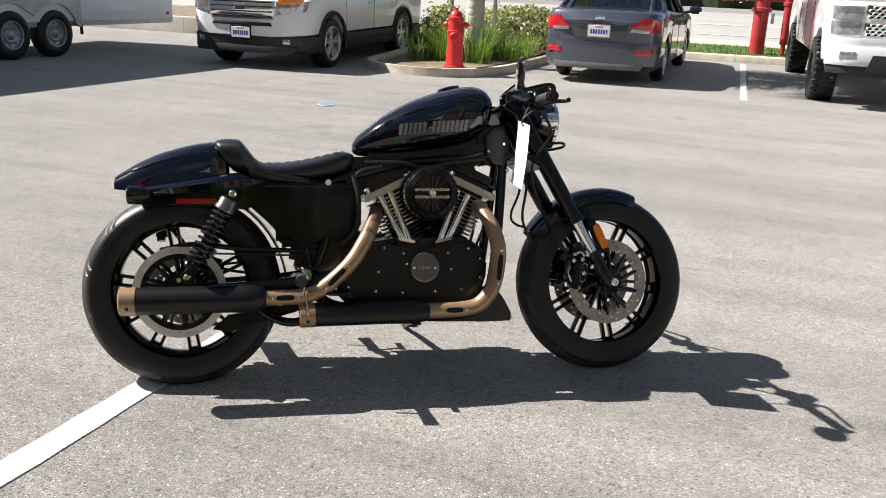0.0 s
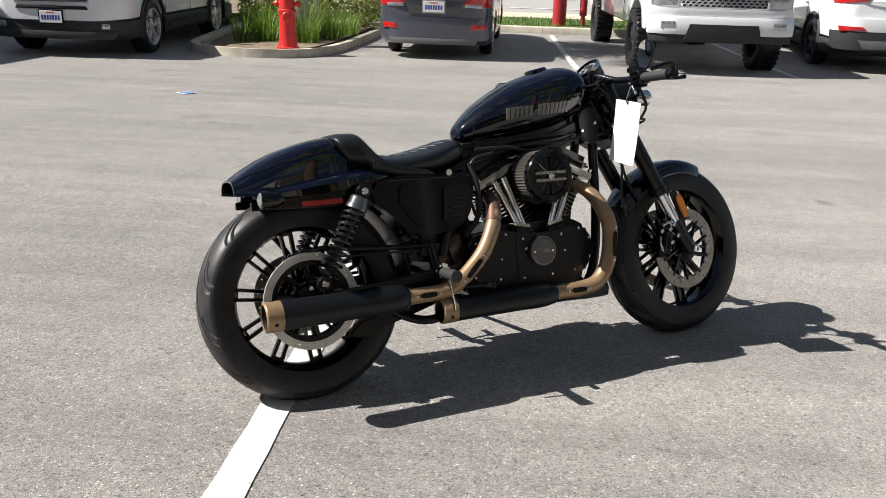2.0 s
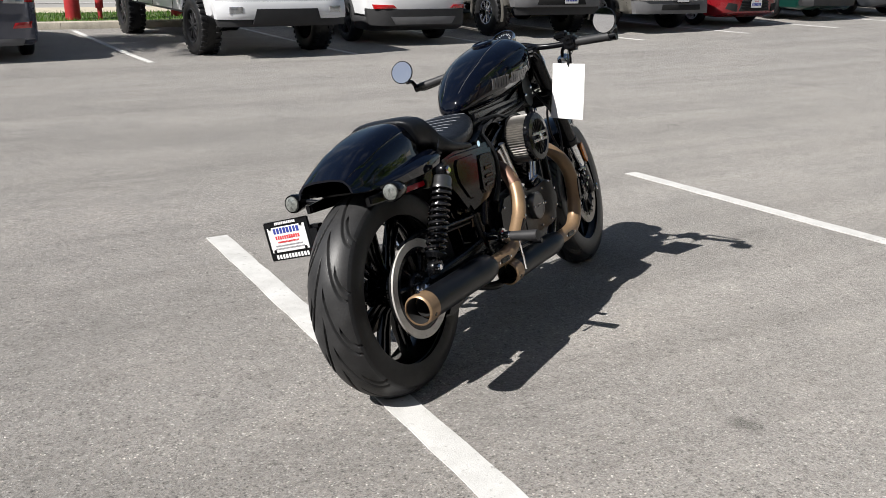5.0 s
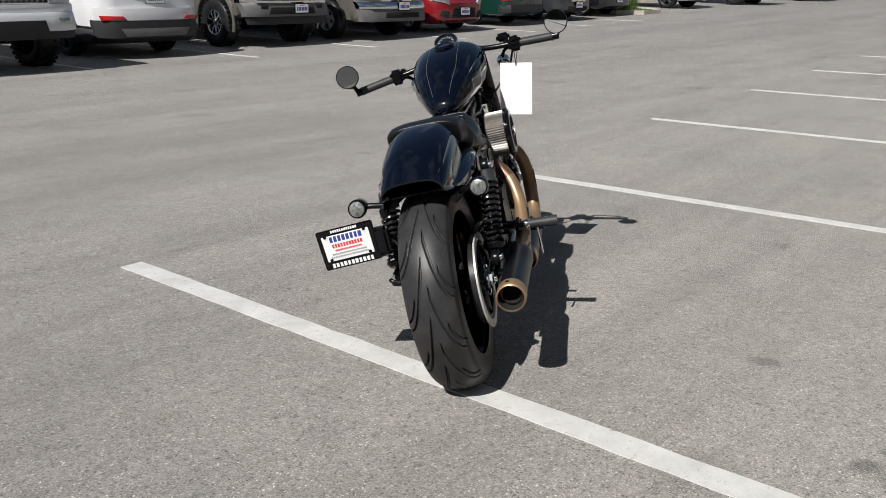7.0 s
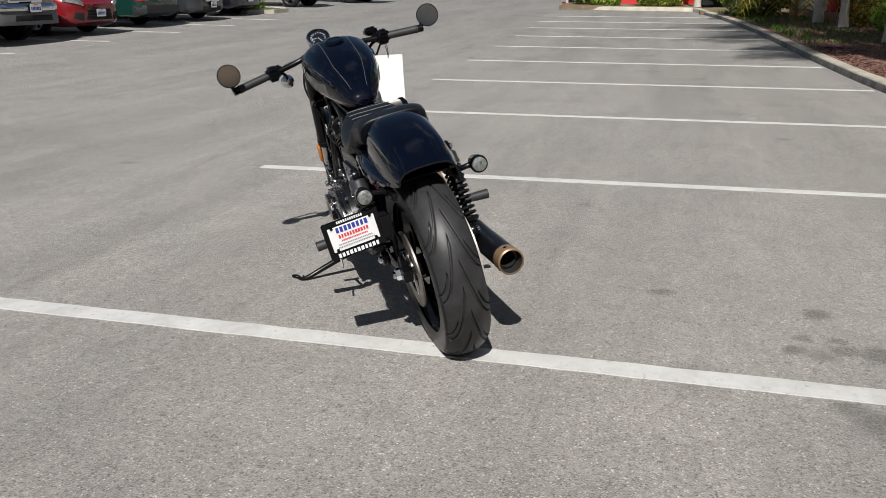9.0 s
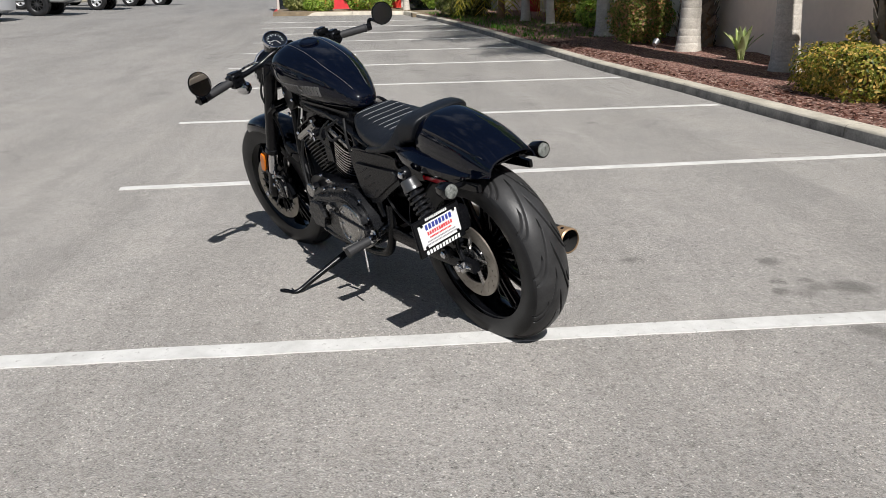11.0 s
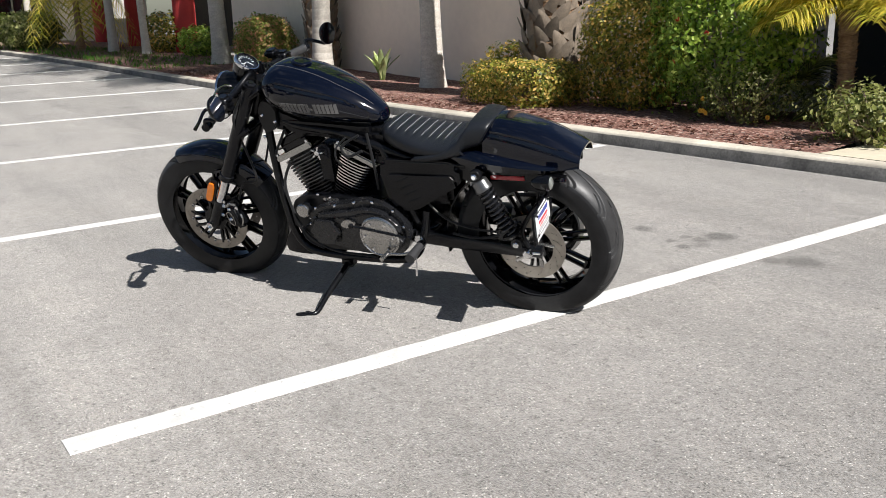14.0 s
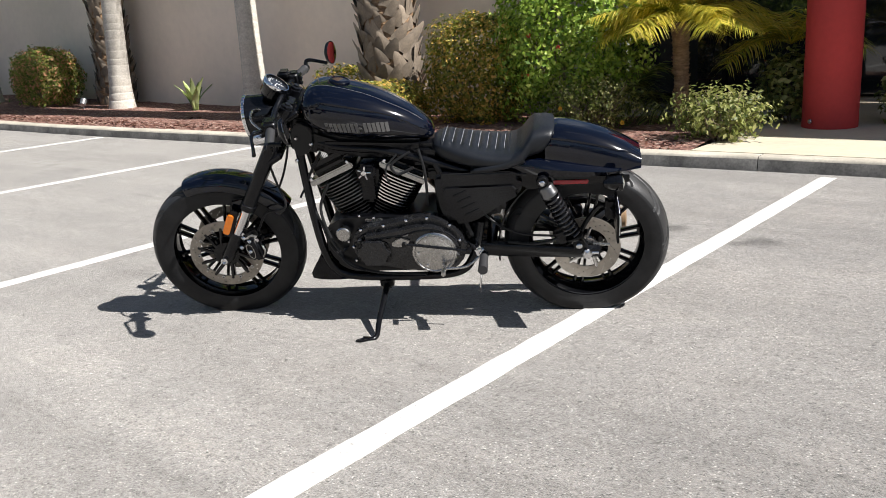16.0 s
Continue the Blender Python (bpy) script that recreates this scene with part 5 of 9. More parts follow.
def cylinder(base, tilt, name, flip):
    """One finned barrel with its head and rocker box; tilt in degrees forward."""
    m = Matrix.Translation(base) @ turn("Y", tilt)
    bm = bmnew()
    lathe(bm, [(0, 0), (0.058, 0), (0.058, 0.19), (0, 0.19)], m, 32)
    cyl = bp(name, bm, SATIN, "black finned cylinder")
    for k in range(16):
        z = 0.016 + 0.0137 * k
        rx, ry = 0.073 + 0.0012 * k, 0.082 + 0.001 * k
        pm = m @ Matrix.Translation((0, 0, z)) @ turn("X", 90)
        bm = bmnew()
        prism(bm, oval(0, 0, rx, ry, 32, 2.8), -0.0022, 0.0022, m=pm)
        part("fin", bm, SATIN, cyl)
        if k > 6:
            bm = bmnew()
            # machined edges; the rear barrel's are thicker and brighter, a painted sun glint
            prism(bm, oval(0, 0, rx + 0.0012, ry + 0.0012, 32, 2.8), -0.0004, 0.0026 if flip > 0 else 0.0044, m=pm)
            part("fin_edge", bm, DARKSTEEL if flip > 0 else SUNLITFIN, cyl, "bright machined fin edge")
    bm = bmnew()
    block(bm, (0, 0, 0), (0.150, 0.150, 0.052), bev=0.016)
    bmesh.ops.transform(bm, matrix=m @ Matrix.Translation((0, 0, 0.214)), verts=bm.verts)
    part("cylinder_head", bm, SATIN, cyl)
    bm = bmnew()
    block(bm, (0, 0, 0), (0.190, 0.184, 0.024), bev=0.005)
    bmesh.ops.transform(bm, matrix=m @ Matrix.Translation((0, 0, 0.249)), verts=bm.verts)
    part("rocker_band", bm, MACHINED, cyl, "brushed steel rocker band")
    bm = bmnew()
    block(bm, (0, 0, 0), (0.180, 0.168, 0.058), bev=0.026, seg=4)
    bmesh.ops.transform(bm, matrix=m @ Matrix.Translation((0, 0, 0.284)), verts=bm.verts)
    part("rocker_cover", bm, GLOSSBLK, cyl, "gloss black rocker cover")
    bm = bmnew()
    block(bm, (0, 0, 0), (0.006, 0.10, 0.010), None, 0.002, 1)
    rib = finish("cover_rib", bm, GLOSSBLK)
    for k in range(9):
        piece("cover_rib", rib, cyl, m @ Matrix.Translation((-0.060 + 0.015 * k, 0, 0.309)))
    studs("head_bolt", CHROME, cyl, [(0.007, 0), (0.007, 0.010), (0.004, 0.013), (0, 0.013)], 8, [Matrix.Translation(m @ Vector((sx, sy, 0.262))) @ turn("Y", tilt) for sx in (-0.082, 0.082) for sy in (-0.085, 0.085)])
    return cyl


cylinder((0.862, 0.0, 0.425), 24.5, "front_cylinder", 1)
cylinder((0.795, 0.0, 0.425), -25.5, "rear_cylinder", -1)
for a, b in (((0.650, -0.112, 0.622), (0.726, -0.118, 0.470)), ((0.684, -0.112, 0.636), (0.748, -0.118, 0.470)), ((0.915, -0.112, 0.640), (0.850, -0.118, 0.470)), ((0.950, -0.112, 0.625), (0.876, -0.118, 0.470))):
    bm = bmnew()
    rod(bm, a, b, 0.0115, n=18)
    part("pushrod_tube", bm, CHROME, engine, "chrome pushrod tube")
for x in (0.737, 0.863):
    bm = bmnew()
    block(bm, (x, -0.112, 0.452), (0.080, 0.055, 0.034), turn("Y", 10 if x < 0.8 else -10), 0.008)
    tb_ = part("tappet_block", bm, SATIN, engine)
    bm = bmnew()
    block(bm, (x, -0.114, 0.474), (0.062, 0.046, 0.010), turn("Y", 12 if x < 0.8 else -12), 0.004)
    part("tappet_collar", bm, CHROME, engine, "bright collar of the pushrod tubes")
# air cleaner
ac = Vector((0.812, -0.100, 0.630))
bm = bmnew()
lathe(bm, [(0.05, 0), (0.09, 0.0), (0.092, 0.012), (0.05, 0.012)], facing(ac, (0, -1, 0)), 44, close=True)
rod(bm, ac + Vector((0, 0.09, -0.01)), ac, 0.045)
air = bp("air_cleaner", bm, SATIN, "round open air cleaner with pleated steel filter")
bm = bmnew()
prof = []
n_pl = 54
lp = [[], [], []]
for k in range(n_pl * 2):
    a = math.pi * k / n_pl
    r = 0.086 if k % 2 else 0.079
    for j, (rr, h) in enumerate(((r, 0.012), (r, 0.085), (0.05, 0.085))):
        lp[j].append(facing(ac, (0, -1, 0)) @ Vector((rr * math.cos(a), rr * math.sin(a), h)))
rings(bm, lp, caps=False)
bmesh.ops.recalc_face_normals(bm, faces=bm.faces)
part("filter_element", bm, FILTER, air, "pleated steel mesh filter", sharp=20)
bm = bmnew()
lathe(bm, [(0, 0.080), (0.080, 0.080), (0.088, 0.084), (0.088, 0.096), (0.082, 0.104), (0.064, 0.106), (0.060, 0.100), (0, 0.100)], facing(ac, (0, -1, 0)), 48)
for k in range(16):
    a = math.pi * k / 8
    d = Vector((math.cos(a), 0, math.sin(a)))
    rod(bm, ac + d * 0.022 + Vector((0, -0.101, 0)), ac + d * 0.060 + Vector((0, -0.101, 0)), 0.0028, n=6)
for k in range(28):
    a = 2 * math.pi * k / 28
    block(bm, ac + Vector((0.087 * math.cos(a), -0.090, 0.087 * math.sin(a))), (0.008, 0.016, 0.008), turn("Y", -math.degrees(a)), 0.002, 1)
part("front_plate", bm, GLOSSBLK, air)
bm = bmnew()
lathe(bm, [(0.012, 0), (0.012, 0.008), (0, 0.010)], facing(ac + Vector((0, -0.104, 0)), (0, -1, 0)), 6)
part("centre_bolt", bm, CHROME, air, "hexagon centre bolt")
for z in (-0.012, 0.012):
    bm = bmnew()
    block(bm, ac + Vector((0, -0.106, z)), (0.116, 0.008, 0.009), bev=0.002)
    part("trim_bar", bm, SATINSTEEL, air, "bright trim bar")
# clutter in the V and below the tank
bm = bmnew()
block(bm, (0.83, 0.03, 0.60), (0.09, 0.10, 0.16), bev=0.02)
block(bm, (0.82, 0.10, 0.665), (0.06, 0.03, 0.05), bev=0.01)
rod(bm, (0.83, 0.06, 0.66), (0.83, 0.135, 0.672), 0.012)
part("intake_body", bm, SATIN, engine)
bm = bmnew()
for k in range(5):
    a = math.radians(30 + 72 * k)
    rod(bm, (0.828, 0.128, 0.672), (0.828 + 0.028 * math.cos(a), 0.132, 0.672 + 0.028 * math.sin(a)), 0.004, n=8)
lathe(bm, [(0.010, 0), (0.010, 0.010), (0, 0.012)], facing((0.828, 0.126, 0.672), (0, 1, 0)), 14)
part("intake_spider", bm, CHROME, engine, "bright spoked bracket")
for pts in ([(0.66, -0.10, 0.72), (0.58, -0.11, 0.70), (0.55, -0.11, 0.62), (0.57, -0.12, 0.52)], [(0.60, -0.09, 0.735), (0.72, -0.10, 0.735), (0.80, -0.09, 0.72), (0.90, -0.09, 0.735), (1.02, -0.07, 0.75)],
            [(0.65, 0.10, 0.74), (0.72, 0.12, 0.70), (0.70, 0.12, 0.66), (0.64, 0.11, 0.68)], [(0.62, 0.09, 0.745), (0.60, 0.11, 0.66), (0.60, 0.10, 0.52)],
            [(1.02, -0.06, 0.76), (1.10, -0.07, 0.76), (1.18, -0.07, 0.78)], [(1.0, 0.07, 0.74), (1.07, 0.08, 0.60), (1.03, 0.10, 0.45), (0.98, 0.12, 0.33), (0.85, 0.14, 0.255), (0.62, 0.16, 0.25)],
            [(0.30, 0.115, 0.36), (0.20, 0.125, 0.355), (0.12, 0.12, 0.37), (0.08, 0.11, 0.39)]):
    bm = bmnew()
    tube(bm, pts, 0.0055, 8)
    bp("cable", bm, RUBBER)
bm = bmnew()
block(bm, (0.80, 0, 0.745), (0.40, 0.13, 0.085), turn("Y", -3), 0.02)
block(bm, (0.97, 0, 0.765), (0.18, 0.12, 0.09), turn("Y", -20), 0.02)
block(bm, (0.60, 0, 0.705), (0.12, 0.15, 0.10), None, 0.02)
bp("wiring_tray", bm, SATIN, "black tray and wiring under the tank")
bm = bmnew()
block(bm, (0.44, 0, 0.560), (0.27, 0.150, 0.215), None, 0.02)
block(bm, (0.52, 0, 0.42), (0.14, 0.180, 0.12), None, 0.02)
block(bm, (0.40, 0, 0.655), (0.40, 0.190, 0.045), turn("Y", 4), 0.01)
bp("battery_box", bm, SATIN, "black battery box between the side covers")
for y in (-0.135,):
    bm = bmnew()
    tube(bm, [(0.56, y * 0.8, 0.69), (0.575, y, 0.62), (0.57, y, 0.52), (0.52, y, 0.46)], 0.009, 8)
    bp("breather_hose", bm, RUBBER)
bm = bmnew()
block(bm, (0.445, 0.0, 0.395), (0.05, 0.22, 0.10), turn("Y", 12), 0.012)
bp("gearbox_mount", bm, SATIN)

# ---- exhaust ----
bm = bmnew()
tube(bm, [(0.640, -0.085, 0.575), (0.628, -0.135, 0.545), (0.600, -0.178, 0.490), (0.552, -0.200, 0.415), (0.495, -0.205, 0.358), (0.440, -0.206, 0.318), (0.39, -0.206, 0.302), (0.33, -0.204, 0.299), (0.26, -0.203, 0.299)], [0.021, 0.023, 0.025, 0.025, 0.025, 0.025, 0.025, 0.024, 0.026], 20)
ex1 = bp("rear_exhaust_pipe", bm, BRONZE, "bronze-coated rear exhaust pipe")
bm = bmnew()
tube(bm, [(0.985, -0.085, 0.590), (1.000, -0.135, 0.566), (1.020, -0.180, 0.515), (1.035, -0.200, 0.448), (1.028, -0.203, 0.365), (1.005, -0.204, 0.300), (0.962, -0.204, 0.258), (0.905, -0.203, 0.247), (0.85, -0.203, 0.245), (0.79, -0.203, 0.245)], [0.021, 0.023, 0.025, 0.026, 0.026, 0.026, 0.026, 0.025, 0.025, 0.026], 20)
ex2 = bp("front_exhaust_pipe", bm, BRONZE, "bronze-coated front exhaust pipe")
bm = bmnew()
tube(bm, [(0.640, -0.083, 0.577), (0.629, -0.134, 0.547), (0.602, -0.177, 0.494)], [0.0215, 0.0235, 0.0255], 20)
part("heat_tint", bm, BURNT, ex1, "darker heat-stained stretch")


def slot(parent, p, along, out, length):
    """A dark vent slot with a screw at each end."""
    along, out = Vector(along).normalized(), Vector(out).normalized()
    up = out.cross(along)
    m = Matrix((along, up, out)).transposed().to_4x4()
    m.translation = Vector(p)
    bm = bmnew()
    prism(bm, [(x, z) for x, z in oval(0, 0, length / 2, 0.0085, 20, 4)], -0.002, 0.002, m=m @ turn("X", 90))
    part("vent_slot", bm, SATIN, parent)
    studs("screw", CHROME, parent, [(0.0042, 0), (0.0042, 0.002), (0, 0.003)], 8, [m @ Matrix.Translation((s * (length / 2 + 0.013), 0, -0.001)) for s in (-1, 1)])


slot(ex1, (0.497, -0.2305, 0.363), (0.70, 0, 0.70), (0, -1, 0.08), 0.075)
slot(ex1, (0.335, -0.2300, 0.300), (1, 0, 0.02), (0, -1, 0.05), 0.055)
slot(ex2, (0.882, -0.2295, 0.247), (1, 0, 0), (0, -1, 0.05), 0.055)
slot(ex2, (1.034, -0.2290, 0.385), (0.10, 0, 1), (0, -1, 0), 0.085)


def muffler(a, b, r, name):
    """a: front end, b: rear end."""
    a, b = Vector(a), Vector(b)
    d = (b - a).normalized()
    L = (b - a).length
    bm = bmnew()
    lathe(bm, [(0.027, 0), (0.032, 0.003), (r * 0.92, 0.018), (r * 1.02, 0.045), (r * 1.05, 0.075), (r * 1.01, 0.125), (r, 0.16), (r, L - 0.046), (r * 0.9, L - 0.046)], facing(a, d), 40, cap=False)
    mf = bp(name, bm, MUFFLER, "matte black straight muffler")
    bm = bmnew()
    lathe(bm, [(r * 0.6, L - 0.05), (r + 0.0015, L - 0.05), (r + 0.0015, L - 0.004), (r - 0.002, L), (r * 0.91, L + 0.001), (r * 0.89, L - 0.003), (r * 0.885, L - 0.06)], facing(a, d), 40, cap=False)
    tip = part("end_cap", bm, BRONZE, mf, "bronze end cap")
    bm = bmnew()
    lathe(bm, [(0, L - 0.07), (r * 0.60, L - 0.07), (r * 0.60, L - 0.035), (r * 0.64, L - 0.035), (r * 0.66, L - 0.07), (r * 0.86, L - 0.07), (r * 0.875, L - 0.003)], facing(a, d), 28, cap=False)
    part("bore", bm, UNDER, mf)
    u, w = frame_at(d)
    outs = [math.cos(2.1 * k + 0.6) * u + math.sin(2.1 * k + 0.6) * w for k in range(3)]
    studs("rivet", SATIN, mf, [(0.006, 0), (0.006, 0.002), (0, 0.003)], 10, [facing(a + d * (L - 0.026) + o * (r + 0.0005), o) for o in outs])
    return mf


muffler((0.275, -0.203, 0.299), (-0.170, -0.203, 0.296), 0.043, "rear_muffler")
muffler((0.800, -0.203, 0.244), (0.378, -0.203, 0.240), 0.0385, "front_muffler")
bm = bmnew()
tube(bm, [(0.45, -0.16, 0.235), (0.36, -0.18, 0.215), (0.30, -0.15, 0.225), (0.24, -0.11, 0.26)], 0.014, 10)
block(bm, (0.36, -0.15, 0.30), (0.05, 0.07, 0.03), bev=0.008)
bp("exhaust_bracket", bm, SATIN)

# ---- frame, covers, belly pan, pegs, stand ----
bm = bmnew()
for s in (-1, 1):
    tube(bm, [(1.10, 0.028 * s, 0.85), (1.085, 0.055 * s, 0.72), (1.06, 0.09 * s, 0.50), (1.035, 0.10 * s, 0.33), (1.0, 0.10 * s, 0.25), (0.92, 0.105 * s, 0.215), (0.70, 0.115 * s, 0.215), (0.50, 0.12 * s, 0.235), (0.43, 0.118 * s, 0.32), (0.40, 0.110 * s, 0.45)], 0.0165, 14)
    tube(bm, [(1.09, 0.03 * s, 0.80), (0.95, 0.055 * s, 0.755), (0.75, 0.07 * s, 0.735), (0.58, 0.09 * s, 0.695), (0.40, 0.10 * s, 0.645), (0.22, 0.105 * s, 0.640)], 0.015, 12)
    tube(bm, [(0.56, 0.095 * s, 0.69), (0.50, 0.11 * s, 0.56), (0.44, 0.118 * s, 0.40)], 0.015, 12)
    block(bm, (1.055, 0.045 * s, 0.80), (0.11, 0.012, 0.13), turn("Y", -12), 0.01)
rod(bm, AX_P - AX_D * 0.14, AX_P + AX_D * 0.03, 0.032, n=24)
frame_ob = bp("frame", bm, SATIN, "black tubular steel frame")
studs("frame_bolt", CHROME, frame_ob, [(0.008, 0), (0.008, 0.006), (0.005, 0.009), (0, 0.009)], 6, [facing((x, s * 0.075, z), (0, s, 0)) for x, z in ((1.085, 0.80), (1.03, 0.775), (1.095, 0.71)) for s in (-1, 1)])
for s in (-1, 1):
    bm = bmnew()
    prism(bm, rounded([(1.02, 0.835), (1.08, 0.865), (1.11, 0.80), (1.09, 0.72), (1.03, 0.745)], 0.02), s * 0.052, s * 0.075, 0.005)
    part("neck_cover", bm, WRINKLE, frame_ob)
COVERS = {-1: [(0.205, 0.652), (0.30, 0.668), (0.555, 0.664), (0.562, 0.60), (0.545, 0.53), (0.505, 0.490), (0.40, 0.470), (0.345, 0.462), (0.285, 0.535), (0.215, 0.598)],
          1: [(0.236, 0.640), (0.275, 0.664), (0.556, 0.660), (0.562, 0.60), (0.545, 0.50), (0.505, 0.447), (0.420, 0.462), (0.330, 0.520), (0.240, 0.572)]}
PANELS = {-1: [(0.300, 0.640), (0.440, 0.640), (0.420, 0.515), (0.360, 0.500), (0.300, 0.575)],
          1: [(0.262, 0.608), (0.535, 0.604), (0.522, 0.505), (0.495, 0.470), (0.425, 0.484), (0.335, 0.540), (0.262, 0.580)]}
for s, nm in ((-1, "oil_tank"), (1, "battery_cover")):
    bm = bmnew()
    prism(bm, rounded(COVERS[s], 0.022), s * 0.075, s * 0.134, 0.018, 3)
    ot = bp(nm, bm, BLACKPAINT if s < 0 else SATIN, "gloss black oil tank" if s < 0 else "satin black battery side cover")
    bm = bmnew()
    prism(bm, rounded(PANELS[s], 0.014), s * 0.130, s * (0.140 if s < 0 else 0.144), 0.005, 3)
    part("raised_panel", bm, BLACKPAINT if s < 0 else SATIN, ot)
    bm = bmnew()
    tube(bm, [(0.245, s * 0.128, 0.648), (0.30, s * 0.133, 0.656), (0.42, s * 0.133, 0.655), (0.55, s * 0.129, 0.652)], 0.0035, 8)
    part("edge_bead", bm, GLOSSBLK, ot)
    if s < 0:
        bm = bmnew()
        prism(bm, rounded([(0.452, 0.630), (0.548, 0.628), (0.552, 0.59), (0.536, 0.53), (0.500, 0.500), (0.444, 0.505)], 0.014), -0.142, -0.128, 0.006, 3)
        part("vent_panel", bm, SATIN, ot, "satin black louvred panel")
        for k in range(3):
            bm = bmnew()
            block(bm, (0.490 + 0.004 * k, -0.143, 0.530 + 0.027 * k), (0.054, 0.006, 0.013), bev=0.003)
            part("louvre", bm, GLOSSBLK, ot)
    else:
        for k in range(4):
            bm = bmnew()
            block(bm, (0.470 - 0.014 * k, 0.1445, 0.585 - 0.026 * k), (0.060, 0.004, 0.005), turn("Y", 24), 0.0015, 1)
            part("louvre", bm, GLOSSBLK, ot)
# dark castings behind the right foot control
bm = bmnew()
block(bm, (0.415, -0.060, 0.425), (0.13, 0.11, 0.085), turn("Y", 10), 0.02)
block(bm, (0.50, -0.085, 0.40), (0.08, 0.06, 0.16), turn("Y", -18), 0.015)
block(bm, (0.345, -0.070, 0.495), (0.05, 0.08, 0.07), turn("Y", 30), 0.012)
bp("swingarm_pivot_casting", bm, SATIN)
bm = bmnew()
rod(bm, (0.478, -0.115, 0.667), (0.478, -0.136, 0.667), 0.010, n=20)
bp("oil_filler_cap", bm, CHROME, "chrome oil filler cap")
bm = bmnew()
lp = []
for x, z0, z1, w in ((1.122, 0.186, 0.196, 0.05), (1.112, 0.185, 0.215, 0.072), (1.085, 0.185, 0.262, 0.085), (1.06, 0.185, 0.296, 0.090), (1.03, 0.185, 0.285, 0.092), (1.0, 0.185, 0.240, 0.092), (0.97, 0.187, 0.215, 0.092), (0.84, 0.190, 0.205, 0.092)):
    lp.append([Vector((x, y * w, z)) for y, z in ((-1, z1), (-0.9, z0), (0.9, z0), (1, z1), (0.9, z1 - 0.004), (0.86, z0 + 0.005), (-0.86, z0 + 0.005), (-0.9, z1 - 0.004))])
rings(bm, lp)
bmesh.ops.recalc_face_normals(bm, faces=bm.faces)
bp("belly_fairing", bm, BLACKPAINT, "gloss black chin fairing")
for s in (-1, 1):
    x0, z0 = 0.385, 0.352
    bm = bmnew()
    tube(bm, [(x0 + 0.05, s * 0.12, z0 + 0.01), (x0 + 0.03, s * 0.17, z0 + 0.012), (x0, s * 0.225, z0 + 0.012)], [0.018, 0.015, 0.012], 12)
    block(bm, (x0 + 0.016, s * 0.200, z0 + 0.016), (0.034, 0.026, 0.040), turn("Y", 20), 0.007)
    lathe(bm, [(0.016, -0.012), (0.018, 0), (0.016, 0.012)], facing((x0, s * 0.228, z0 + 0.012), (0, s, 0)), 16)
    peg = bp("foot_peg", bm, CHROME, "folding foot peg with rubber sleeve")
    bm = bmnew()
    rod(bm, (x0, s * 0.240, z0 + 0.012), (x0 - 0.002, s * 0.335, z0 + 0.008), 0.0155, 0.0185, 18)
    part("rubber_sleeve", bm, RUBBERGRIP, peg)
    bm = bmnew()
    rod(bm, (x0 + 0.005, s * 0.262, z0), (x0 + 0.012, s * 0.262, z0 - 0.05), 0.0032, n=8)
    rod(bm, (x0 + 0.012, s * 0.262, z0 - 0.05), (x0 + 0.018, s * 0.262, z0 - 0.105), 0.0042, n=8)
    part("wear_peg", bm, CHROME, peg, "thin chrome feeler pin")
    bm = bmnew()
    tube(bm, [(x0 + 0.01, s * 0.190, z0), (x0 + 0.07, s * 0.215, z0 - 0.04), (x0 + 0.155, s * 0.225, z0 - 0.045)], 0.006, 10)
    rod(bm, (x0 + 0.155, s * 0.21, z0 - 0.045), (x0 + 0.155, s * 0.27, z0 - 0.045), 0.009, n=14)
    bp("foot_lever", bm, SATIN if s < 0 else SATINSTEEL, "foot lever with round pad")
bm = bmnew()
block(bm, (0.795, 0.10, 0.185), (0.055, 0.05, 0.05), bev=0.01)
tube(bm, [(0.795, 0.10, 0.180), (0.797, 0.19, 0.158), (0.800, 0.31, 0.128), (0.797, 0.375, 0.113), (0.804, 0.402, 0.110), (0.822, 0.412, 0.111)], [0.015, 0.013, 0.011, 0.010, 0.009, 0.008], 12)
stand = bp("side_stand", bm, SATIN, "black side stand standing on the asphalt")
bm = bmnew()
tube(bm, [(0.816, 0.410, 0.111), (0.846, 0.432, 0.117), (0.866, 0.430, 0.116), (0.858, 0.414, 0.112), (0.822, 0.404, 0.110)], 0.0045, 8)
tube(bm, [(0.802, 0.404, 0.110), (0.828, 0.396, 0.109), (0.850, 0.390, 0.108)], [0.006, 0.005, 0.003], 8)
part("stand_foot", bm, SATIN, stand)

# shift linkage, oil lines and wiring on the left
bm = bmnew()
rod(bm, (0.445, 0.205, 0.372), (0.690, 0.205, 0.405), 0.0045, n=10)
for x, z in ((0.445, 0.372), (0.690, 0.405)):
    lathe(bm, [(0, -0.007), (0.009, -0.007), (0.010, 0), (0.009, 0.007), (0, 0.007)], facing((x, 0.205, z), (0, 1, 0)), 14)
bp("shift_rod", bm, SATIN, "black shift rod with ball joints")
bm = bmnew()
prism(bm, rounded([(0.665, 0.418), (0.690, 0.392), (0.720, 0.398), (0.728, 0.420), (0.700, 0.432)], 0.008), 0.196, 0.206, 0.002)
bp("shift_arm", bm, SATINSTEEL, "bright cast shift arm")
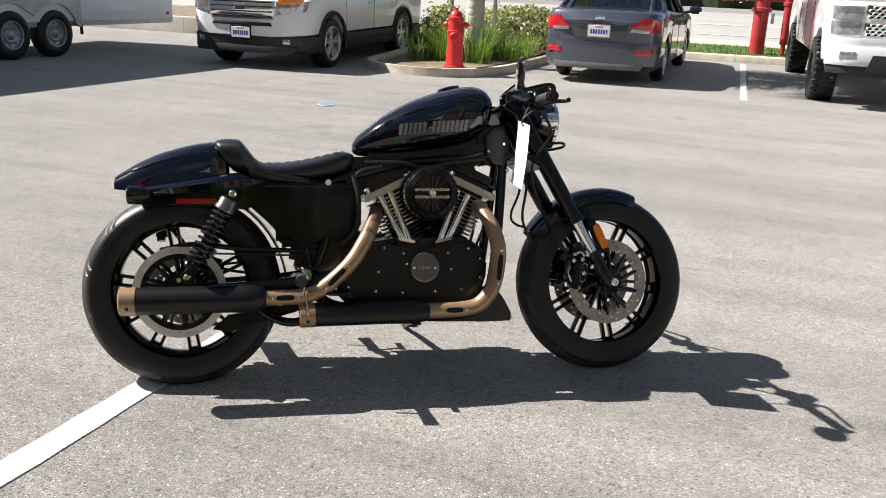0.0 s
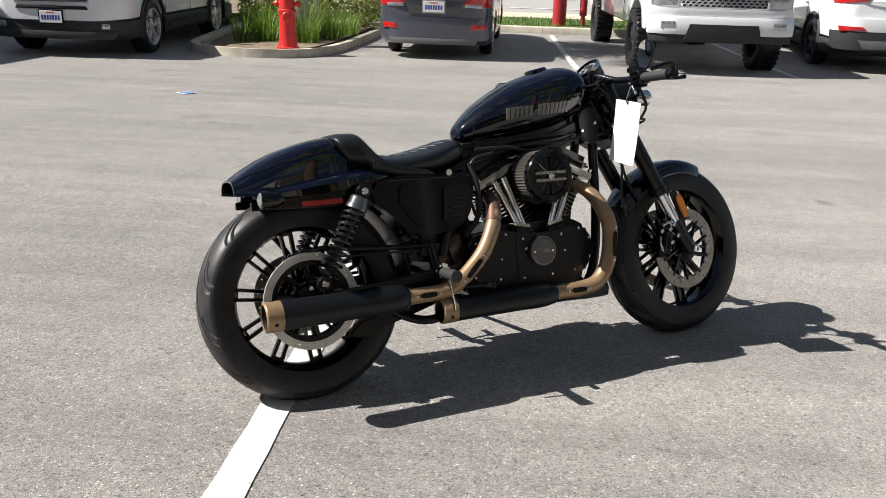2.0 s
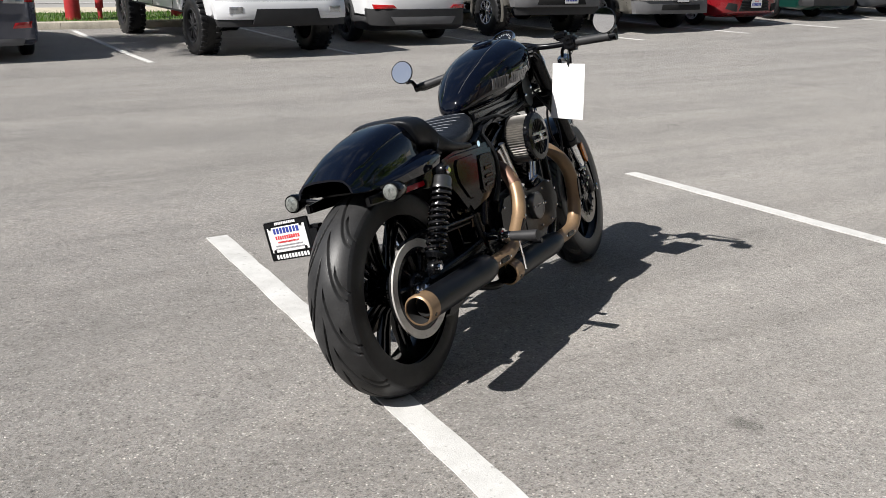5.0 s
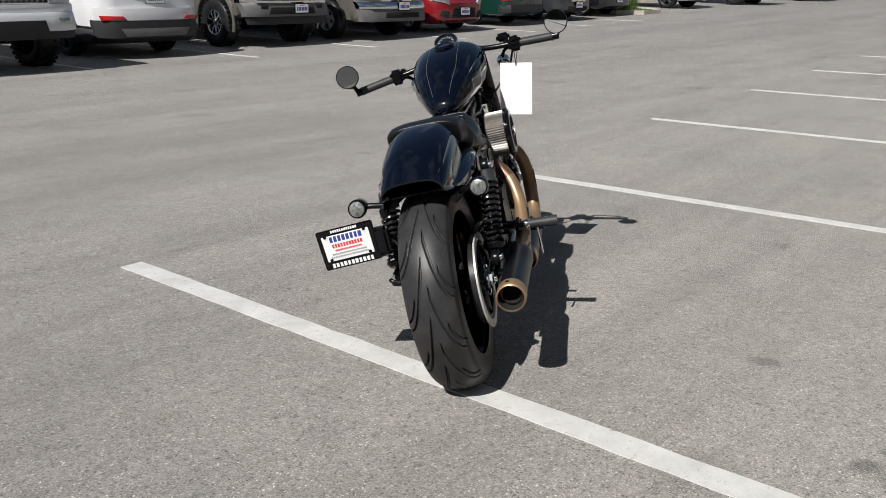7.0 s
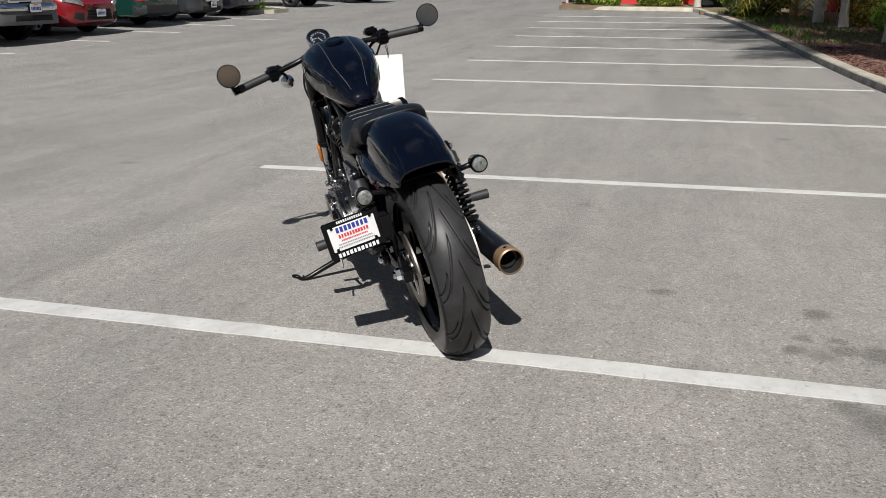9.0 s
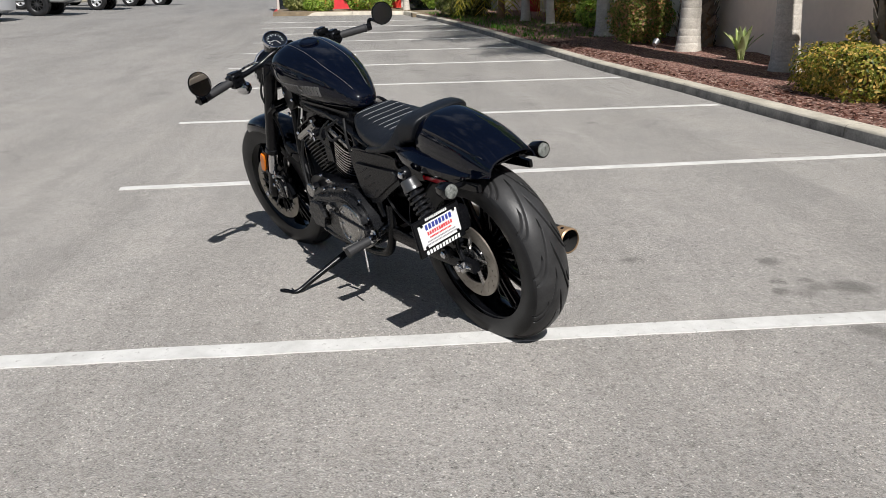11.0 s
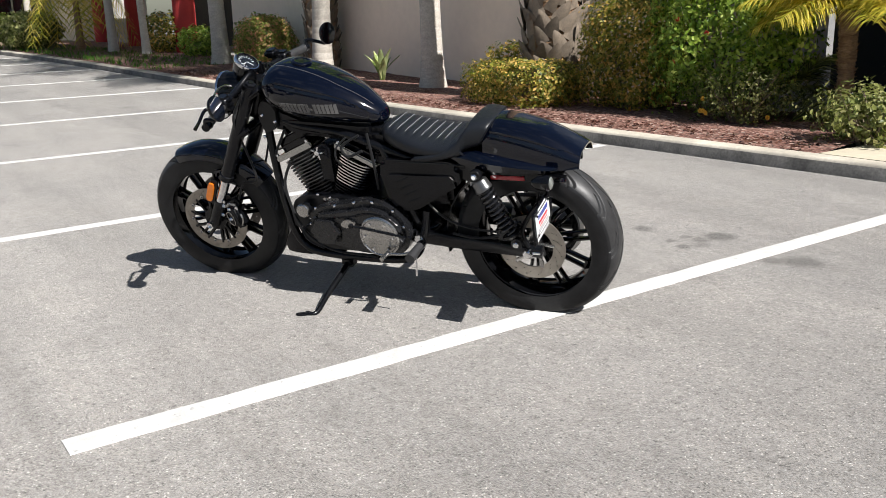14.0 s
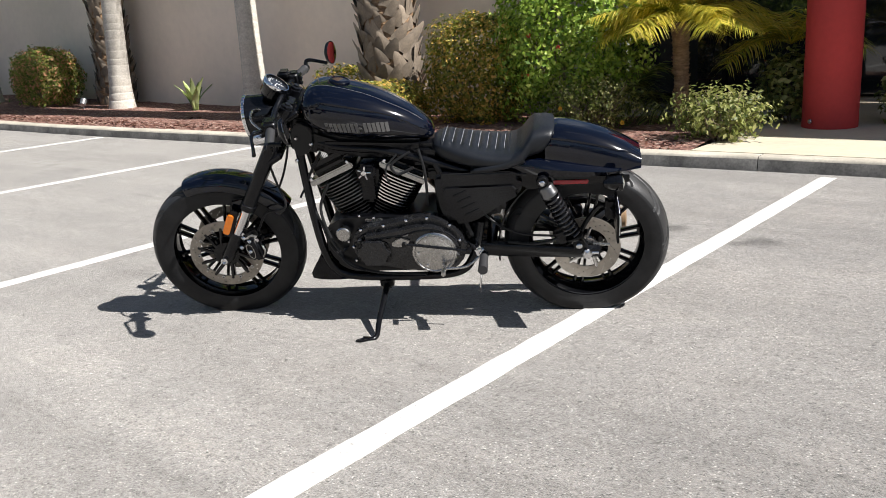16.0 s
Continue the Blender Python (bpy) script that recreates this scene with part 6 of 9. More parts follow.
for r, pts in ((0.006, [(0.98, 0.105, 0.62), (1.02, 0.115, 0.52), (0.99, 0.135, 0.40), (0.95, 0.145, 0.33)]),
               (0.004, [(0.93, 0.120, 0.355), (0.955, 0.150, 0.330), (0.920, 0.160, 0.290), (0.860, 0.165, 0.270)]),
               (0.0045, [(0.40, 0.120, 0.50), (0.33, 0.130, 0.44), (0.24, 0.128, 0.40), (0.12, 0.120, 0.385)]),
               (0.0035, [(0.70, 0.112, 0.735), (0.735, 0.135, 0.700), (0.742, 0.140, 0.660), (0.735, 0.118, 0.620)])):
    bm = bmnew()
    tube(bm, pts, r, 8)
    bp("wiring", bm, RUBBER)
studs("case_bolt", CHROME, engine, [(0.0065, 0), (0.0065, 0.006), (0.004, 0.009), (0, 0.009)], 8, [facing((x, 0.118, z), (0, 1, 0)) for x, z in ((0.815, 0.480), (0.925, 0.380), (0.945, 0.345), (0.905, 0.295), (0.965, 0.400), (0.870, 0.490))])
bm = bmnew()
prism(bm, oval(0.815, 0.468, 0.036, 0.007, 16, 4), 0.112, 0.119, 0.002)
part("serial_plate", bm, SATINSTEEL, engine, "plain bright plate")

# ---- front end ----
FD = Vector((0.49, 0, -0.872)).normalized()  # down the fork
FA = Vector((1.462, 0, 0.312))


def on_fork(dist, y):
    """A point up the fork leg, dist from the axle."""
    return FA + Vector((-0.010, y, 0.0)) - FD * dist


for s in (-1, 1):
    y = 0.100 * s
    bm = bmnew()
    rod(bm, on_fork(0.245, y), on_fork(0.715, y), 0.0285, 0.0285, 26)
    lathe(bm, [(0.028, 0), (0.032, 0.004), (0.032, 0.026), (0.028, 0.03)], facing(on_fork(0.245, y), -FD), 26)
    leg = bp("fork_leg", bm, SATIN, "satin black fork tube", steer=True)
    bm = bmnew()
    rod(bm, on_fork(0.10, y), on_fork(0.25, y), 0.0205, n=26)
    bmesh.ops.transform(bm, matrix=STEER, verts=bm.verts)
    part("stanchion", bm, CHROME, leg, "bright chrome fork stanchion")
    bm = bmnew()
    lp = []
    for dist, r in ((-0.015, 0.020), (0.0, 0.027), (0.04, 0.025), (0.10, 0.0255), (0.125, 0.0265)):
        p = on_fork(dist, y)
        lp.append([p + r * (math.cos(a) * Vector((0.872, 0, 0.49)) + math.sin(a) * Vector((0, 0.9, 0))) for a in [2 * math.pi * k / 20 for k in range(20)]])
    rings(bm, lp)
    block(bm, on_fork(0.10, y) + Vector((-0.055, -0.018 * s, 0.0)), (0.09, 0.018, 0.05), turn("Y", 25), 0.008)
    bmesh.ops.recalc_face_normals(bm, faces=bm.faces)
    bmesh.ops.transform(bm, matrix=STEER, verts=bm.verts)
    part("lower_leg", bm, SATIN, leg)
    bm = bmnew()
    lathe(bm, [(0.014, 0), (0.014, 0.008), (0.010, 0.010), (0.010, 0.004), (0, 0.004)], facing(FA + Vector((0, s * 0.124, 0)), (0, s, 0)), 20)
    bmesh.ops.transform(bm, matrix=STEER, verts=bm.verts)
    part("axle_cap", bm, CHROME, leg, "chrome axle cap")
    studs("caliper_mount_bolt", CHROME, leg, [(0.0085, 0), (0.0085, 0.006), (0, 0.008)], 10, [STEER @ facing(on_fork(0.10, y) + Vector((dx, s * 0.006, dz)), (0, s, 0)) for dx, dz in ((-0.035, 0.018), (-0.085, -0.010))])
    # caliper
    cp = FA + Vector((-0.128, 0.085 * s, 0.035))
    bm = bmnew()
    block(bm, cp, (0.062, 0.062, 0.115), turn("Y", 14), 0.016, 3)
    block(bm, cp + Vector((0.0, 0.028 * s, 0.0)), (0.046, 0.02, 0.085), turn("Y", 14), 0.008, 3)
    rod(bm, cp + Vector((-0.03, 0.0, 0.03)), cp + Vector((-0.042, 0, 0.05)), 0.007)
    cal = bp("brake_caliper", bm, SATIN, "two-piston brake caliper", steer=True)
    bm = bmnew()
    ring_o, ring_i = oval(0, 0, 0.014, 0.034, 24, 2.6), oval(0, 0, 0.0115, 0.031, 24, 2.6)
    rings(bm, [[Vector((x, yy, z)) for x, z in q] for q, yy in ((ring_o, 0), (ring_o, 0.003), (ring_i, 0.003), (ring_i, 0))], caps=False)
    bmesh.ops.transform(bm, matrix=STEER @ Matrix.Translation(cp + Vector((0.012, s * 0.0385 - (0.0 if s > 0 else 0.003), 0))) @ turn("Y", 14), verts=bm.verts)
    part("badge_outline", bm, SATINSTEEL, cal, "oval bright outline")
    places = [STEER @ facing(cp + Vector((dx, s * 0.036, dz)), (0, s, 0)) for dx, dz in ((0.010, 0.046), (0.014, -0.002), (0.046, 0.020), (0.030, 0.062))]
    studs("caliper_bolt", CHROME, cal, [(0.0085, 0), (0.0085, 0.006), (0.0055, 0.009), (0.0055, 0.004), (0, 0.004)], 12, places)
    for pts, r in (([(-0.020, 0.030 * s, 0.062), (0.002, 0.040 * s, 0.072), (0.018, 0.036 * s, 0.058)], 0.0055), ([(-0.036, 0.034 * s, 0.022), (-0.046, 0.040 * s, 0.0), (-0.032, 0.036 * s, -0.030)], 0.0045)):
        bm = bmnew()
        tube(bm, [cp + Vector(q) for q in pts], r, 8)
        bmesh.ops.transform(bm, matrix=STEER, verts=bm.verts)
        part("fluid_pipe", bm, SATINSTEEL, cal, "bright fluid pipe")
    # amber reflector on its bracket
    rp = on_fork(0.185, 0) + Vector((0.052, 0.122 * s, 0.0))
    rm = Matrix.Translation(rp) @ turn("Y", -24)
    bm = bmnew()
    prism(bm, oval(0, 0, 0.014, 0.046, 20, 5), -0.004, 0.004, 0.002, m=rm)
    bmesh.ops.transform(bm, matrix=STEER, verts=bm.verts)
    rf = part("fork_reflector", bm, AMBER, leg, "amber reflector")
    bm = bmnew()
    block(bm, rp + Vector((-0.010, -0.008 * s, 0)), (0.036, 0.006, 0.125), turn("Y", -24), 0.003)
    bmesh.ops.transform(bm, matrix=STEER, verts=bm.verts)
    part("reflector_bracket", bm, SATIN, leg)
# fender
bm = bmnew()
ro = RF + 0.026
out = []
for k in range(27):
    a = math.radians(-57 + 80 * k / 26)
    q = k / 26
    hw = 0.074 * (1 - 0.20 * abs(2 * q - 1) ** 4)
    row = []
    for e, r in ((0, ro), (1, ro - 0.005)):
        seq = []
        for j in range(13):
            b = math.pi * j / 12
            c, sn = math.cos(b), math.sin(b)
            yy = (hw - 0.004 * e) * math.copysign(abs(c) ** 0.72, c)
            rr = r - 0.052 * (1 - abs(sn) ** 0.72)
            seq.append(FA + Vector((rr * math.sin(a), yy, rr * math.cos(a))))
        row += seq if e == 0 else seq[::-1]
    out.append(row)
rings(bm, out)
bmesh.ops.recalc_face_normals(bm, faces=bm.faces)
fen = bp("front_fender", bm, BLUEBLACK, "gloss midnight-blue front fender", steer=True)
for s in (-1, 1):
    bm = bmnew()
    block(bm, on_fork(0.26, 0.082 * s) + Vector((0.02, 0, 0)), (0.10, 0.012, 0.06), turn("Y", 10), 0.01)
    bmesh.ops.transform(bm, matrix=STEER, verts=bm.verts)
    part("fender_bracket", bm, BLUEBLACK, fen)
# yokes
for dist, th in ((0.50, 0.034), (0.690, 0.028)):
    bm = bmnew()
    c = on_fork(dist, 0) + Vector((-0.02, 0, -0.01))
    block(bm, c, (0.085, 0.255, th), turn("Y", 29.3), 0.012, 3)
    bp("fork_yoke", bm, SATIN, steer=True)
for s in (-1, 1):
    bm = bmnew()
    lathe(bm, [(0.022, 0), (0.022, 0.010), (0.012, 0.013), (0.012, 0.018), (0, 0.018)], facing(on_fork(0.714, 0.1 * s), -FD), 6)
    bp("fork_cap", bm, SATIN, steer=True)
# headlight
hc = Vector((1.215, 0.0, 0.875))
hd = Vector((1, 0, -0.10)).normalized()
bm = bmnew()
lathe(bm, [(0, -0.085), (0.035, -0.082), (0.065, -0.055), (0.079, -0.01), (0.082, 0.04), (0.085, 0.046), (0.085, 0.062), (0.080, 0.064), (0.078, 0.052)], facing(hc, hd), 48, cap=False)
hl = bp("headlight", bm, GLOSSBLK, "round black headlight", steer=True)
bm = bmnew()
lathe(bm, [(0.079, 0.048), (0.070, 0.060), (0.04, 0.071), (0, 0.074)], facing(hc, hd), 40)
bmesh.ops.transform(bm, matrix=STEER, verts=bm.verts)
part("headlight_lens", bm, HEADLENS, hl, "clear headlight lens")
bm = bmnew()
lathe(bm, [(0.084, 0.050), (0.088, 0.052), (0.088, 0.062), (0.083, 0.066)], facing(hc, hd), 48, cap=False)
bmesh.ops.transform(bm, matrix=STEER, verts=bm.verts)
part("headlight_ring", bm, CHROME, hl, "chrome headlight ring")
# gauge
gc, gd = Vector((1.148, 0.018, 0.995)), Vector((-0.62, 0, 0.78)).normalized()
bm = bmnew()
lathe(bm, [(0, -0.058), (0.028, -0.056), (0.042, -0.040), (0.047, -0.005), (0.050, 0.004), (0.050, 0.012), (0.045, 0.014), (0.043, 0.008)], facing(gc, gd), 44, cap=False)
ga = bp("speedometer", bm, GLOSSBLK, "round black speedometer with white scale", steer=True)
bm = bmnew()
lathe(bm, [(0.0505, 0.002), (0.0515, 0.008), (0.049, 0.015), (0.045, 0.0155)], facing(gc, gd), 44, cap=False)
bmesh.ops.transform(bm, matrix=STEER, verts=bm.verts)
part("bezel", bm, CHROME, ga, "chrome bezel")
bm = bmnew()
lathe(bm, [(0.0435, 0.006), (0.0435, 0.008), (0, 0.0085)], facing(gc, gd), 40)
bmesh.ops.transform(bm, matrix=STEER, verts=bm.verts)
part("dial", bm, BLUELENS, ga, "black dial")
bm = bmnew()
gm = facing(gc, gd)
for k in range(13):
    a = math.radians(-30 + 20 * k)
    p = gm @ Vector((0.034 * math.cos(a), 0.034 * math.sin(a), 0.0092))
    q = gm @ Vector(((0.027 if k % 2 else 0.024) * math.cos(a), (0.027 if k % 2 else 0.024) * math.sin(a), 0.0092))
    rod(bm, p, q, 0.0009, n=5)
rod(bm, gm @ Vector((0, 0, 0.0095)), gm @ Vector((0.008, -0.028, 0.0095)), 0.0009, n=5)
block(bm, gm @ Vector((-0.017, 0, 0.009)), (0.004, 0.022, 0.001), None)
bmesh.ops.transform(bm, matrix=STEER, verts=bm.verts)
part("scale_marks", bm, WHITEINK, ga, "white scale marks")
# handlebars, controls, mirrors
bm = bmnew()
tube(bm, [(1.118, -0.40, 0.908), (1.135, -0.24, 0.922), (1.140, -0.13, 0.935), (1.125, -0.05, 0.962), (1.125, 0.05, 0.962), (1.140, 0.13, 0.935), (1.135, 0.24, 0.922), (1.118, 0.40, 0.908)], 0.0112, 14)
for s in (-1, 1):
    block(bm, (1.123, 0.035 * s, 0.958), (0.04, 0.024, 0.05), bev=0.008)
bars = bp("handlebar", bm, SATIN, "low black handlebar", steer=True)
for s in (-1, 1):
    e, i_ = Vector((1.117, 0.405 * s, 0.907)), Vector((1.133, 0.275 * s, 0.919))
    d = (e - i_).normalized()
    bm = bmnew()
    prof = [(0.0155, 0)]
    L = (e - i_).length
    for k in range(12):
        z = L * (k + 0.5) / 12
        prof += [(0.0168, z - 0.003), (0.0160, z + 0.003)]
    prof += [(0.0185, L), (0.0185, L + 0.004), (0, L + 0.004)]
    lathe(bm, prof, facing(i_, d), 22)
    bmesh.ops.transform(bm, matrix=STEER, verts=bm.verts)
    part("grip", bm, RUBBERGRIP, bars, "ribbed grey-black rubber grip")
    bm = bmnew()
    c = i_ - d * 0.022
    block(bm, c, (0.058, 0.056, 0.062), None, 0.012, 3)
    for k in range(3):
        block(bm, c + Vector((-0.031, 0.0, -0.018 + 0.018 * k)), (0.010, 0.030, 0.012), None, 0.004, 2)
    block(bm, c + Vector((0.012, -0.03 * s, 0.012)), (0.04, 0.03, 0.03), None, 0.007)
    bmesh.ops.transform(bm, matrix=STEER, verts=bm.verts)
    part("switch_housing", bm, SATIN, bars)
    bm = bmnew()
    if s < 0:
        block(bm, c + Vector((0.025, 0.040, 0.036)), (0.050, 0.058, 0.034), None, 0.010, 3)
    tube(bm, [c + Vector((0.030, 0.010 * s, -0.006)), c + Vector((0.062, 0.04 * s, -0.008)), e + Vector((0.062, -0.03 * s, -0.008)), e + Vector((0.050, 0.018 * s, -0.012))], [0.008, 0.007, 0.006, 0.0075], 10)
    bmesh.ops.transform(bm, matrix=STEER, verts=bm.verts)
    part("lever", bm, GLOSSBLK, bars, "black hand lever" + (" with fluid reservoir" if s < 0 else ""))
    # bar-end mirror
    j = e + d * 0.022
    mc = Vector((1.045, 0.440, 0.979)) if s > 0 else Vector((1.002, -0.430, 0.963))
    bm = bmnew()
    rod(bm, e, j + d * 0.008, 0.0155, n=18)
    tube(bm, [j, j + Vector((-0.012, 0.010 * s, 0.030)), mc + Vector((0.018, 0, -0.044))], [0.009, 0.008, 0.007], 10)
    mdir = Vector((-1, -0.10 if s > 0 else 0.27, 0.20 if s > 0 else 0.06)).normalized()
    lathe(bm, [(0, -0.018), (0.025, -0.016), (0.043, -0.006), (0.047, 0.002), (0.047, 0.006), (0.044, 0.006)], facing(mc, mdir), 40, cap=False)
    mir = bp("mirror", bm, SATIN, "round black bar-end mirror", steer=True)
    bm = bmnew()
    lathe(bm, [(0.0435, 0.004), (0.0435, 0.0072), (0, 0.0078)], facing(mc, mdir), 40)
    bmesh.ops.transform(bm, matrix=STEER, verts=bm.verts)
    part("mirror_glass", bm, MIRRORGLASS, mir, "mirror glass", sharp=10)
    # front turn signals, chrome bullets under the grips
    tcn = Vector((1.205, 0.190 * s, 0.862))
    bm = bmnew()
    lathe(bm, [(0, -0.042), (0.014, -0.039), (0.025, -0.022), (0.028, 0.0), (0.029, 0.008), (0.026, 0.014)], facing(tcn, (1, 0, 0)), 30, cap=False)
    fs = bp("turn_signal", bm, CHROME, "chrome bullet front turn signal", steer=True)
    bm = bmnew()
    lathe(bm, [(0.026, 0.010), (0.018, 0.020), (0, 0.024)], facing(tcn, (1, 0, 0)), 24)
    bmesh.ops.transform(bm, matrix=STEER, verts=bm.verts)
    part("lens", bm, CLEARLENS, fs)
    bm = bmnew()
    tube(bm, [tcn + Vector((-0.015, 0, 0.02)), tcn + Vector((-0.05, 0.02 * s, 0.045)), c], 0.007, 10)
    bmesh.ops.transform(bm, matrix=STEER, verts=bm.verts)
    part("stem", bm, SATIN, fs)
# hoses at the front
for k, pts in enumerate(([(1.14, -0.24, 0.90), (1.20, -0.20, 0.82), (1.17, -0.10, 0.72), (1.20, -0.07, 0.60), (1.26, -0.085, 0.48), (1.31, -0.085, 0.40)],
            [(1.13, -0.06, 0.78), (1.14, -0.12, 0.66), (1.12, -0.13, 0.54), (1.16, -0.10, 0.46)],
            [(1.14, 0.12, 0.90), (1.20, 0.13, 0.80), (1.20, 0.10, 0.66), (1.17, 0.12, 0.56), (1.19, 0.11, 0.52), (1.26, 0.095, 0.50), (1.31, 0.085, 0.42)],
            [(1.17, 0.24, 0.905), (1.22, 0.18, 0.925), (1.23, 0.09, 0.93), (1.18, 0.03, 0.90)],
            [(1.22, -0.05, 0.80), (1.28, -0.10, 0.80), (1.30, -0.06, 0.79), (1.24, 0.0, 0.78)])):
    bm = bmnew()
    tube(bm, pts, 0.0048, 8)
    bp("brake_hose", bm, SATINSTEEL if k == 3 else RUBBER, "bright braided hose" if k == 3 else "", steer=True)
# licence plate bracket on the left with dealer card; writing as plain bars
pm = Matrix(((0, 0, -1, -0.105), (-1, 0, 0, 0.249), (0, 1, 0, 0.522), (0, 0, 0, 1))) @ turn("Z", 3.0)
bm = bmnew()
block(bm, (0, 0, -0.004), (0.180, 0.122, 0.008), bev=0.003)
bmesh.ops.transform(bm, matrix=pm, verts=bm.verts)
lp_ = bp("licence_plate", bm, SATIN, "black plate frame with white dealer card")
bm = bmnew()
block(bm, (0, 0.004, 0.002), (0.150, 0.078, 0.003), bev=0.001, seg=1)
bmesh.ops.transform(bm, matrix=pm, verts=bm.verts)
part("card", bm, PLATEWHITE, lp_, "white card")
for nm, mt, rows_ in (("blue_bars", PLATEBLUE, ((0.0, 0.031, 0.105, 0.017, 8, 3),)), ("red_bars", PLATERED, ((0.0, 0.010, 0.098, 0.011, 11, 4), (0.0, -0.004, 0.085, 0.005, 16, 5))),
                      ("grey_bars", INKGREY, ((0.0, -0.015, 0.110, 0.0045, 20, 6), (0.0, -0.024, 0.120, 0.0045, 22, 7))), ("white_bars", WHITEINK, ((0.0, 0.0535, 0.085, 0.008, 12, 8),))):
    bm = bmnew()
    for x, y, w_, h_, n_, sd in rows_:
        glyph_bars(bm, pm @ Matrix.Translation((x, y, 0.0042 if nm != "white_bars" else 0.001)), w_, h_, n_, sd)
    part(nm, bm, mt, lp_, "plain printed bars")
bm = bmnew()
glyph_bars(bm, pm @ Matrix.Translation((0, -0.0495, 0.001)), 0.135, 0.013, 11, 9)
part("number_bars", bm, WHITEINK, lp_, "plain white bars")
studs("plate_screw", SATIN, lp_, [(0.005, 0), (0.005, 0.004), (0, 0.005)], 10, [pm @ Matrix.Translation((x, y, 0.002)) for x in (-0.062, 0.062) for y in (-0.030, 0.042)])
bm = bmnew()
tube(bm, [(-0.098, 0.20, 0.52), (-0.08, 0.15, 0.52), (-0.04, 0.12, 0.50), (0.02, 0.115, 0.40), (0.0, 0.118, 0.33)], 0.009, 10)
block(bm, (-0.085, 0.150, 0.515), (0.04, 0.05, 0.085), bev=0.01)
part("plate_arm", bm, SATIN, lp_)

# ---- sale tag hanging from the right grip (a thing of its own) ----
TAGM = BIKE.matrix_world
ta, tb, tc2, td = (TAGM @ Vector(v) for v in ((1.100, -0.180, 0.872), (1.122, -0.305, 0.846), (1.108, -0.267, 0.640), (1.086, -0.142, 0.668)))
hang = (ta + tb) / 2
twist = Matrix.Translation(hang) @ Matrix.Rotation(radians(-8.6), 4, "Z") @ Matrix.Translation(-hang)
ta, tb, tc2, td = (twist @ v for v in (ta, tb, tc2, td))
bm = bmnew()
n_ = (tb - ta).cross(td - ta).normalized() * 0.0012
grid = [[ta + (tb - ta) * (i / 6) + (td - ta) * (j / 8) + (tc2 - tb - td + ta) * (i * j / 48) + n_ * 3.0 * math.sin(j / 8 * math.pi) for j in range(9)] for i in range(7)]
vv = [[bm.verts.new(p) for p in col] for col in grid]
for i in range(6):
    for j in range(8):
        bm.faces.new((vv[i][j], vv[i + 1][j], vv[i + 1][j + 1], vv[i][j + 1]))
ext = bmesh.ops.extrude_face_region(bm, geom=list(bm.faces))
bmesh.ops.translate(bm, vec=n_, verts=[v for v in ext["geom"] if isinstance(v, bmesh.types.BMVert)])
bmesh.ops.recalc_face_normals(bm, faces=bm.faces)
tag = thing("price_tag", Matrix.Identity(4), "white paper sale tag hanging from the handlebar by a black tie", "tag")
part("paper", bm, PAPER, tag)
bm = bmnew()
back = (ta - tb).normalized()
side = n_.normalized()
if side.dot(TAGM.to_3x3() @ Vector((1, 0, 0))) < 0:
    side = -side
for k, (y, w_, n2) in enumerate(((0.06, 0.6, 5), (0.16, 0.7, 8), (0.30, 0.4, 5), (0.38, 0.4, 5), (0.46, 0.42, 5), (0.56, 0.4, 5), (0.66, 0.3, 4), (0.80, 0.7, 10), (0.84, 0.7, 10), (0.88, 0.6, 9))):
    p = ta + (tb - ta) * 0.5 + (td - ta) * y + side * 0.0062
    m = Matrix((back, (ta - td).normalized(), side)).transposed().to_4x4()
    m.translation = p
    glyph_bars(bm, m, 0.115 * w_, 0.005, n2, k, 0.6, 0.0006)
part("printed_bars", bm, INKGREY, tag, "plain grey printed bars")
bm = bmnew()
top = TAGM @ STEER @ Vector((1.135, -0.262, 0.925))
mid = ta + (tb - ta) * 0.5 + (td - ta) * 0.06
tube(bm, [mid, mid + Vector((0, 0, 0.03)), top + Vector((0.012, 0, -0.012)), top + Vector((0, 0, 0.022)), top + Vector((-0.02, 0, -0.005)), mid + Vector((-0.006, 0, 0.02)), mid], 0.0016, 6)
part("zip_tie", bm, RUBBER, tag, "black cable tie")

# ---- parked vehicles: x forward, y to their left, origin on the ground midway between the axles ----
def lerp_list(pts, x):
    if x <= pts[0][0]:
        return pts[0][1]
    for (a, p), (b, q) in zip(pts, pts[1:]):
        if x <= b:
            t = (x - a) / (b - a)
            t = t * t * (3 - 2 * t)
            return p + (q - p) * t
    return pts[-1][1]


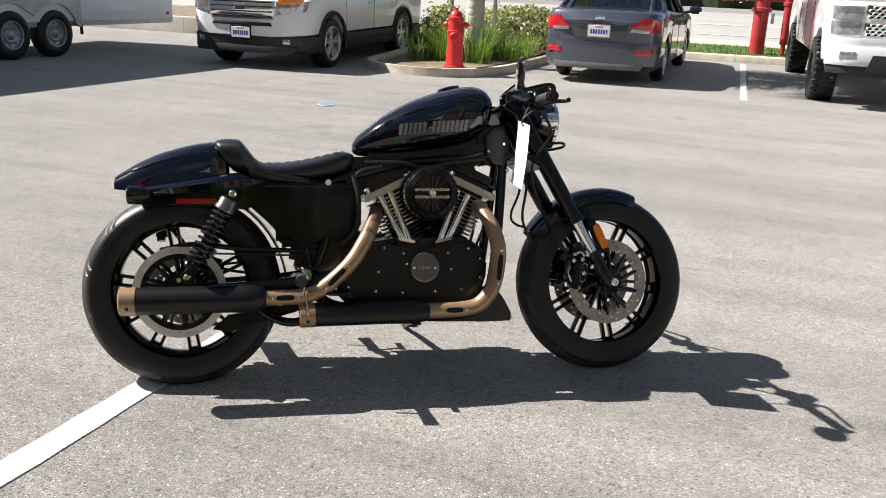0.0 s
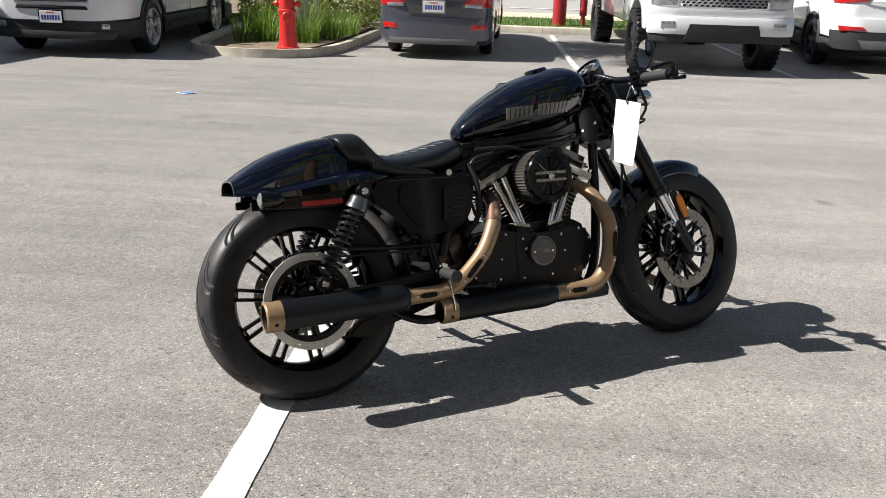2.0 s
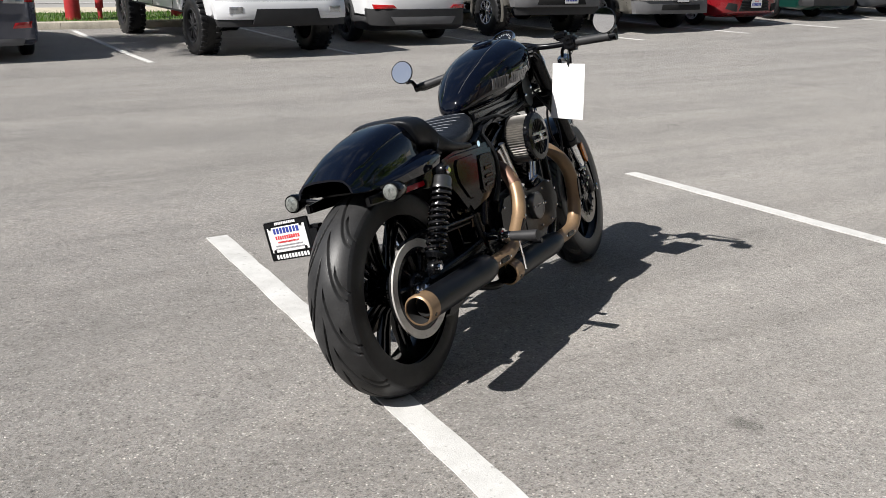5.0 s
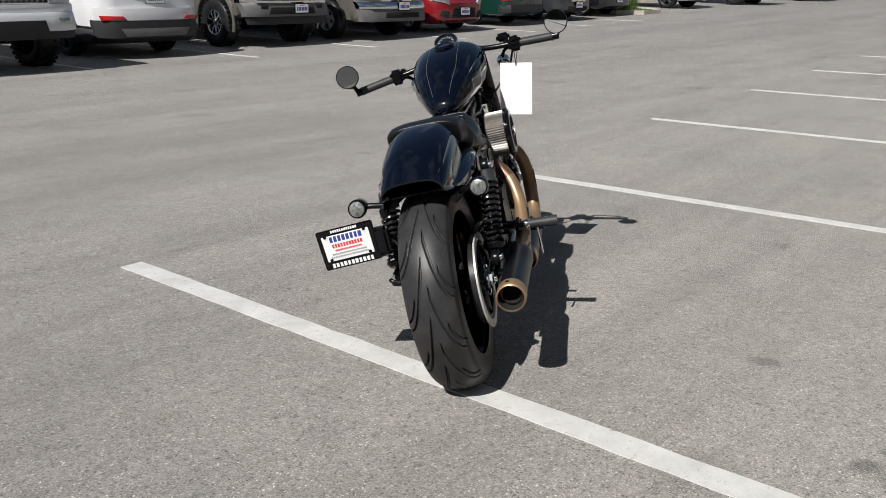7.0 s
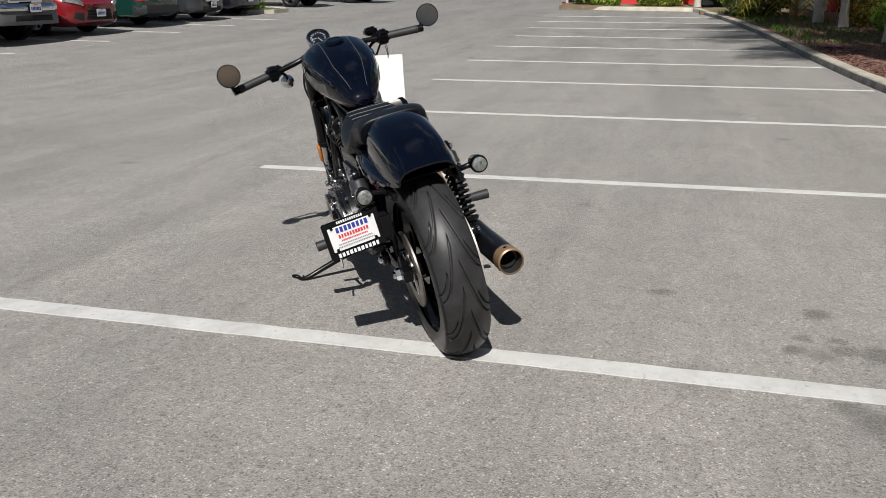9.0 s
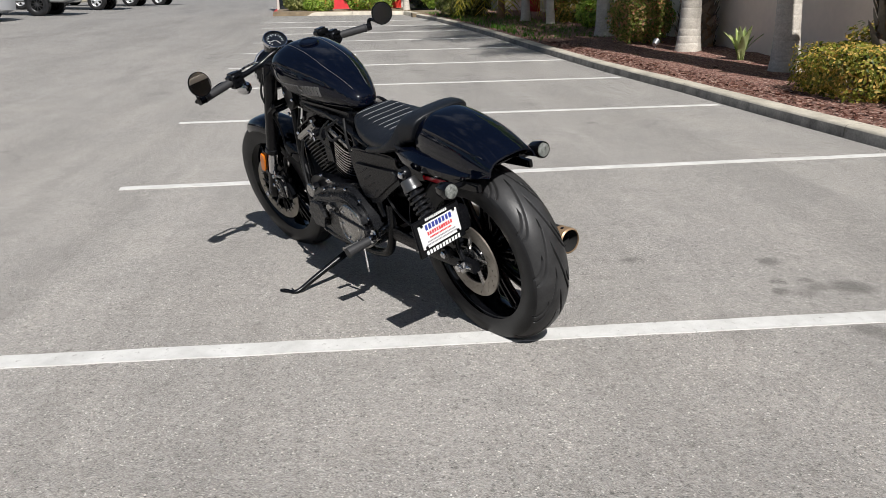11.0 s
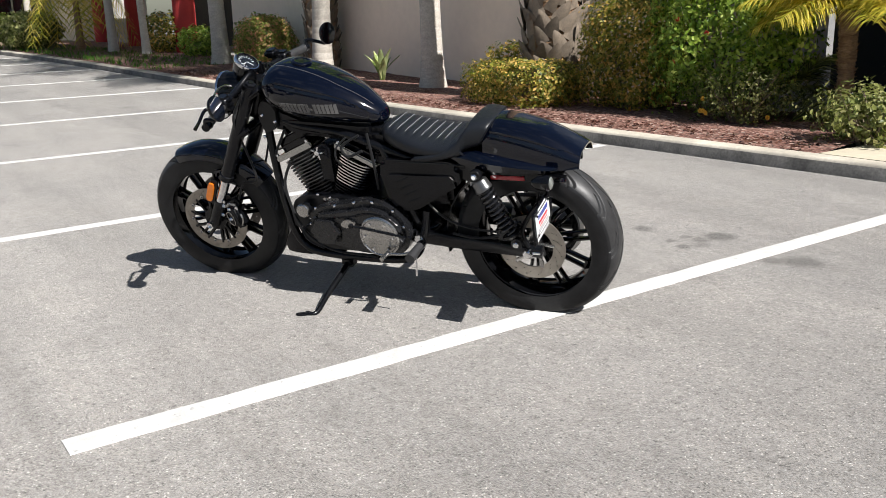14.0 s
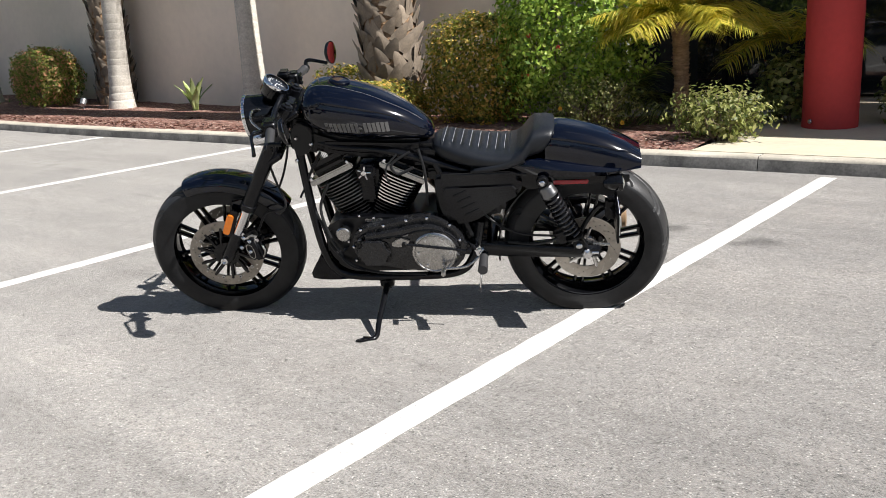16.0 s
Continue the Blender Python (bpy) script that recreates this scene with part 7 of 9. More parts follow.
def wheel_meshes(R, w, rim_r, style, rim_mat, lugs=0):
    """Tyre and rim, outer face towards +y."""
    bm = bmnew()
    lathe(bm, [(rim_r - 0.01, -w / 2 + 0.02), (rim_r + 0.012, -w / 2 + 0.004), (R - 0.06, -w / 2), (R - 0.02, -w / 2 + 0.015), (R, -w / 2 + 0.045), (R, w / 2 - 0.045), (R - 0.02, w / 2 - 0.015), (R - 0.06, w / 2), (rim_r + 0.012, w / 2 - 0.004), (rim_r - 0.01, w / 2 - 0.02)], YAX, 48, cap=False)
    for k in range(lugs):
        for s in (-1, 1):
            a = 2 * math.pi * (k + (0.5 if s > 0 else 0)) / lugs
            block(bm, (math.cos(a) * (R + 0.002), s * w * 0.34, math.sin(a) * (R + 0.002)), (0.028, w * 0.27, 0.045), turn("Y", -math.degrees(a)), 0.006, 1)
    tyre = finish("tyre", bm, RUBBER)
    bm = bmnew()
    lathe(bm, [(rim_r, w / 2 - 0.006), (rim_r - 0.008, w / 2), (rim_r - 0.022, w / 2 - 0.006), (rim_r - 0.03, w / 2 - 0.05), (rim_r - 0.035, -w / 2 + 0.02)], YAX, 40, cap=False)
    y = w / 2 - 0.03
    spokes, bars = [], {}
    if style == "steel":
        lathe(bm, [(rim_r - 0.03, y - 0.02), (rim_r * 0.62, y - 0.03), (rim_r * 0.50, y + 0.0), (rim_r * 0.36, y - 0.01), (rim_r * 0.22, y + 0.015), (0, y + 0.02)], YAX, 40, cap=False)
        for k in range(8):
            a = 2 * math.pi * k / 8
            rod(bm, (rim_r * 0.72 * math.cos(a), y - 0.012, rim_r * 0.72 * math.sin(a)), (rim_r * 0.72 * math.cos(a), y - 0.036, rim_r * 0.72 * math.sin(a)), rim_r * 0.10, n=12)
    else:
        n = {"five": 5, "split": 5, "ten": 10, "seven": 7}[style]
        hb = bmnew()
        lathe(hb, [(rim_r * 0.24, y - 0.03), (rim_r * 0.24, y + 0.004), (rim_r * 0.12, y + 0.012), (0, y + 0.012)], YAX, 24)
        spokes.append((finish("hub", hb, rim_mat), 0.0))
        for k in range(n):
            for da in ((-0.20, 0.20) if style == "split" else (0,)):
                a = 2 * math.pi * k / n + 0.3
                wd = {"five": 0.17, "split": 0.085, "ten": 0.075, "seven": 0.13}[style] * rim_r
                p0 = Vector((rim_r * 0.16 * math.cos(a + da * 0.8), y - 0.004, rim_r * 0.16 * math.sin(a + da * 0.8)))
                p1 = Vector((rim_r * 0.93 * math.cos(a + da), y - 0.012, rim_r * 0.93 * math.sin(a + da)))
                d = (p1 - p0).normalized()
                t = Vector((-d.z, 0, d.x))
                o = Vector((0, 1, 0))
                if k == 0:
                    sb = bmnew()
                    rings(sb, [[p + t * (s * wd * q) + o * h for s, h in ((-1, -0.03), (-1, 0), (-0.6, 0.012), (0.6, 0.012), (1, 0), (1, -0.03))] for p, q in ((p0, 1.0), (p1, 0.8 if style != "five" else 1.25))])
                    bmesh.ops.recalc_face_normals(sb, faces=sb.faces)
                    bars[da] = finish("spoke", sb, rim_mat)
                spokes.append((bars[da], -360.0 * k / n))
    rim = finish("rim", bm, rim_mat)
    bm = bmnew()
    lathe(bm, [(rim_r - 0.034, -w / 2 + 0.03), (0.05, y - 0.075), (0, y - 0.075)], YAX, 32, cap=False)
    back = finish("brake_backing", bm, UNDER)
    return rim, tyre, back, spokes


class Car:
    def __init__(self, name, m, label, category, paint, wb, fx, rx, hw, sill, tops, arch_r, wheel_r, wheels, low_mat=None, corner=0.28, bulge=0.05, split=None, glass=None, group="parked vehicles"):
        """tops: (x, height) along the body; fx, rx: its ends; split: height below which the body is low_mat; glass: cabin (x0, x1, x2, x3, roof height, inset)."""
        self.fx, self.rx, self.hw, self.bulge, self.wb, self.corner, self.tops = fx, rx, hw, bulge, wb, corner, tops
        self.root = thing(name, m, label, category, group)
        axles = (-wb / 2, wb / 2)

        def low(x):
            z = sill
            for a in axles:
                if abs(x - a) < arch_r:
                    z = max(z, wheel_r + math.sqrt(arch_r ** 2 - (x - a) ** 2) * 1.0)
            e = min(x - rx, fx - x)
            return max(z, sill + max(0, 0.10 - e * 0.5))

        n = int((fx - rx) / 0.07)
        stations = sorted(set([rx + (fx - rx) * k / n for k in range(n + 1)] + [rx + c for c in (0.004, 0.02, 0.05)] + [fx - c for c in (0.004, 0.02, 0.05)] + [a + s * arch_r * q for a in axles for s in (-1, 1) for q in (0.93, 0.99, 1.0, 1.004)]))

        def build(zcut0, zcut1, mat_, nm, parent, label_=""):
            lp = []
            for x in stations:
                h = self.width(x)
                zl, zt = low(x), lerp_list(tops, x)
                z0, z1 = max(zl, zcut0), min(zt, zcut1)
                z0 = min(z0, z1 - 0.01)
                half = []
                for fy, fz in ((0, 0), (0.5, 0), (0.9, 0.0), (0.98, 0.06), (1.0, 0.28), (1.0, 0.62), (0.985, 0.84), (0.95, 0.955), (0.88, 1.0), (0.5, 1.012), (0, 1.018)) if zcut1 > 5 else ((0, 0), (0.5, 0), (0.9, 0.0), (0.98, 0.12), (1.0, 0.4), (1.004, 0.7), (1.004, 0.95), (0.99, 1.0), (0.5, 1.0), (0, 1.0)):
                    half.append((fy * h, z0 + (z1 - z0) * fz))
                ring = [(y, z) for y, z in half] + [(-y, z) for y, z in half[::-1][1:-1]]
                lp.append([self.warp(Vector((x, y, z))) for y, z in ring])
            bm = bmnew()
            rings(bm, lp)
            bmesh.ops.recalc_face_normals(bm, faces=bm.faces)
            return part(nm, bm, mat_, parent, label_, sharp=50)

        self.body = build(split if split else -1, 9, paint, "body", self.root)
        if split:
            build(-1, split + 0.004, low_mat, "lower_cladding", self.root, "dark plastic lower body")
        bm = bmnew()
        block(bm, ((fx + rx) / 2, 0, sill + 0.20), (fx - rx - 0.5, hw * 2 - 0.62, 0.34), bev=0.03, seg=1)
        part("underbody", bm, UNDER, self.root)
        rim, tyre, back, spokes = wheels
        tw = 0.24
        for a in axles:
            for s in (-1, 1):
                w_ = new("wheel", rim)
                w_.parent = self.root
                w_.matrix_basis = Matrix.Translation((a, s * (hw - 0.125), wheel_r)) @ (turn("Z", 180) if s < 0 else Matrix.Identity(4))
                for nm, me in (("tyre", tyre), ("brake_backing", back)):
                    t_ = new(nm, me)
                    t_.parent = w_
                for me, deg in spokes:
                    piece(me.name.split(".")[0], me, w_, turn("Y", deg))
        if glass:
            self.cabin(paint, *glass)

    def width(self, x):
        c, h = self.corner, self.hw
        for e in (self.fx - x, x - self.rx):
            if e < c:
                q = max(0.0, 1 - ((c - e) / c) ** 2.4)
                return h - c * 0.85 + c * 0.85 * q ** (1 / 2.4)
        return h

    def warp(self, p):
        k = 1 - (p.y / self.hw) ** 2
        q = Vector(p)
        f = max(0.0, min(1.0, (p.x - (self.fx - 0.6)) / 0.6))
        r = max(0.0, min(1.0, ((self.rx + 0.6) - p.x) / 0.6))
        q.x += self.bulge * k * (f - r)
        return q

    def cabin(self, paint, x0, x1, x2, x3, zr, inset):
        """Window band between belt and roof, a roof panel and pillars."""
        bt = lambda x: lerp_list(self.tops, x) - 0.03
        base = [(x0, bt(x0)), (x0 + 0.12, bt(x0 + 0.12)), ((x0 + x3) / 2, bt((x0 + x3) / 2)), (x3 - 0.12, bt(x3 - 0.12)), (x3, bt(x3))]
        bm = bmnew()
        h0, h1 = self.hw * 0.90, self.hw * 0.90 - inset
        lo = [Vector((x0, h0 * 0.8, bt(x0))), Vector((x0 + 0.15, h0, bt(x0 + 0.15))), Vector((x3 - 0.3, h0, bt(x3 - 0.3))), Vector((x3, h0 * 0.75, bt(x3)))]
        hi = [Vector((x1, h1 * 0.85, zr)), Vector((x1 + 0.12, h1, zr)), Vector((x2 - 0.15, h1, zr)), Vector((x2, h1 * 0.85, zr))]
        mir = lambda v: Vector((v.x, -v.y, v.z))
        lo = lo + [mir(v) for v in lo[::-1]]
        hi = hi + [mir(v) for v in hi[::-1]]
        rings(bm, [lo, hi])
        bmesh.ops.recalc_face_normals(bm, faces=bm.faces)
        part("window_band", bm, CARGLASS, self.root, "dark tinted window glass", sharp=25)
        bm = bmnew()
        up = [Vector((v.x * 0.985 + 0.015 * (x1 + x2) / 2, v.y * 0.96, zr + 0.055)) for v in hi]
        out = [Vector((v.x, v.y * 1.02, zr - 0.012)) for v in hi]
        rings(bm, [out, [v + Vector((0, 0, 0.03)) for v in out], up])
        bmesh.ops.recalc_face_normals(bm, faces=bm.faces)
        part("roof", bm, paint, self.root)
        for a, b in zip(lo, hi):
            bm = bmnew()
            k = 0.01 if a.y > 0 else -0.01
            rod(bm, a + Vector((0, k, 0)), b + Vector((0, k, 0)), 0.035, 0.03, 8)
            part("pillar", bm, paint, self.root)
        for f in (0.36, 0.68):
            x = x0 + (x3 - x0) * f
            xx = x1 + (x2 - x1) * f
            for s in (-1, 1):
                bm = bmnew()
                rod(bm, (x, s * (h0 + 0.004), bt(x)), (xx, s * (h1 + 0.004), zr), 0.032, 0.028, 8)
                part("pillar", bm, SATIN, self.root)

    def face_x(self, y, front):
        """Where the plan outline of the end lies at y."""
        c = self.corner
        flat = self.hw - c * 0.85
        d = 0.0
        if abs(y) > flat:
            q = min(1.0, (abs(y) - flat) / (c * 0.85))
            d = c * (1 - (1 - q ** 2.4) ** (1 / 2.4))
        x = (self.fx - d) if front else (self.rx + d)
        return self.warp(Vector((x, y, 0))).x

    def patch(self, name, mat_, quad, off=0.012, thick=0.03, front=True, label="", parent=None, nu=10, nv=3, mirror=False, crown=0.0):
        """A panel set on the front or rear face: quad of (y, z) from lower right to upper right, seen from behind the car."""
        out = None
        for s in ((1, -1) if mirror else (1,)):
            bm = bmnew()
            g = 1 if front else -1
            a, b, c, d = [Vector((s * q[0], q[1])) for q in quad]
            layers = []
            for o in (off, off - thick):
                lay = []
                for i in range(nu + 1):
                    for j in range(nv + 1):
                        u, v = i / nu, j / nv
                        p = (a * (1 - u) + b * u) * (1 - v) + (d * (1 - u) + c * u) * v
                        edge = 0.006 if o == off and (i in (0, nu) or j in (0, nv)) else 0.0
                        lay.append(bm.verts.new((self.face_x(p.x, front) + g * (o - edge + crown * math.sin(math.pi * min(1, 0.25 + 0.75 * v))), p.x, p.y)))
                layers.append(lay)
            w = nv + 1
            for i in range(nu):
                for j in range(nv):
                    k = i * w + j
                    bm.faces.new((layers[0][k], layers[0][k + 1], layers[0][k + 1 + w], layers[0][k + w]))
            rim = [i * w for i in range(nu + 1)] + [nu * w + j for j in range(1, w)] + [i * w + nv for i in range(nu - 1, -1, -1)] + [j for j in range(nv - 1, 0, -1)]
            for p_, q_ in zip(rim, rim[1:] + rim[:1]):
                bm.faces.new((layers[0][p_], layers[0][q_], layers[1][q_], layers[1][p_]))
            bmesh.ops.delete(bm, geom=[v for v in bm.verts if not v.link_faces], context="VERTS")
            bmesh.ops.recalc_face_normals(bm, faces=bm.faces)
            out = part(name, bm, mat_, parent or self.root, label)
        return out

    def plate(self, y, z, front, off=0.0):
        """Number plate with plain bars."""
        g = 1 if front else -1
        x = self.face_x(y, front) + g * (0.022 + off)
        m = Matrix(((0, 0, g, x), (g, 0, 0, y), (0, 1, 0, z), (0, 0, 0, 1)))
        bm = bmnew()
        block(bm, (0, 0, -0.008), (0.34, 0.185, 0.016), bev=0.004)
        bmesh.ops.transform(bm, matrix=m, verts=bm.verts)
        f = part("number_plate", bm, SATIN if front else STEEL, self.root)
        bm = bmnew()
        block(bm, (0, 0, 0.001), (0.305, 0.152, 0.004), bev=0.002, seg=1)
        bmesh.ops.transform(bm, matrix=m, verts=bm.verts)
        part("plate_sheet", bm, PLATEWHITE, f, "white plate sheet")
        bm = bmnew()
        glyph_bars(bm, m @ Matrix.Translation((0, -0.008, 0.0035)), 0.26, 0.062, 7, int(abs(z * 100)) + int(y * 10))
        part("plate_bars", bm, PLATEBLUE, f, "plain dark bars")
        bm = bmnew()
        glyph_bars(bm, m @ Matrix.Translation((0, 0.056, 0.0035)), 0.12, 0.018, 6, 3)
        part("plate_header_bars", bm, PLATERED, f, "plain red bars")

    def side_lines(self, xs, z0, z1, handles=()):
        """Door gaps and handles on both flanks."""
        for s in (-1, 1):
            for x in xs:
                bm = bmnew()
                block(bm, (x, s * (self.hw + 0.0005), (z0 + z1) / 2), (0.008, 0.006, z1 - z0))
                part("door_gap", bm, UNDER, self.root)
            for x, z in handles:
                bm = bmnew()
                block(bm, (x, s * (self.hw + 0.012), z), (0.17, 0.03, 0.03), bev=0.01)
                part("door_handle", bm, self.body.data.materials[0], self.root)

    def arch_trim(self, r, zc, mat_, w=0.05):
        for a in (-self.wb / 2, self.wb / 2):
            for s in (-1, 1):
                bm = bmnew()
                pts = [(a + (r + 0.02) * math.cos(t), s * (self.hw - 0.004), zc + (r + 0.02) * math.sin(t)) for t in np.linspace(-0.25, math.pi + 0.25, 15)]
                tube(bm, pts, w * 0.55, 8, 2)
                part("arch_trim", bm, mat_, self.root, "dark wheel-arch trim")

    def mirrors(self, x, z, mat_):
        for s in (-1, 1):
            bm = bmnew()
            block(bm, (x, s * (self.hw + 0.13), z), (0.11, 0.20, 0.15), bev=0.04, seg=3)
            rod(bm, (x + 0.02, s * (self.hw - 0.08), z - 0.06), (x, s * (self.hw + 0.10), z - 0.03), 0.025)
            part("wing_mirror", bm, mat_, self.root)


def nose_in(x, y, wb, rear_axle, deg=0.0):
    """Pose facing +y with the rear axle at (x, y), or facing -y with the front axle there."""
    a = radians((90 if rear_axle else -90) + deg)
    d = Vector((math.cos(a), math.sin(a), 0))
    c = Vector((x, y, 0)) + d * (wb / 2 if rear_axle else -wb / 2)
    slope = math.atan((gz(*(c + d).xy) - gz(*(c - d).xy)) / 2)
    return Matrix.Translation((c.x, c.y, gz(c.x, c.y))) @ Matrix.Rotation(a, 4, "Z") @ Matrix.Rotation(-slope, 4, "Y")


# wheels
W_SUV = wheel_meshes(0.375, 0.25, 0.262, "split", WHEELALLOY)
W_SEDAN = wheel_meshes(0.305, 0.20, 0.20, "seven", WHEELALLOY)
W_PICK = wheel_meshes(0.415, 0.31, 0.245, "ten", WHEELDARK, 30)
W_SUV2 = wheel_meshes(0.355, 0.24, 0.25, "five", WHEELDARK)
W_GOLD = wheel_meshes(0.42, 0.30, 0.222, "ten", CHROME, 30)
W_GMC = wheel_meshes(0.385, 0.265, 0.225, "five", WHEELALLOY)
W_OLD = wheel_meshes(0.315, 0.20, 0.195, "ten", WHEELALLOY)

# white sport utility, front towards the lane
c = Car("white_suv", nose_in(-7.66, 12.22, 2.86, False, 2.0), "white sport utility car with black lower cladding and chrome grille", "car", WHITECAR, 2.86, 2.36, -2.62, 0.985, 0.24,
        [(-2.62, 0.95), (-2.45, 1.12), (0.8, 1.10), (1.2, 1.12), (1.9, 1.08), (2.36, 0.93)], 0.44, 0.375, W_SUV, CLADDING, 0.42, 0.10, 0.50, (-2.45, -1.9, 0.5, 1.25, 1.72, 0.14))
c.arch_trim(0.44, 0.375, CLADDING)
c.patch("grille", CHROME, [(-0.52, 0.74), (0.52, 0.74), (0.56, 1.0), (-0.56, 1.0)], 0.016, 0.03, label="chrome grille")
for z in (0.775, 0.845, 0.915, 0.98):
    c.patch("grille_slot", UNDER, [(-0.50, z - 0.012), (0.50, z - 0.012), (0.51, z + 0.012), (-0.51, z + 0.012)], 0.02, 0.02)
c.patch("emblem", DARKCAR, [(-0.07, 0.865), (0.07, 0.865), (0.07, 0.925), (-0.07, 0.925)], 0.034, 0.02, label="plain blue oval badge")
c.patch("air_intake", UNDER, [(-0.50, 0.645), (0.50, 0.645), (0.47, 0.69), (-0.47, 0.69)], 0.012, 0.02)
c.patch("headlight", HEADLENS, [(0.55, 0.80), (0.93, 0.86), (0.95, 1.0), (0.57, 1.0)], 0.012, 0.05, label="clear headlight", mirror=True)
c.patch("turn_lamp", LAMPAMBER, [(0.60, 0.95), (0.90, 0.97), (0.92, 1.03), (0.60, 1.03)], 0.018, 0.03, label="amber turn lamp", mirror=True)
c.patch("fog_lamp", HEADLENS, [(0.66, 0.40), (0.76, 0.40), (0.76, 0.47), (0.66, 0.47)], 0.016, 0.02, label="round fog lamp", mirror=True)
c.patch("bumper_lip", CLADDING, [(-0.80, 0.26), (0.80, 0.26), (0.86, 0.36), (-0.86, 0.36)], 0.03, 0.08)
c.plate(0.0, 0.545, True)
c.side_lines((0.95, -0.12, -1.12), 0.52, 1.08, ((0.05, 0.95), (-0.95, 0.95)))
c.mirrors(0.95, 1.15, WHITECAR)
for s in (-1, 1):
    bm = bmnew()
    block(bm, (0, s * 0.975, 0.36), (1.75, 0.05, 0.10), bev=0.02)
    part("sill_trim", bm, CLADDING, c.root)

# grey-blue sedan, rear towards the lane
c = Car("grey_sedan", nose_in(-2.68, 13.88, 2.57, True), "grey-blue metallic saloon car with red tail lamps", "car", GREYCAR, 2.57, 2.10, -2.27, 0.85, 0.21,
        [(-2.27, 0.90), (-2.20, 1.04), (-1.5, 1.06), (0.9, 0.96), (1.6, 0.90), (2.1, 0.68)], 0.345, 0.305, W_SEDAN, corner=0.34, bulge=0.10, glass=(-1.75, -1.1, 0.25, 1.15, 1.40, 0.16))
c.patch("bumper", GREYCAR, [(-0.80, 0.30), (0.80, 0.30), (0.82, 0.62), (-0.82, 0.62)], 0.035, 0.08, False)
c.patch("bumper_lip", GREYPLASTIC_DARKCHROME, [(-0.62, 0.235), (0.62, 0.235), (0.66, 0.32), (-0.66, 0.32)], 0.040, 0.06, False, "grey lower bumper")
c.patch("tail_lamp", TAILRED, [(0.42, 0.80), (0.83, 0.76), (0.84, 0.93), (0.60, 0.97)], 0.016, 0.06, False, "red tail lamp", mirror=True)
c.patch("reverse_lamp", HEADLENS, [(0.44, 0.765), (0.70, 0.755), (0.70, 0.80), (0.46, 0.81)], 0.02, 0.04, False, "clear reverse lamp", mirror=True)
# flat darker panel paints the shade of the plate recess
c.patch("boot_recess_shade", DARKCAR, [(-0.36, 0.66), (0.36, 0.66), (0.42, 0.86), (-0.42, 0.86)], 0.008, 0.02, False)
c.patch("bumper_reflector", TAILRED, [(0.52, 0.45), (0.76, 0.45), (0.77, 0.53), (0.56, 0.52)], 0.044, 0.03, False, "red bumper reflector", mirror=True)
c.patch("badge", CHROME, [(-0.07, 0.93), (0.07, 0.93), (0.07, 0.98), (-0.07, 0.98)], 0.02, 0.02, False, "plain chrome badge")
c.plate(0.0, 0.765, False)
c.side_lines((0.85, -0.15, -0.95), 0.30, 0.95, ((0.0, 0.80), (-0.85, 0.82)))
c.mirrors(0.85, 1.0, GREYCAR)

# white lifted pickup, front towards the lane
c = Car("white_pickup", nose_in(1.22, 13.20, 3.65, False, 5.0), "white lifted pickup truck with mesh grille and big tyres", "pickup truck", WHITECAR, 3.65, 2.72, -2.95, 1.01, 0.55,
        [(-2.95, 1.32), (-0.9, 1.32), (-0.8, 1.36), (1.0, 1.36), (1.3, 1.36), (2.6, 1.32), (2.72, 1.28)], 0.52, 0.415, W_PICK, corner=0.24, bulge=0.06, glass=(-0.95, -0.65, 0.75, 1.45, 2.05, 0.14))
# chrome bumper in white paint, its bright reflection put into the colour
c.patch("bumper", WHITECAR, [(-0.98, 0.56), (0.98, 0.56), (1.0, 0.80), (-1.0, 0.80)], 0.08, 0.12, label="front bumper coloured white for chrome's bright reflection", nv=10, crown=0.03)
c.patch("bumper_gap", CLADDING, [(-0.52, 0.50), (0.52, 0.50), (0.46, 0.70), (-0.46, 0.70)], 0.125, 0.06, label="black bumper intake")
c.patch("air_dam", CLADDING, [(-0.95, 0.46), (0.95, 0.46), (0.98, 0.57), (-0.98, 0.57)], 0.075, 0.10)
c.patch("fog_lamp", HEADLENS, [(0.66, 0.645), (0.84, 0.645), (0.84, 0.73), (0.66, 0.73)], 0.116, 0.03, label="fog lamp", mirror=True)
c.patch("bumper_top", WHITECAR, [(-0.98, 0.80), (0.98, 0.80), (0.98, 0.90), (-0.98, 0.90)], 0.05, 0.08)
for z0, z1 in ((0.92, 1.06), (1.13, 1.27)):
    g = c.patch("grille", CHROME, [(-0.60, z0 - 0.02), (0.60, z0 - 0.02), (0.60, z1 + 0.02), (-0.60, z1 + 0.02)], 0.018, 0.03, label="chrome grille surround")
    c.patch("grille_back", UNDER, [(-0.57, z0), (0.57, z0), (0.57, z1), (-0.57, z1)], 0.026, 0.02)
    bm = bmnew()
    for r in range(4):
        for k in range(15):
            y = -0.54 + 0.077 * k + (0.038 if r % 2 else 0)
            if abs(y) > 0.56:
                continue
            z = z0 + 0.018 + (z1 - z0 - 0.03) * r / 3
            x = c.face_x(y, True) + 0.030
            pts = [Vector((x, y + 0.036 * math.cos(a), z + 0.021 * math.sin(a))) for a in [math.pi / 3 * q for q in range(6)]]
            for a, b in zip(pts, pts[1:] + pts[:1]):
                rod(bm, a, b, 0.006, n=4)
    part("grille_mesh", bm, STEEL, g, "honeycomb grille mesh")
c.patch("emblem_bar", WHITECAR, [(-0.58, 1.075), (0.58, 1.075), (0.58, 1.115), (-0.58, 1.115)], 0.03, 0.03)
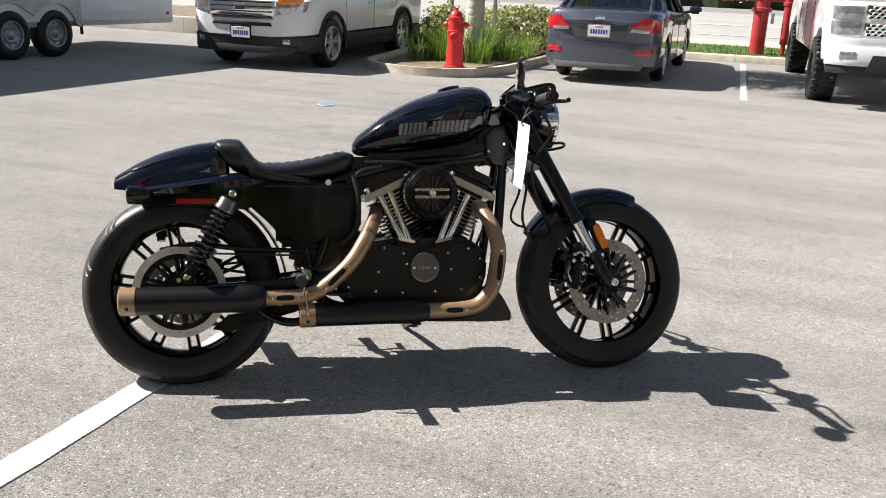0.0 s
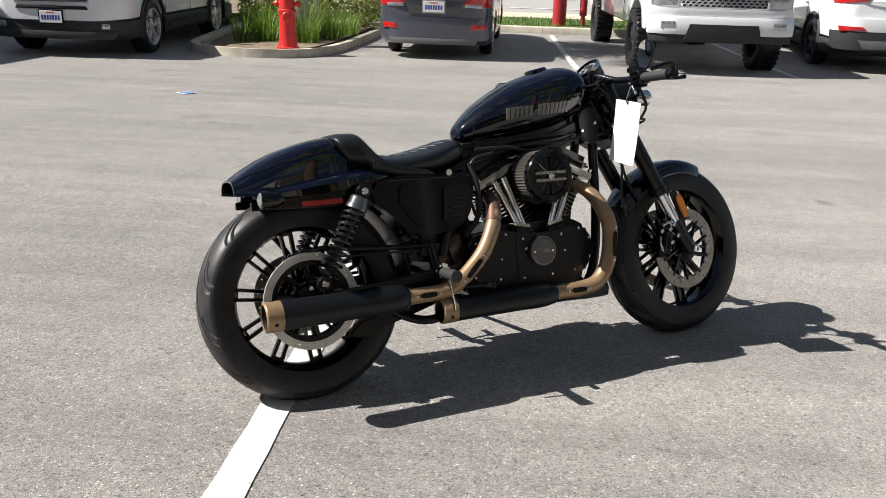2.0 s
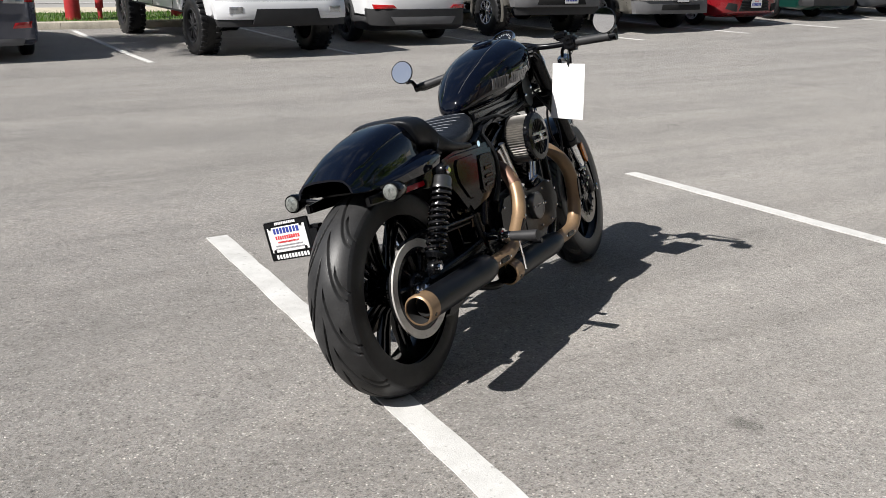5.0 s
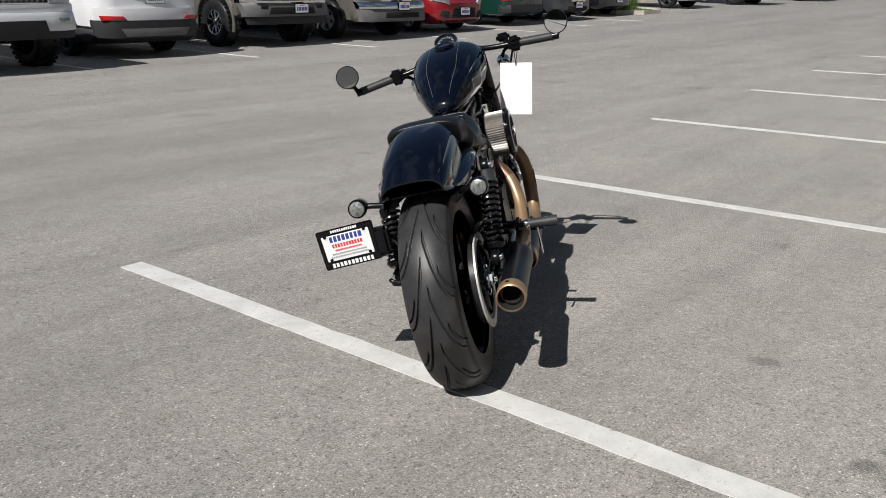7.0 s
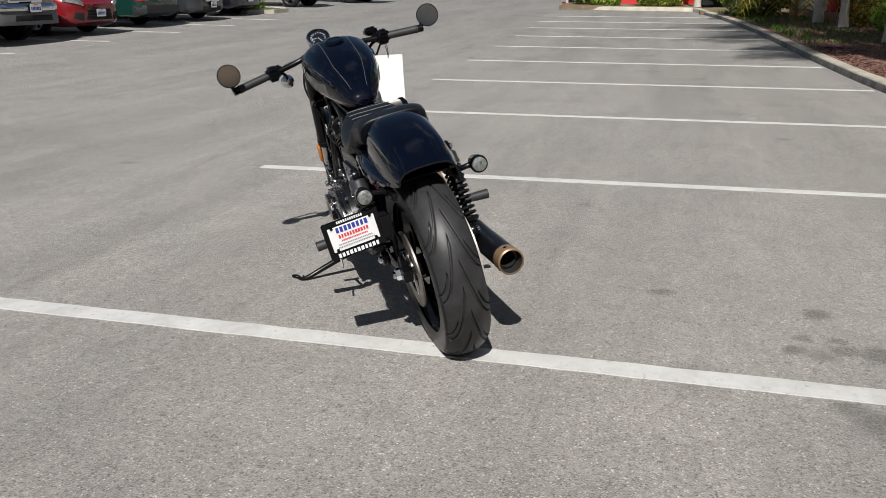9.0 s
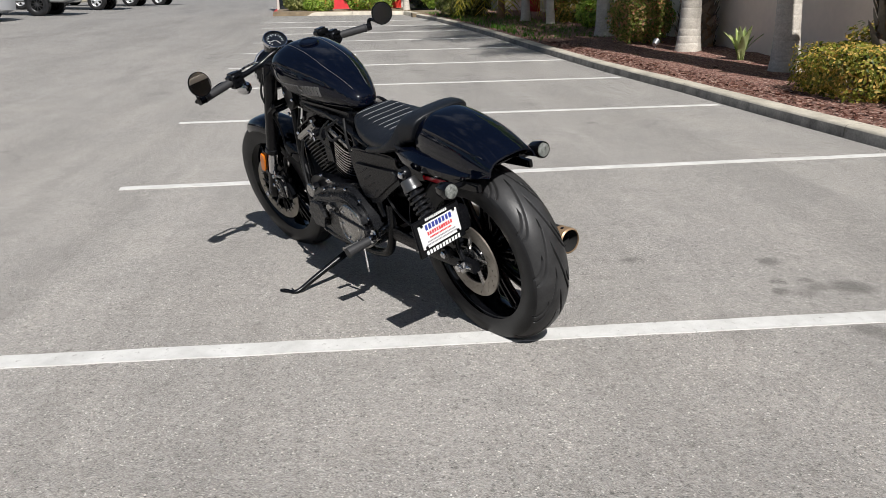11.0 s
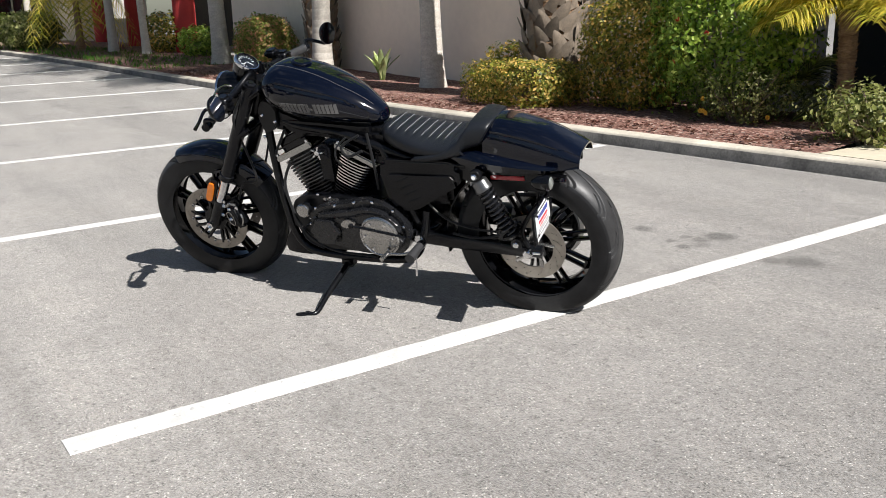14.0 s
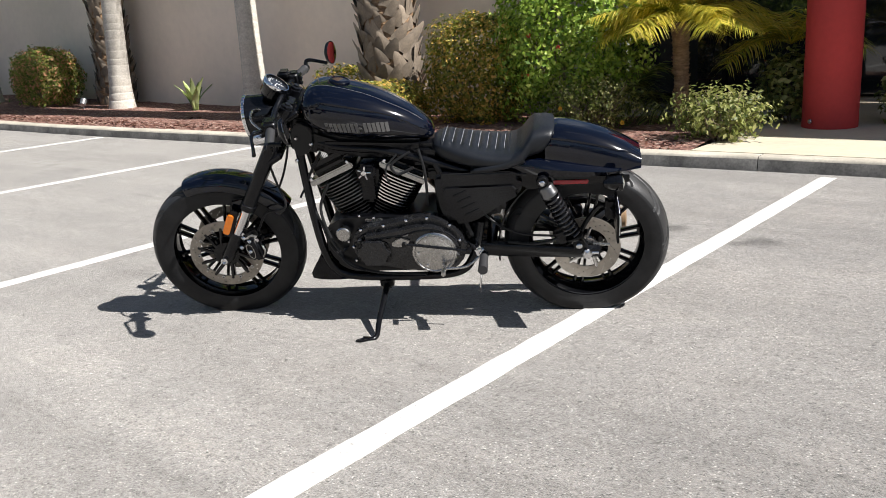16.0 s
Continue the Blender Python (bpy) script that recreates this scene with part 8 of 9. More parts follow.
c.patch("emblem", SATIN, [(-0.14, 1.065), (0.14, 1.065), (0.14, 1.125), (-0.14, 1.125)], 0.045, 0.03, label="plain black badge")
for z0, z1 in ((0.93, 1.09), (1.11, 1.27)):
    c.patch("headlight", HEADLENS, [(0.63, z0), (0.96, z0), (0.97, z1), (0.63, z1)], 0.014, 0.05, label="stacked clear headlight", mirror=True)
c.side_lines((0.95, -0.05, -0.9), 0.6, 1.32, ((0.1, 1.12), (-0.75, 1.12)))
c.mirrors(1.1, 1.5, SATIN)

# white sport utility, rear towards the lane
c = Car("white_suv", nose_in(4.02, 14.35, 2.70, True), "white crossover car with black rear bumper trim", "car", WHITECAR, 2.70, 2.25, -2.38, 0.93, 0.24,
        [(-2.38, 1.02), (-2.28, 1.14), (0.8, 1.06), (1.6, 1.02), (2.25, 0.80)], 0.40, 0.355, W_SUV2, CLADDING, 0.36, 0.12, 0.46, (-2.25, -1.85, 0.4, 1.25, 1.66, 0.15))
c.arch_trim(0.40, 0.355, CLADDING)
c.patch("bumper", WHITECAR, [(-0.90, 0.60), (0.90, 0.60), (0.90, 0.78), (-0.90, 0.78)], 0.045, 0.10, False)
c.patch("bumper_trim", CLADDING, [(-0.90, 0.34), (0.90, 0.34), (0.91, 0.60), (-0.91, 0.60)], 0.06, 0.10, False, "black bumper trim")
c.patch("skid_plate", GREYPLASTIC_DARKCHROME, [(-0.52, 0.36), (0.52, 0.36), (0.60, 0.48), (-0.60, 0.48)], 0.075, 0.05, False, "grey skid plate")
c.patch("bumper_reflector", TAILRED, [(0.50, 0.615), (0.84, 0.60), (0.86, 0.67), (0.56, 0.665)], 0.066, 0.03, False, "red reflector", mirror=True)
c.patch("tail_lamp", TAILRED, [(0.52, 1.02), (0.91, 0.98), (0.91, 1.12), (0.55, 1.13)], 0.016, 0.05, False, "red tail lamp", mirror=True)
for s in (-1, 1):
    bm = bmnew()
    rod(bm, (-2.48, s * 0.58, 0.40), (-2.30, s * 0.58, 0.40), 0.045, n=18)
    part("tailpipe", bm, SATIN, c.root)
c.plate(0.0, 0.93, False)
c.side_lines((0.85, -0.15, -1.0), 0.5, 1.05, ((0.0, 0.92), (-0.9, 0.93)))

# pale gold heavy pickup, front towards the lane
c = Car("gold_pickup", nose_in(7.0, 14.42, 3.6, False), "pale gold heavy pickup truck with chrome bumper", "pickup truck", GOLDCAR, 3.6, 2.62, -2.9, 1.0, 0.52,
        [(-2.9, 1.30), (-0.9, 1.30), (0.9, 1.36), (1.3, 1.38), (2.5, 1.34), (2.62, 1.28)], 0.53, 0.42, W_GOLD, corner=0.22, bulge=0.05, glass=(-0.95, -0.65, 0.75, 1.4, 2.05, 0.12))
c.arch_trim(0.53, 0.42, GOLDCAR, 0.05)
c.patch("bumper", CHROME, [(-1.0, 0.79), (1.0, 0.79), (1.02, 0.92), (-1.02, 0.92)], 0.10, 0.15, label="chrome front bumper", nv=10, crown=0.05)
# lower chrome coloured grey: the ground's dark reflection is painted in
c.patch("bumper_dark_reflection", GREYPLASTIC_DARKCHROME, [(-0.96, 0.56), (0.96, 0.56), (1.0, 0.80), (-1.0, 0.80)], 0.125, 0.16, label="grey lower bumper", nv=6, crown=0.02)
c.patch("air_dam", CLADDING, [(-0.90, 0.42), (0.90, 0.42), (0.94, 0.57), (-0.94, 0.57)], 0.09, 0.10)
c.patch("bumper_slot", UNDER, [(-0.55, 0.60), (0.55, 0.60), (0.50, 0.72), (-0.50, 0.72)], 0.152, 0.05)
c.patch("tow_slot", UNDER, [(0.58, 0.70), (0.72, 0.70), (0.72, 0.77), (0.58, 0.77)], 0.150, 0.04, mirror=True)
c.patch("grille", CHROME, [(-0.56, 0.92), (0.56, 0.92), (0.58, 1.27), (-0.58, 1.27)], 0.03, 0.05, label="chrome grille surround")
c.patch("grille_back", UNDER, [(-0.51, 0.96), (0.51, 0.96), (0.52, 1.23), (-0.52, 1.23)], 0.038, 0.03)
for z in (1.0, 1.06, 1.12, 1.18):
    c.patch("grille_bar", SATIN, [(-0.51, z), (0.51, z), (0.51, z + 0.022), (-0.51, z + 0.022)], 0.046, 0.02)
c.patch("emblem", DARKCAR, [(-0.07, 1.075), (0.07, 1.075), (0.07, 1.125), (-0.07, 1.125)], 0.06, 0.03, label="plain oval badge")
c.patch("headlight", HEADLENS, [(0.62, 0.96), (0.97, 0.96), (0.97, 1.24), (0.62, 1.24)], 0.014, 0.05, label="clear headlight", mirror=True)
c.patch("turn_lamp", LAMPAMBER, [(0.84, 0.93), (0.98, 0.93), (0.98, 1.05), (0.84, 1.05)], 0.02, 0.05, label="amber turn lamp", mirror=True)
c.plate(0.18, 0.70, True, 0.15)
for s in (-1, 1):
    bm = bmnew()
    rod(bm, (-0.9, s * 1.02, 0.47), (1.1, s * 1.02, 0.47), 0.045, n=12)
    part("side_step", bm, CHROME, c.root, "chrome side step")
c.side_lines((0.9, -0.1, -0.9), 0.55, 1.3)
c.mirrors(1.05, 1.5, SATIN)

# pale gold sport utility, front towards the lane
c = Car("gold_suv", nose_in(9.55, 14.25, 2.95, False), "pale gold sport utility car with chrome bumper", "car", GOLDCAR, 2.95, 2.42, -2.6, 0.99, 0.36,
        [(-2.6, 1.12), (-2.5, 1.2), (1.0, 1.18), (1.4, 1.2), (2.3, 1.14), (2.42, 1.06)], 0.45, 0.385, W_GMC, corner=0.28, bulge=0.08, glass=(-2.45, -2.2, 0.7, 1.35, 1.85, 0.12))
c.patch("bumper", CHROME, [(-0.96, 0.63), (0.96, 0.63), (0.98, 0.76), (-0.98, 0.76)], 0.08, 0.12, label="chrome front bumper", nv=10, crown=0.04)
# grey colour stands for dark ground reflected in the lower chrome
c.patch("bumper_dark_reflection", GREYPLASTIC_DARKCHROME, [(-0.92, 0.38), (0.92, 0.38), (0.95, 0.64), (-0.95, 0.64)], 0.085, 0.12, nv=6, crown=0.02)
c.patch("bumper_slot", UNDER, [(-0.40, 0.45), (0.62, 0.45), (0.60, 0.55), (-0.38, 0.55)], 0.112, 0.05)
c.patch("grille", CHROME, [(-0.44, 0.77), (0.44, 0.77), (0.46, 1.05), (-0.46, 1.05)], 0.03, 0.05, label="chrome grille surround")
c.patch("grille_back", UNDER, [(-0.40, 0.81), (0.40, 0.81), (0.42, 1.01), (-0.42, 1.01)], 0.038, 0.03)
c.patch("emblem", TAILRED, [(-0.12, 0.895), (0.12, 0.895), (0.12, 0.93), (-0.12, 0.93)], 0.05, 0.03, label="plain red badge")
c.patch("headlight", HEADLENS, [(0.52, 0.80), (0.94, 0.80), (0.95, 1.04), (0.52, 1.04)], 0.014, 0.05, label="clear headlight", mirror=True)
c.patch("turn_lamp", LAMPAMBER, [(0.74, 0.93), (0.95, 0.93), (0.95, 1.03), (0.74, 1.03)], 0.02, 0.05, label="amber turn lamp", mirror=True)
c.plate(0.1, 0.68, True, 0.115)
c.side_lines((0.95, 0.0, -0.9), 0.4, 1.15)

# red hatchback, front towards the lane
c = Car("red_hatchback", nose_in(12.0, 14.35, 2.65, False), "red hatchback car with dark grille", "car", REDCAR, 2.65, 2.15, -2.1, 0.90, 0.20,
        [(-2.1, 1.0), (0.9, 0.98), (1.3, 0.97), (2.0, 0.78), (2.15, 0.66)], 0.36, 0.315, W_SEDAN, corner=0.40, bulge=0.12, glass=(-1.95, -1.4, 0.3, 1.2, 1.46, 0.16))
c.patch("grille", UNDER, [(-0.44, 0.34), (0.44, 0.34), (0.36, 0.56), (-0.36, 0.56)], 0.012, 0.03, label="black grille")
for z in (0.40, 0.46, 0.52):
    c.patch("grille_bar", SATIN, [(-0.40, z), (0.40, z), (0.40, z + 0.012), (-0.40, z + 0.012)], 0.02, 0.02)
c.patch("side_intake", UNDER, [(0.50, 0.32), (0.74, 0.38), (0.70, 0.50), (0.50, 0.48)], 0.012, 0.03, mirror=True)
c.patch("headlight", HEADLENS, [(0.50, 0.62), (0.84, 0.70), (0.84, 0.82), (0.50, 0.70)], 0.014, 0.05, label="swept headlight", mirror=True)
c.plate(0.0, 0.48, True)

# dark green estate, rear towards the lane
c = Car("green_estate", nose_in(14.85, 14.85, 2.80, True), "dark green estate car with red tail lamps", "car", GREENCAR, 2.80, 2.25, -2.48, 0.87, 0.24,
        [(-2.48, 0.92), (-2.42, 1.0), (0.9, 0.96), (1.7, 0.92), (2.25, 0.76)], 0.355, 0.315, W_OLD, corner=0.22, bulge=0.05, glass=(-2.4, -2.1, 0.3, 1.05, 1.45, 0.13))
c.patch("bumper", CLADDING, [(-0.86, 0.34), (0.86, 0.34), (0.87, 0.52), (-0.87, 0.52)], 0.07, 0.12, False, "dark rear bumper")
c.patch("tail_lamp", TAILRED, [(0.58, 0.62), (0.86, 0.62), (0.86, 0.90), (0.62, 0.90)], 0.014, 0.05, False, "red tail lamp", mirror=True)
c.plate(0.0, 0.72, False)
c.side_lines((0.75, -0.2, -1.15), 0.3, 0.95, ((-0.05, 0.82), (-1.0, 0.83)))

# graphite saloon, front towards the lane
c = Car("graphite_saloon", nose_in(17.4, 14.7, 2.75, False), "dark graphite saloon car", "car", DARKCAR, 2.75, 2.2, -2.3, 0.89, 0.21,
        [(-2.3, 1.0), (-1.6, 1.02), (1.0, 0.96), (1.9, 0.82), (2.2, 0.64)], 0.36, 0.32, W_SEDAN, corner=0.42, bulge=0.12, glass=(-1.8, -1.1, 0.3, 1.2, 1.42, 0.16))
c.patch("grille", CHROME, [(-0.34, 0.52), (0.34, 0.52), (0.38, 0.66), (-0.38, 0.66)], 0.012, 0.03, label="chrome grille")
c.patch("intake", UNDER, [(-0.52, 0.28), (0.52, 0.28), (0.48, 0.40), (-0.48, 0.40)], 0.012, 0.03)
c.patch("headlight", HEADLENS, [(0.46, 0.58), (0.82, 0.64), (0.83, 0.78), (0.50, 0.70)], 0.014, 0.05, label="clear headlight", mirror=True)
c.plate(0.0, 0.44, True)

# black hatchback, rear towards the lane
c = Car("black_hatchback", nose_in(20.15, 14.9, 2.65, True), "black hatchback car with red tail lamps", "car", BLACKCAR, 2.65, 2.15, -2.1, 0.88, 0.22,
        [(-2.1, 0.96), (-2.0, 1.04), (0.9, 0.98), (1.6, 0.92), (2.15, 0.70)], 0.36, 0.32, W_SEDAN, corner=0.30, bulge=0.08, glass=(-1.95, -1.5, 0.3, 1.2, 1.46, 0.15))
c.patch("tail_lamp", TAILRED, [(0.50, 0.80), (0.86, 0.78), (0.86, 0.98), (0.56, 0.96)], 0.014, 0.05, False, "red tail lamp", mirror=True)
c.plate(0.0, 0.50, False)

# beyond the far island
c = Car("white_crossover", nose_in(26.4, 15.2, 2.7, True), "white crossover car far across the car park", "car", WHITECAR, 2.7, 2.2, -2.2, 0.90, 0.26,
        [(-2.2, 1.02), (0.9, 1.02), (1.6, 0.98), (2.2, 0.78)], 0.39, 0.35, W_SUV2, corner=0.30, bulge=0.08, glass=(-2.1, -1.7, 0.4, 1.2, 1.62, 0.14))
c.patch("tail_lamp", TAILRED, [(0.55, 0.85), (0.88, 0.83), (0.88, 1.0), (0.6, 1.0)], 0.014, 0.05, False, "red tail lamp", mirror=True)
c = Car("silver_pickup", nose_in(31.2, 14.7, 3.5, True), "silver pickup truck far across the car park", "pickup truck", SILVERCAR, 3.5, 2.6, -2.9, 0.98, 0.48,
        [(-2.9, 1.22), (-0.8, 1.22), (0.9, 1.28), (2.5, 1.2), (2.6, 1.1)], 0.47, 0.39, W_PICK, corner=0.2, bulge=0.04, glass=(-0.9, -0.6, 0.7, 1.35, 1.9, 0.12))
c.patch("tail_lamp", TAILRED, [(0.78, 0.85), (0.95, 0.85), (0.95, 1.18), (0.78, 1.18)], 0.014, 0.05, False, "red tail lamp", mirror=True)
for x, y, nm, pnt, lb in ((37.0, 14.2, "silver_pickup", SILVERCAR, "silver pickup truck at the far end of the row"), (42.0, 14.0, "dark_suv", BLACKCAR, "dark utility car at the far end of the row"), (46.5, 13.6, "green_suv", GREENCAR, "green utility car at the far end of the row")):
    Car(nm, nose_in(x, y, 3.2, True), lb, "car", pnt, 3.2, 2.4, -2.6, 0.95, 0.42, [(-2.6, 1.15), (0.9, 1.2), (2.3, 1.1), (2.4, 1.0)], 0.43, 0.37, W_GMC, corner=0.22, bulge=0.04, glass=(-2.4, -2.1, 0.7, 1.3, 1.8, 0.12))

# ---- white enclosed trailer ----
tr = thing("box_trailer", pose(-11.72, 9.4, 0), "white enclosed aluminium box trailer with tandem wheels", "trailer")
bm = bmnew()
block(bm, (0, 0, 1.72), (2.2, 8.2, 2.44), bev=0.03)
part("box", bm, TRAILER, tr)
bm = bmnew()
block(bm, (0, 0, 0.50), (2.16, 8.2, 0.10), bev=0.01)
part("chassis_rail", bm, STEEL, tr, "bare metal lower rail")
bm = bmnew()
block(bm, (0, 0.85, 0.62), (1.7, 2.3, 0.36), bev=0.02)
part("wheel_well", bm, UNDER, tr)
W_TR = wheel_meshes(0.355, 0.22, 0.21, "steel", WHEELSTEEL)
for s in (-1, 1):
    for y in (0.42, 1.26):
        w_ = new("wheel", W_TR[0])
        w_.parent = tr
        w_.matrix_basis = Matrix.Translation((s * 1.02, y, 0.355)) @ turn("Z", -90 if s > 0 else 90)
        t_ = new("tyre", W_TR[1])
        t_.parent = w_
    # double fender skirt
    bm = bmnew()
    up = [(-0.10, 0.50), (-0.06, 0.62)] + [(0.42 + 0.44 * math.cos(a), 0.36 + 0.44 * math.sin(a)) for a in np.linspace(math.pi * 0.82, math.pi * 0.30, 9)] + [(0.84, 0.62)] + [(1.26 + 0.44 * math.cos(a), 0.36 + 0.44 * math.sin(a)) for a in np.linspace(math.pi * 0.70, math.pi * 0.10, 9)] + [(1.74, 0.44), (1.80, 0.44)]
    out = [(1.80, 0.90), (-0.10, 0.90)]
    prism(bm, [(-0.10, 0.90)] + up[:] + [(1.80, 0.90)], s * 1.10, s * 1.13, m=None)
    bmesh.ops.transform(bm, matrix=Matrix(((0, 1, 0, 0), (1, 0, 0, 0), (0, 0, 1, 0), (0, 0, 0, 1))), verts=bm.verts)
    bmesh.ops.recalc_face_normals(bm, faces=bm.faces)
    part("fender_skirt", bm, STEEL, tr, "polished aluminium fender skirt")
    bm = bmnew()
    block(bm, (s * 1.108, 3.93, 0.62), (0.02, 0.06, 0.05), bev=0.004)
    part("marker_lamp", bm, TAILRED, tr, "small red marker lamp")
    bm = bmnew()
    block(bm, (s * 1.108, 1.80, 0.40), (0.05, 0.03, 0.16), bev=0.006)
    part("mud_flap", bm, CLADDING, tr)

# ---- hydrant ----
hx, hy = -4.81, 12.62
hy_ = thing("fire_hydrant", Matrix.Translation((hx, hy, gz(hx, hy) + 0.10)), "red enamelled fire hydrant on the parking island", "fire hydrant")
bm = bmnew()
lathe(bm, [(0.165, -0.06), (0.165, 0.02), (0.145, 0.03), (0.130, 0.10), (0.118, 0.42), (0.124, 0.50), (0.135, 0.52), (0.135, 0.545), (0.112, 0.56), (0.105, 0.70), (0.118, 0.715), (0.118, 0.74), (0.095, 0.755), (0.085, 0.80), (0.045, 0.835), (0.030, 0.84), (0.028, 0.875), (0, 0.878)], n=32)
part("barrel", bm, HYDRANT, hy_)
for d, r, L, z in (((1, 0.15, 0), 0.040, 0.19, 0.63), ((-1, 0.15, 0), 0.040, 0.19, 0.63), ((0.25, -1, 0), 0.062, 0.185, 0.46), ((0, 1, 0), 0.055, 0.17, 0.62)):
    bm = bmnew()
    lathe(bm, [(r * 0.8, 0.0), (r * 0.8, L * 0.72), (r * 1.15, L * 0.74), (r * 1.15, L * 0.93), (r * 0.9, L), (r * 0.35, L), (r * 0.35, L + 0.03), (0, L + 0.03)], facing((0, 0, z), d), 20)
    part("outlet", bm, HYDRANT, hy_)
# sign posts on the island
for x, y in ((-5.9, 15.3), (-4.95, 14.9)):
    bm = bmnew()
    block(bm, (0, 0, 1.2), (0.06, 0.04, 2.4), bev=0.008)
    po = solo("sign_post", bm, STEEL, "galvanised steel sign post on the parking island", "post", "sign posts", m=Matrix.Translation((x, y, gz(x, y) + 0.09)))
# fire backflow pipework on the lawn
bf = thing("backflow_pipes", Matrix.Translation((-0.72, 18.62, gz(-0.72, 18.6) + 0.10)), "red painted fire backflow pipes and valves on the lawn", "pipework")
for x, y, r, h in ((0.0, 0.0, 0.14, 1.05), (2.1, 0.5, 0.14, 1.05)):
    bm = bmnew()
    lathe(bm, [(r * 1.0, -0.05), (r, 0.80), (r * 1.35, 0.82), (r * 1.35, 0.88), (r, 0.90), (r, h), (r * 1.3, h + 0.02), (r * 1.3, h + 0.10), (0, h + 0.10)], Matrix.Translation((x, y, 0)), 24)
    part("riser", bm, REDPIPE, bf)
for x, y in ((0.48, -0.10), (1.0, -0.05)):
    bm = bmnew()
    rod(bm, (x, y, 0.0), (x, y, 0.25), 0.045, n=16)
    rod(bm, (x, y, 0.22), (x, y, 1.2), 0.075, n=20)
    lathe(bm, [(0.10, 0), (0.10, 0.05), (0.075, 0.06)], Matrix.Translation((x, y, 0.95)), 20)
    part("thin_riser", bm, REDPIPE, bf)
bm = bmnew()
tube(bm, [(-0.75, -0.02, 1.10), (-0.3, 0, 1.12), (0, 0, 1.12), (0.6, 0.15, 1.12), (1.4, 0.35, 1.12), (2.1, 0.5, 1.12)], 0.115, 18, 3)
part("cross_pipe", bm, REDPIPE, bf)
bm = bmnew()
rod(bm, (-0.30, -0.05, 1.12), (-0.42, -0.32, 1.08), 0.03)
lathe(bm, [(0.12, -0.01), (0.135, 0.0), (0.12, 0.01), (0.105, 0.0)], facing((-0.42, -0.32, 1.08), (-0.4, -1, 0)), 24, close=True)
for k in range(3):
    a = 2.1 * k
    rod(bm, (-0.42 - 0.10 * math.cos(a), -0.32, 1.08 + 0.10 * math.sin(a)), (-0.42 + 0.10 * math.cos(a), -0.32, 1.08 - 0.10 * math.sin(a)), 0.009, n=8)
part("hand_wheel", bm, SATIN, bf, "black valve hand wheel")
bm = bmnew()
block(bm, (0.62, -0.20, 0.78), (0.10, 0.05, 0.22), bev=0.01)
block(bm, (0.22, -0.16, 0.70), (0.06, 0.05, 0.20), bev=0.01)
part("tamper_box", bm, STEEL, bf, "grey switch box")

# ---- plants ----
def leaf_cloud(name, n, sample, size, material, seed, slim=0.55, up=0.35):
    """n folded leaves at the places and ways that sample(rng) gives."""
    rng = np.random.RandomState(seed)
    pos, nor = sample(rng, n)
    nor = nor + rng.normal(0, 0.55, (n, 3)) + np.array([0, 0, up])
    nor /= np.linalg.norm(nor, axis=1)[:, None]
    ref = rng.normal(0, 1, (n, 3))
    u = np.cross(nor, ref)
    u /= np.linalg.norm(u, axis=1)[:, None]
    v = np.cross(nor, u)
    s = size * rng.uniform(0.6, 1.35, (n, 1))
    a, b, c, d = pos - u * s, pos - v * s * slim + nor * s * 0.18, pos + u * s, pos + v * s * slim + nor * s * 0.18
    verts = np.stack([a, b, c, d], 1).reshape(-1, 3)
    k = np.arange(n) * 4
    faces = np.concatenate([np.stack([k, k + 1, k + 2], 1), np.stack([k, k + 2, k + 3], 1)])
    return from_np(name, verts.tolist(), faces.tolist(), material)


def lump(half, p=2.0, rough=0.16, freq=3.0, low=-0.9, inner=0.62):
    """Points near the skin of a rounded mass, uneven as clipped or grown foliage is."""
    hx_, hy2, hz = half

    def sample(rng, n):
        d = rng.normal(0, 1, (n * 2, 3))
        d /= np.linalg.norm(d, axis=1)[:, None]
        d = d[d[:, 2] > low][:n]
        while len(d) < n:
            d = np.concatenate([d, d])[:n]
        r = 1 / (np.abs(d) ** p).sum(1) ** (1 / p)
        ph = d * freq
        wob = np.sin(ph[:, 0] * 2.1 + 1.3) * np.sin(ph[:, 1] * 2.7 + 0.4) + 0.6 * np.sin(ph[:, 2] * 4.3 + ph[:, 0] * 3.1) + 0.5 * np.sin(ph[:, 1] * 6.1 - ph[:, 2] * 5.3)
        t = rng.uniform(inner, 1.0, n) ** 0.6
        q = d * (r * (1 + rough * wob * 0.5) * t)[:, None]
        return q * np.array([hx_, hy2, hz]), d.copy()
    return sample


def ground_at(x, y):
    return gz(x, y) + 0.10


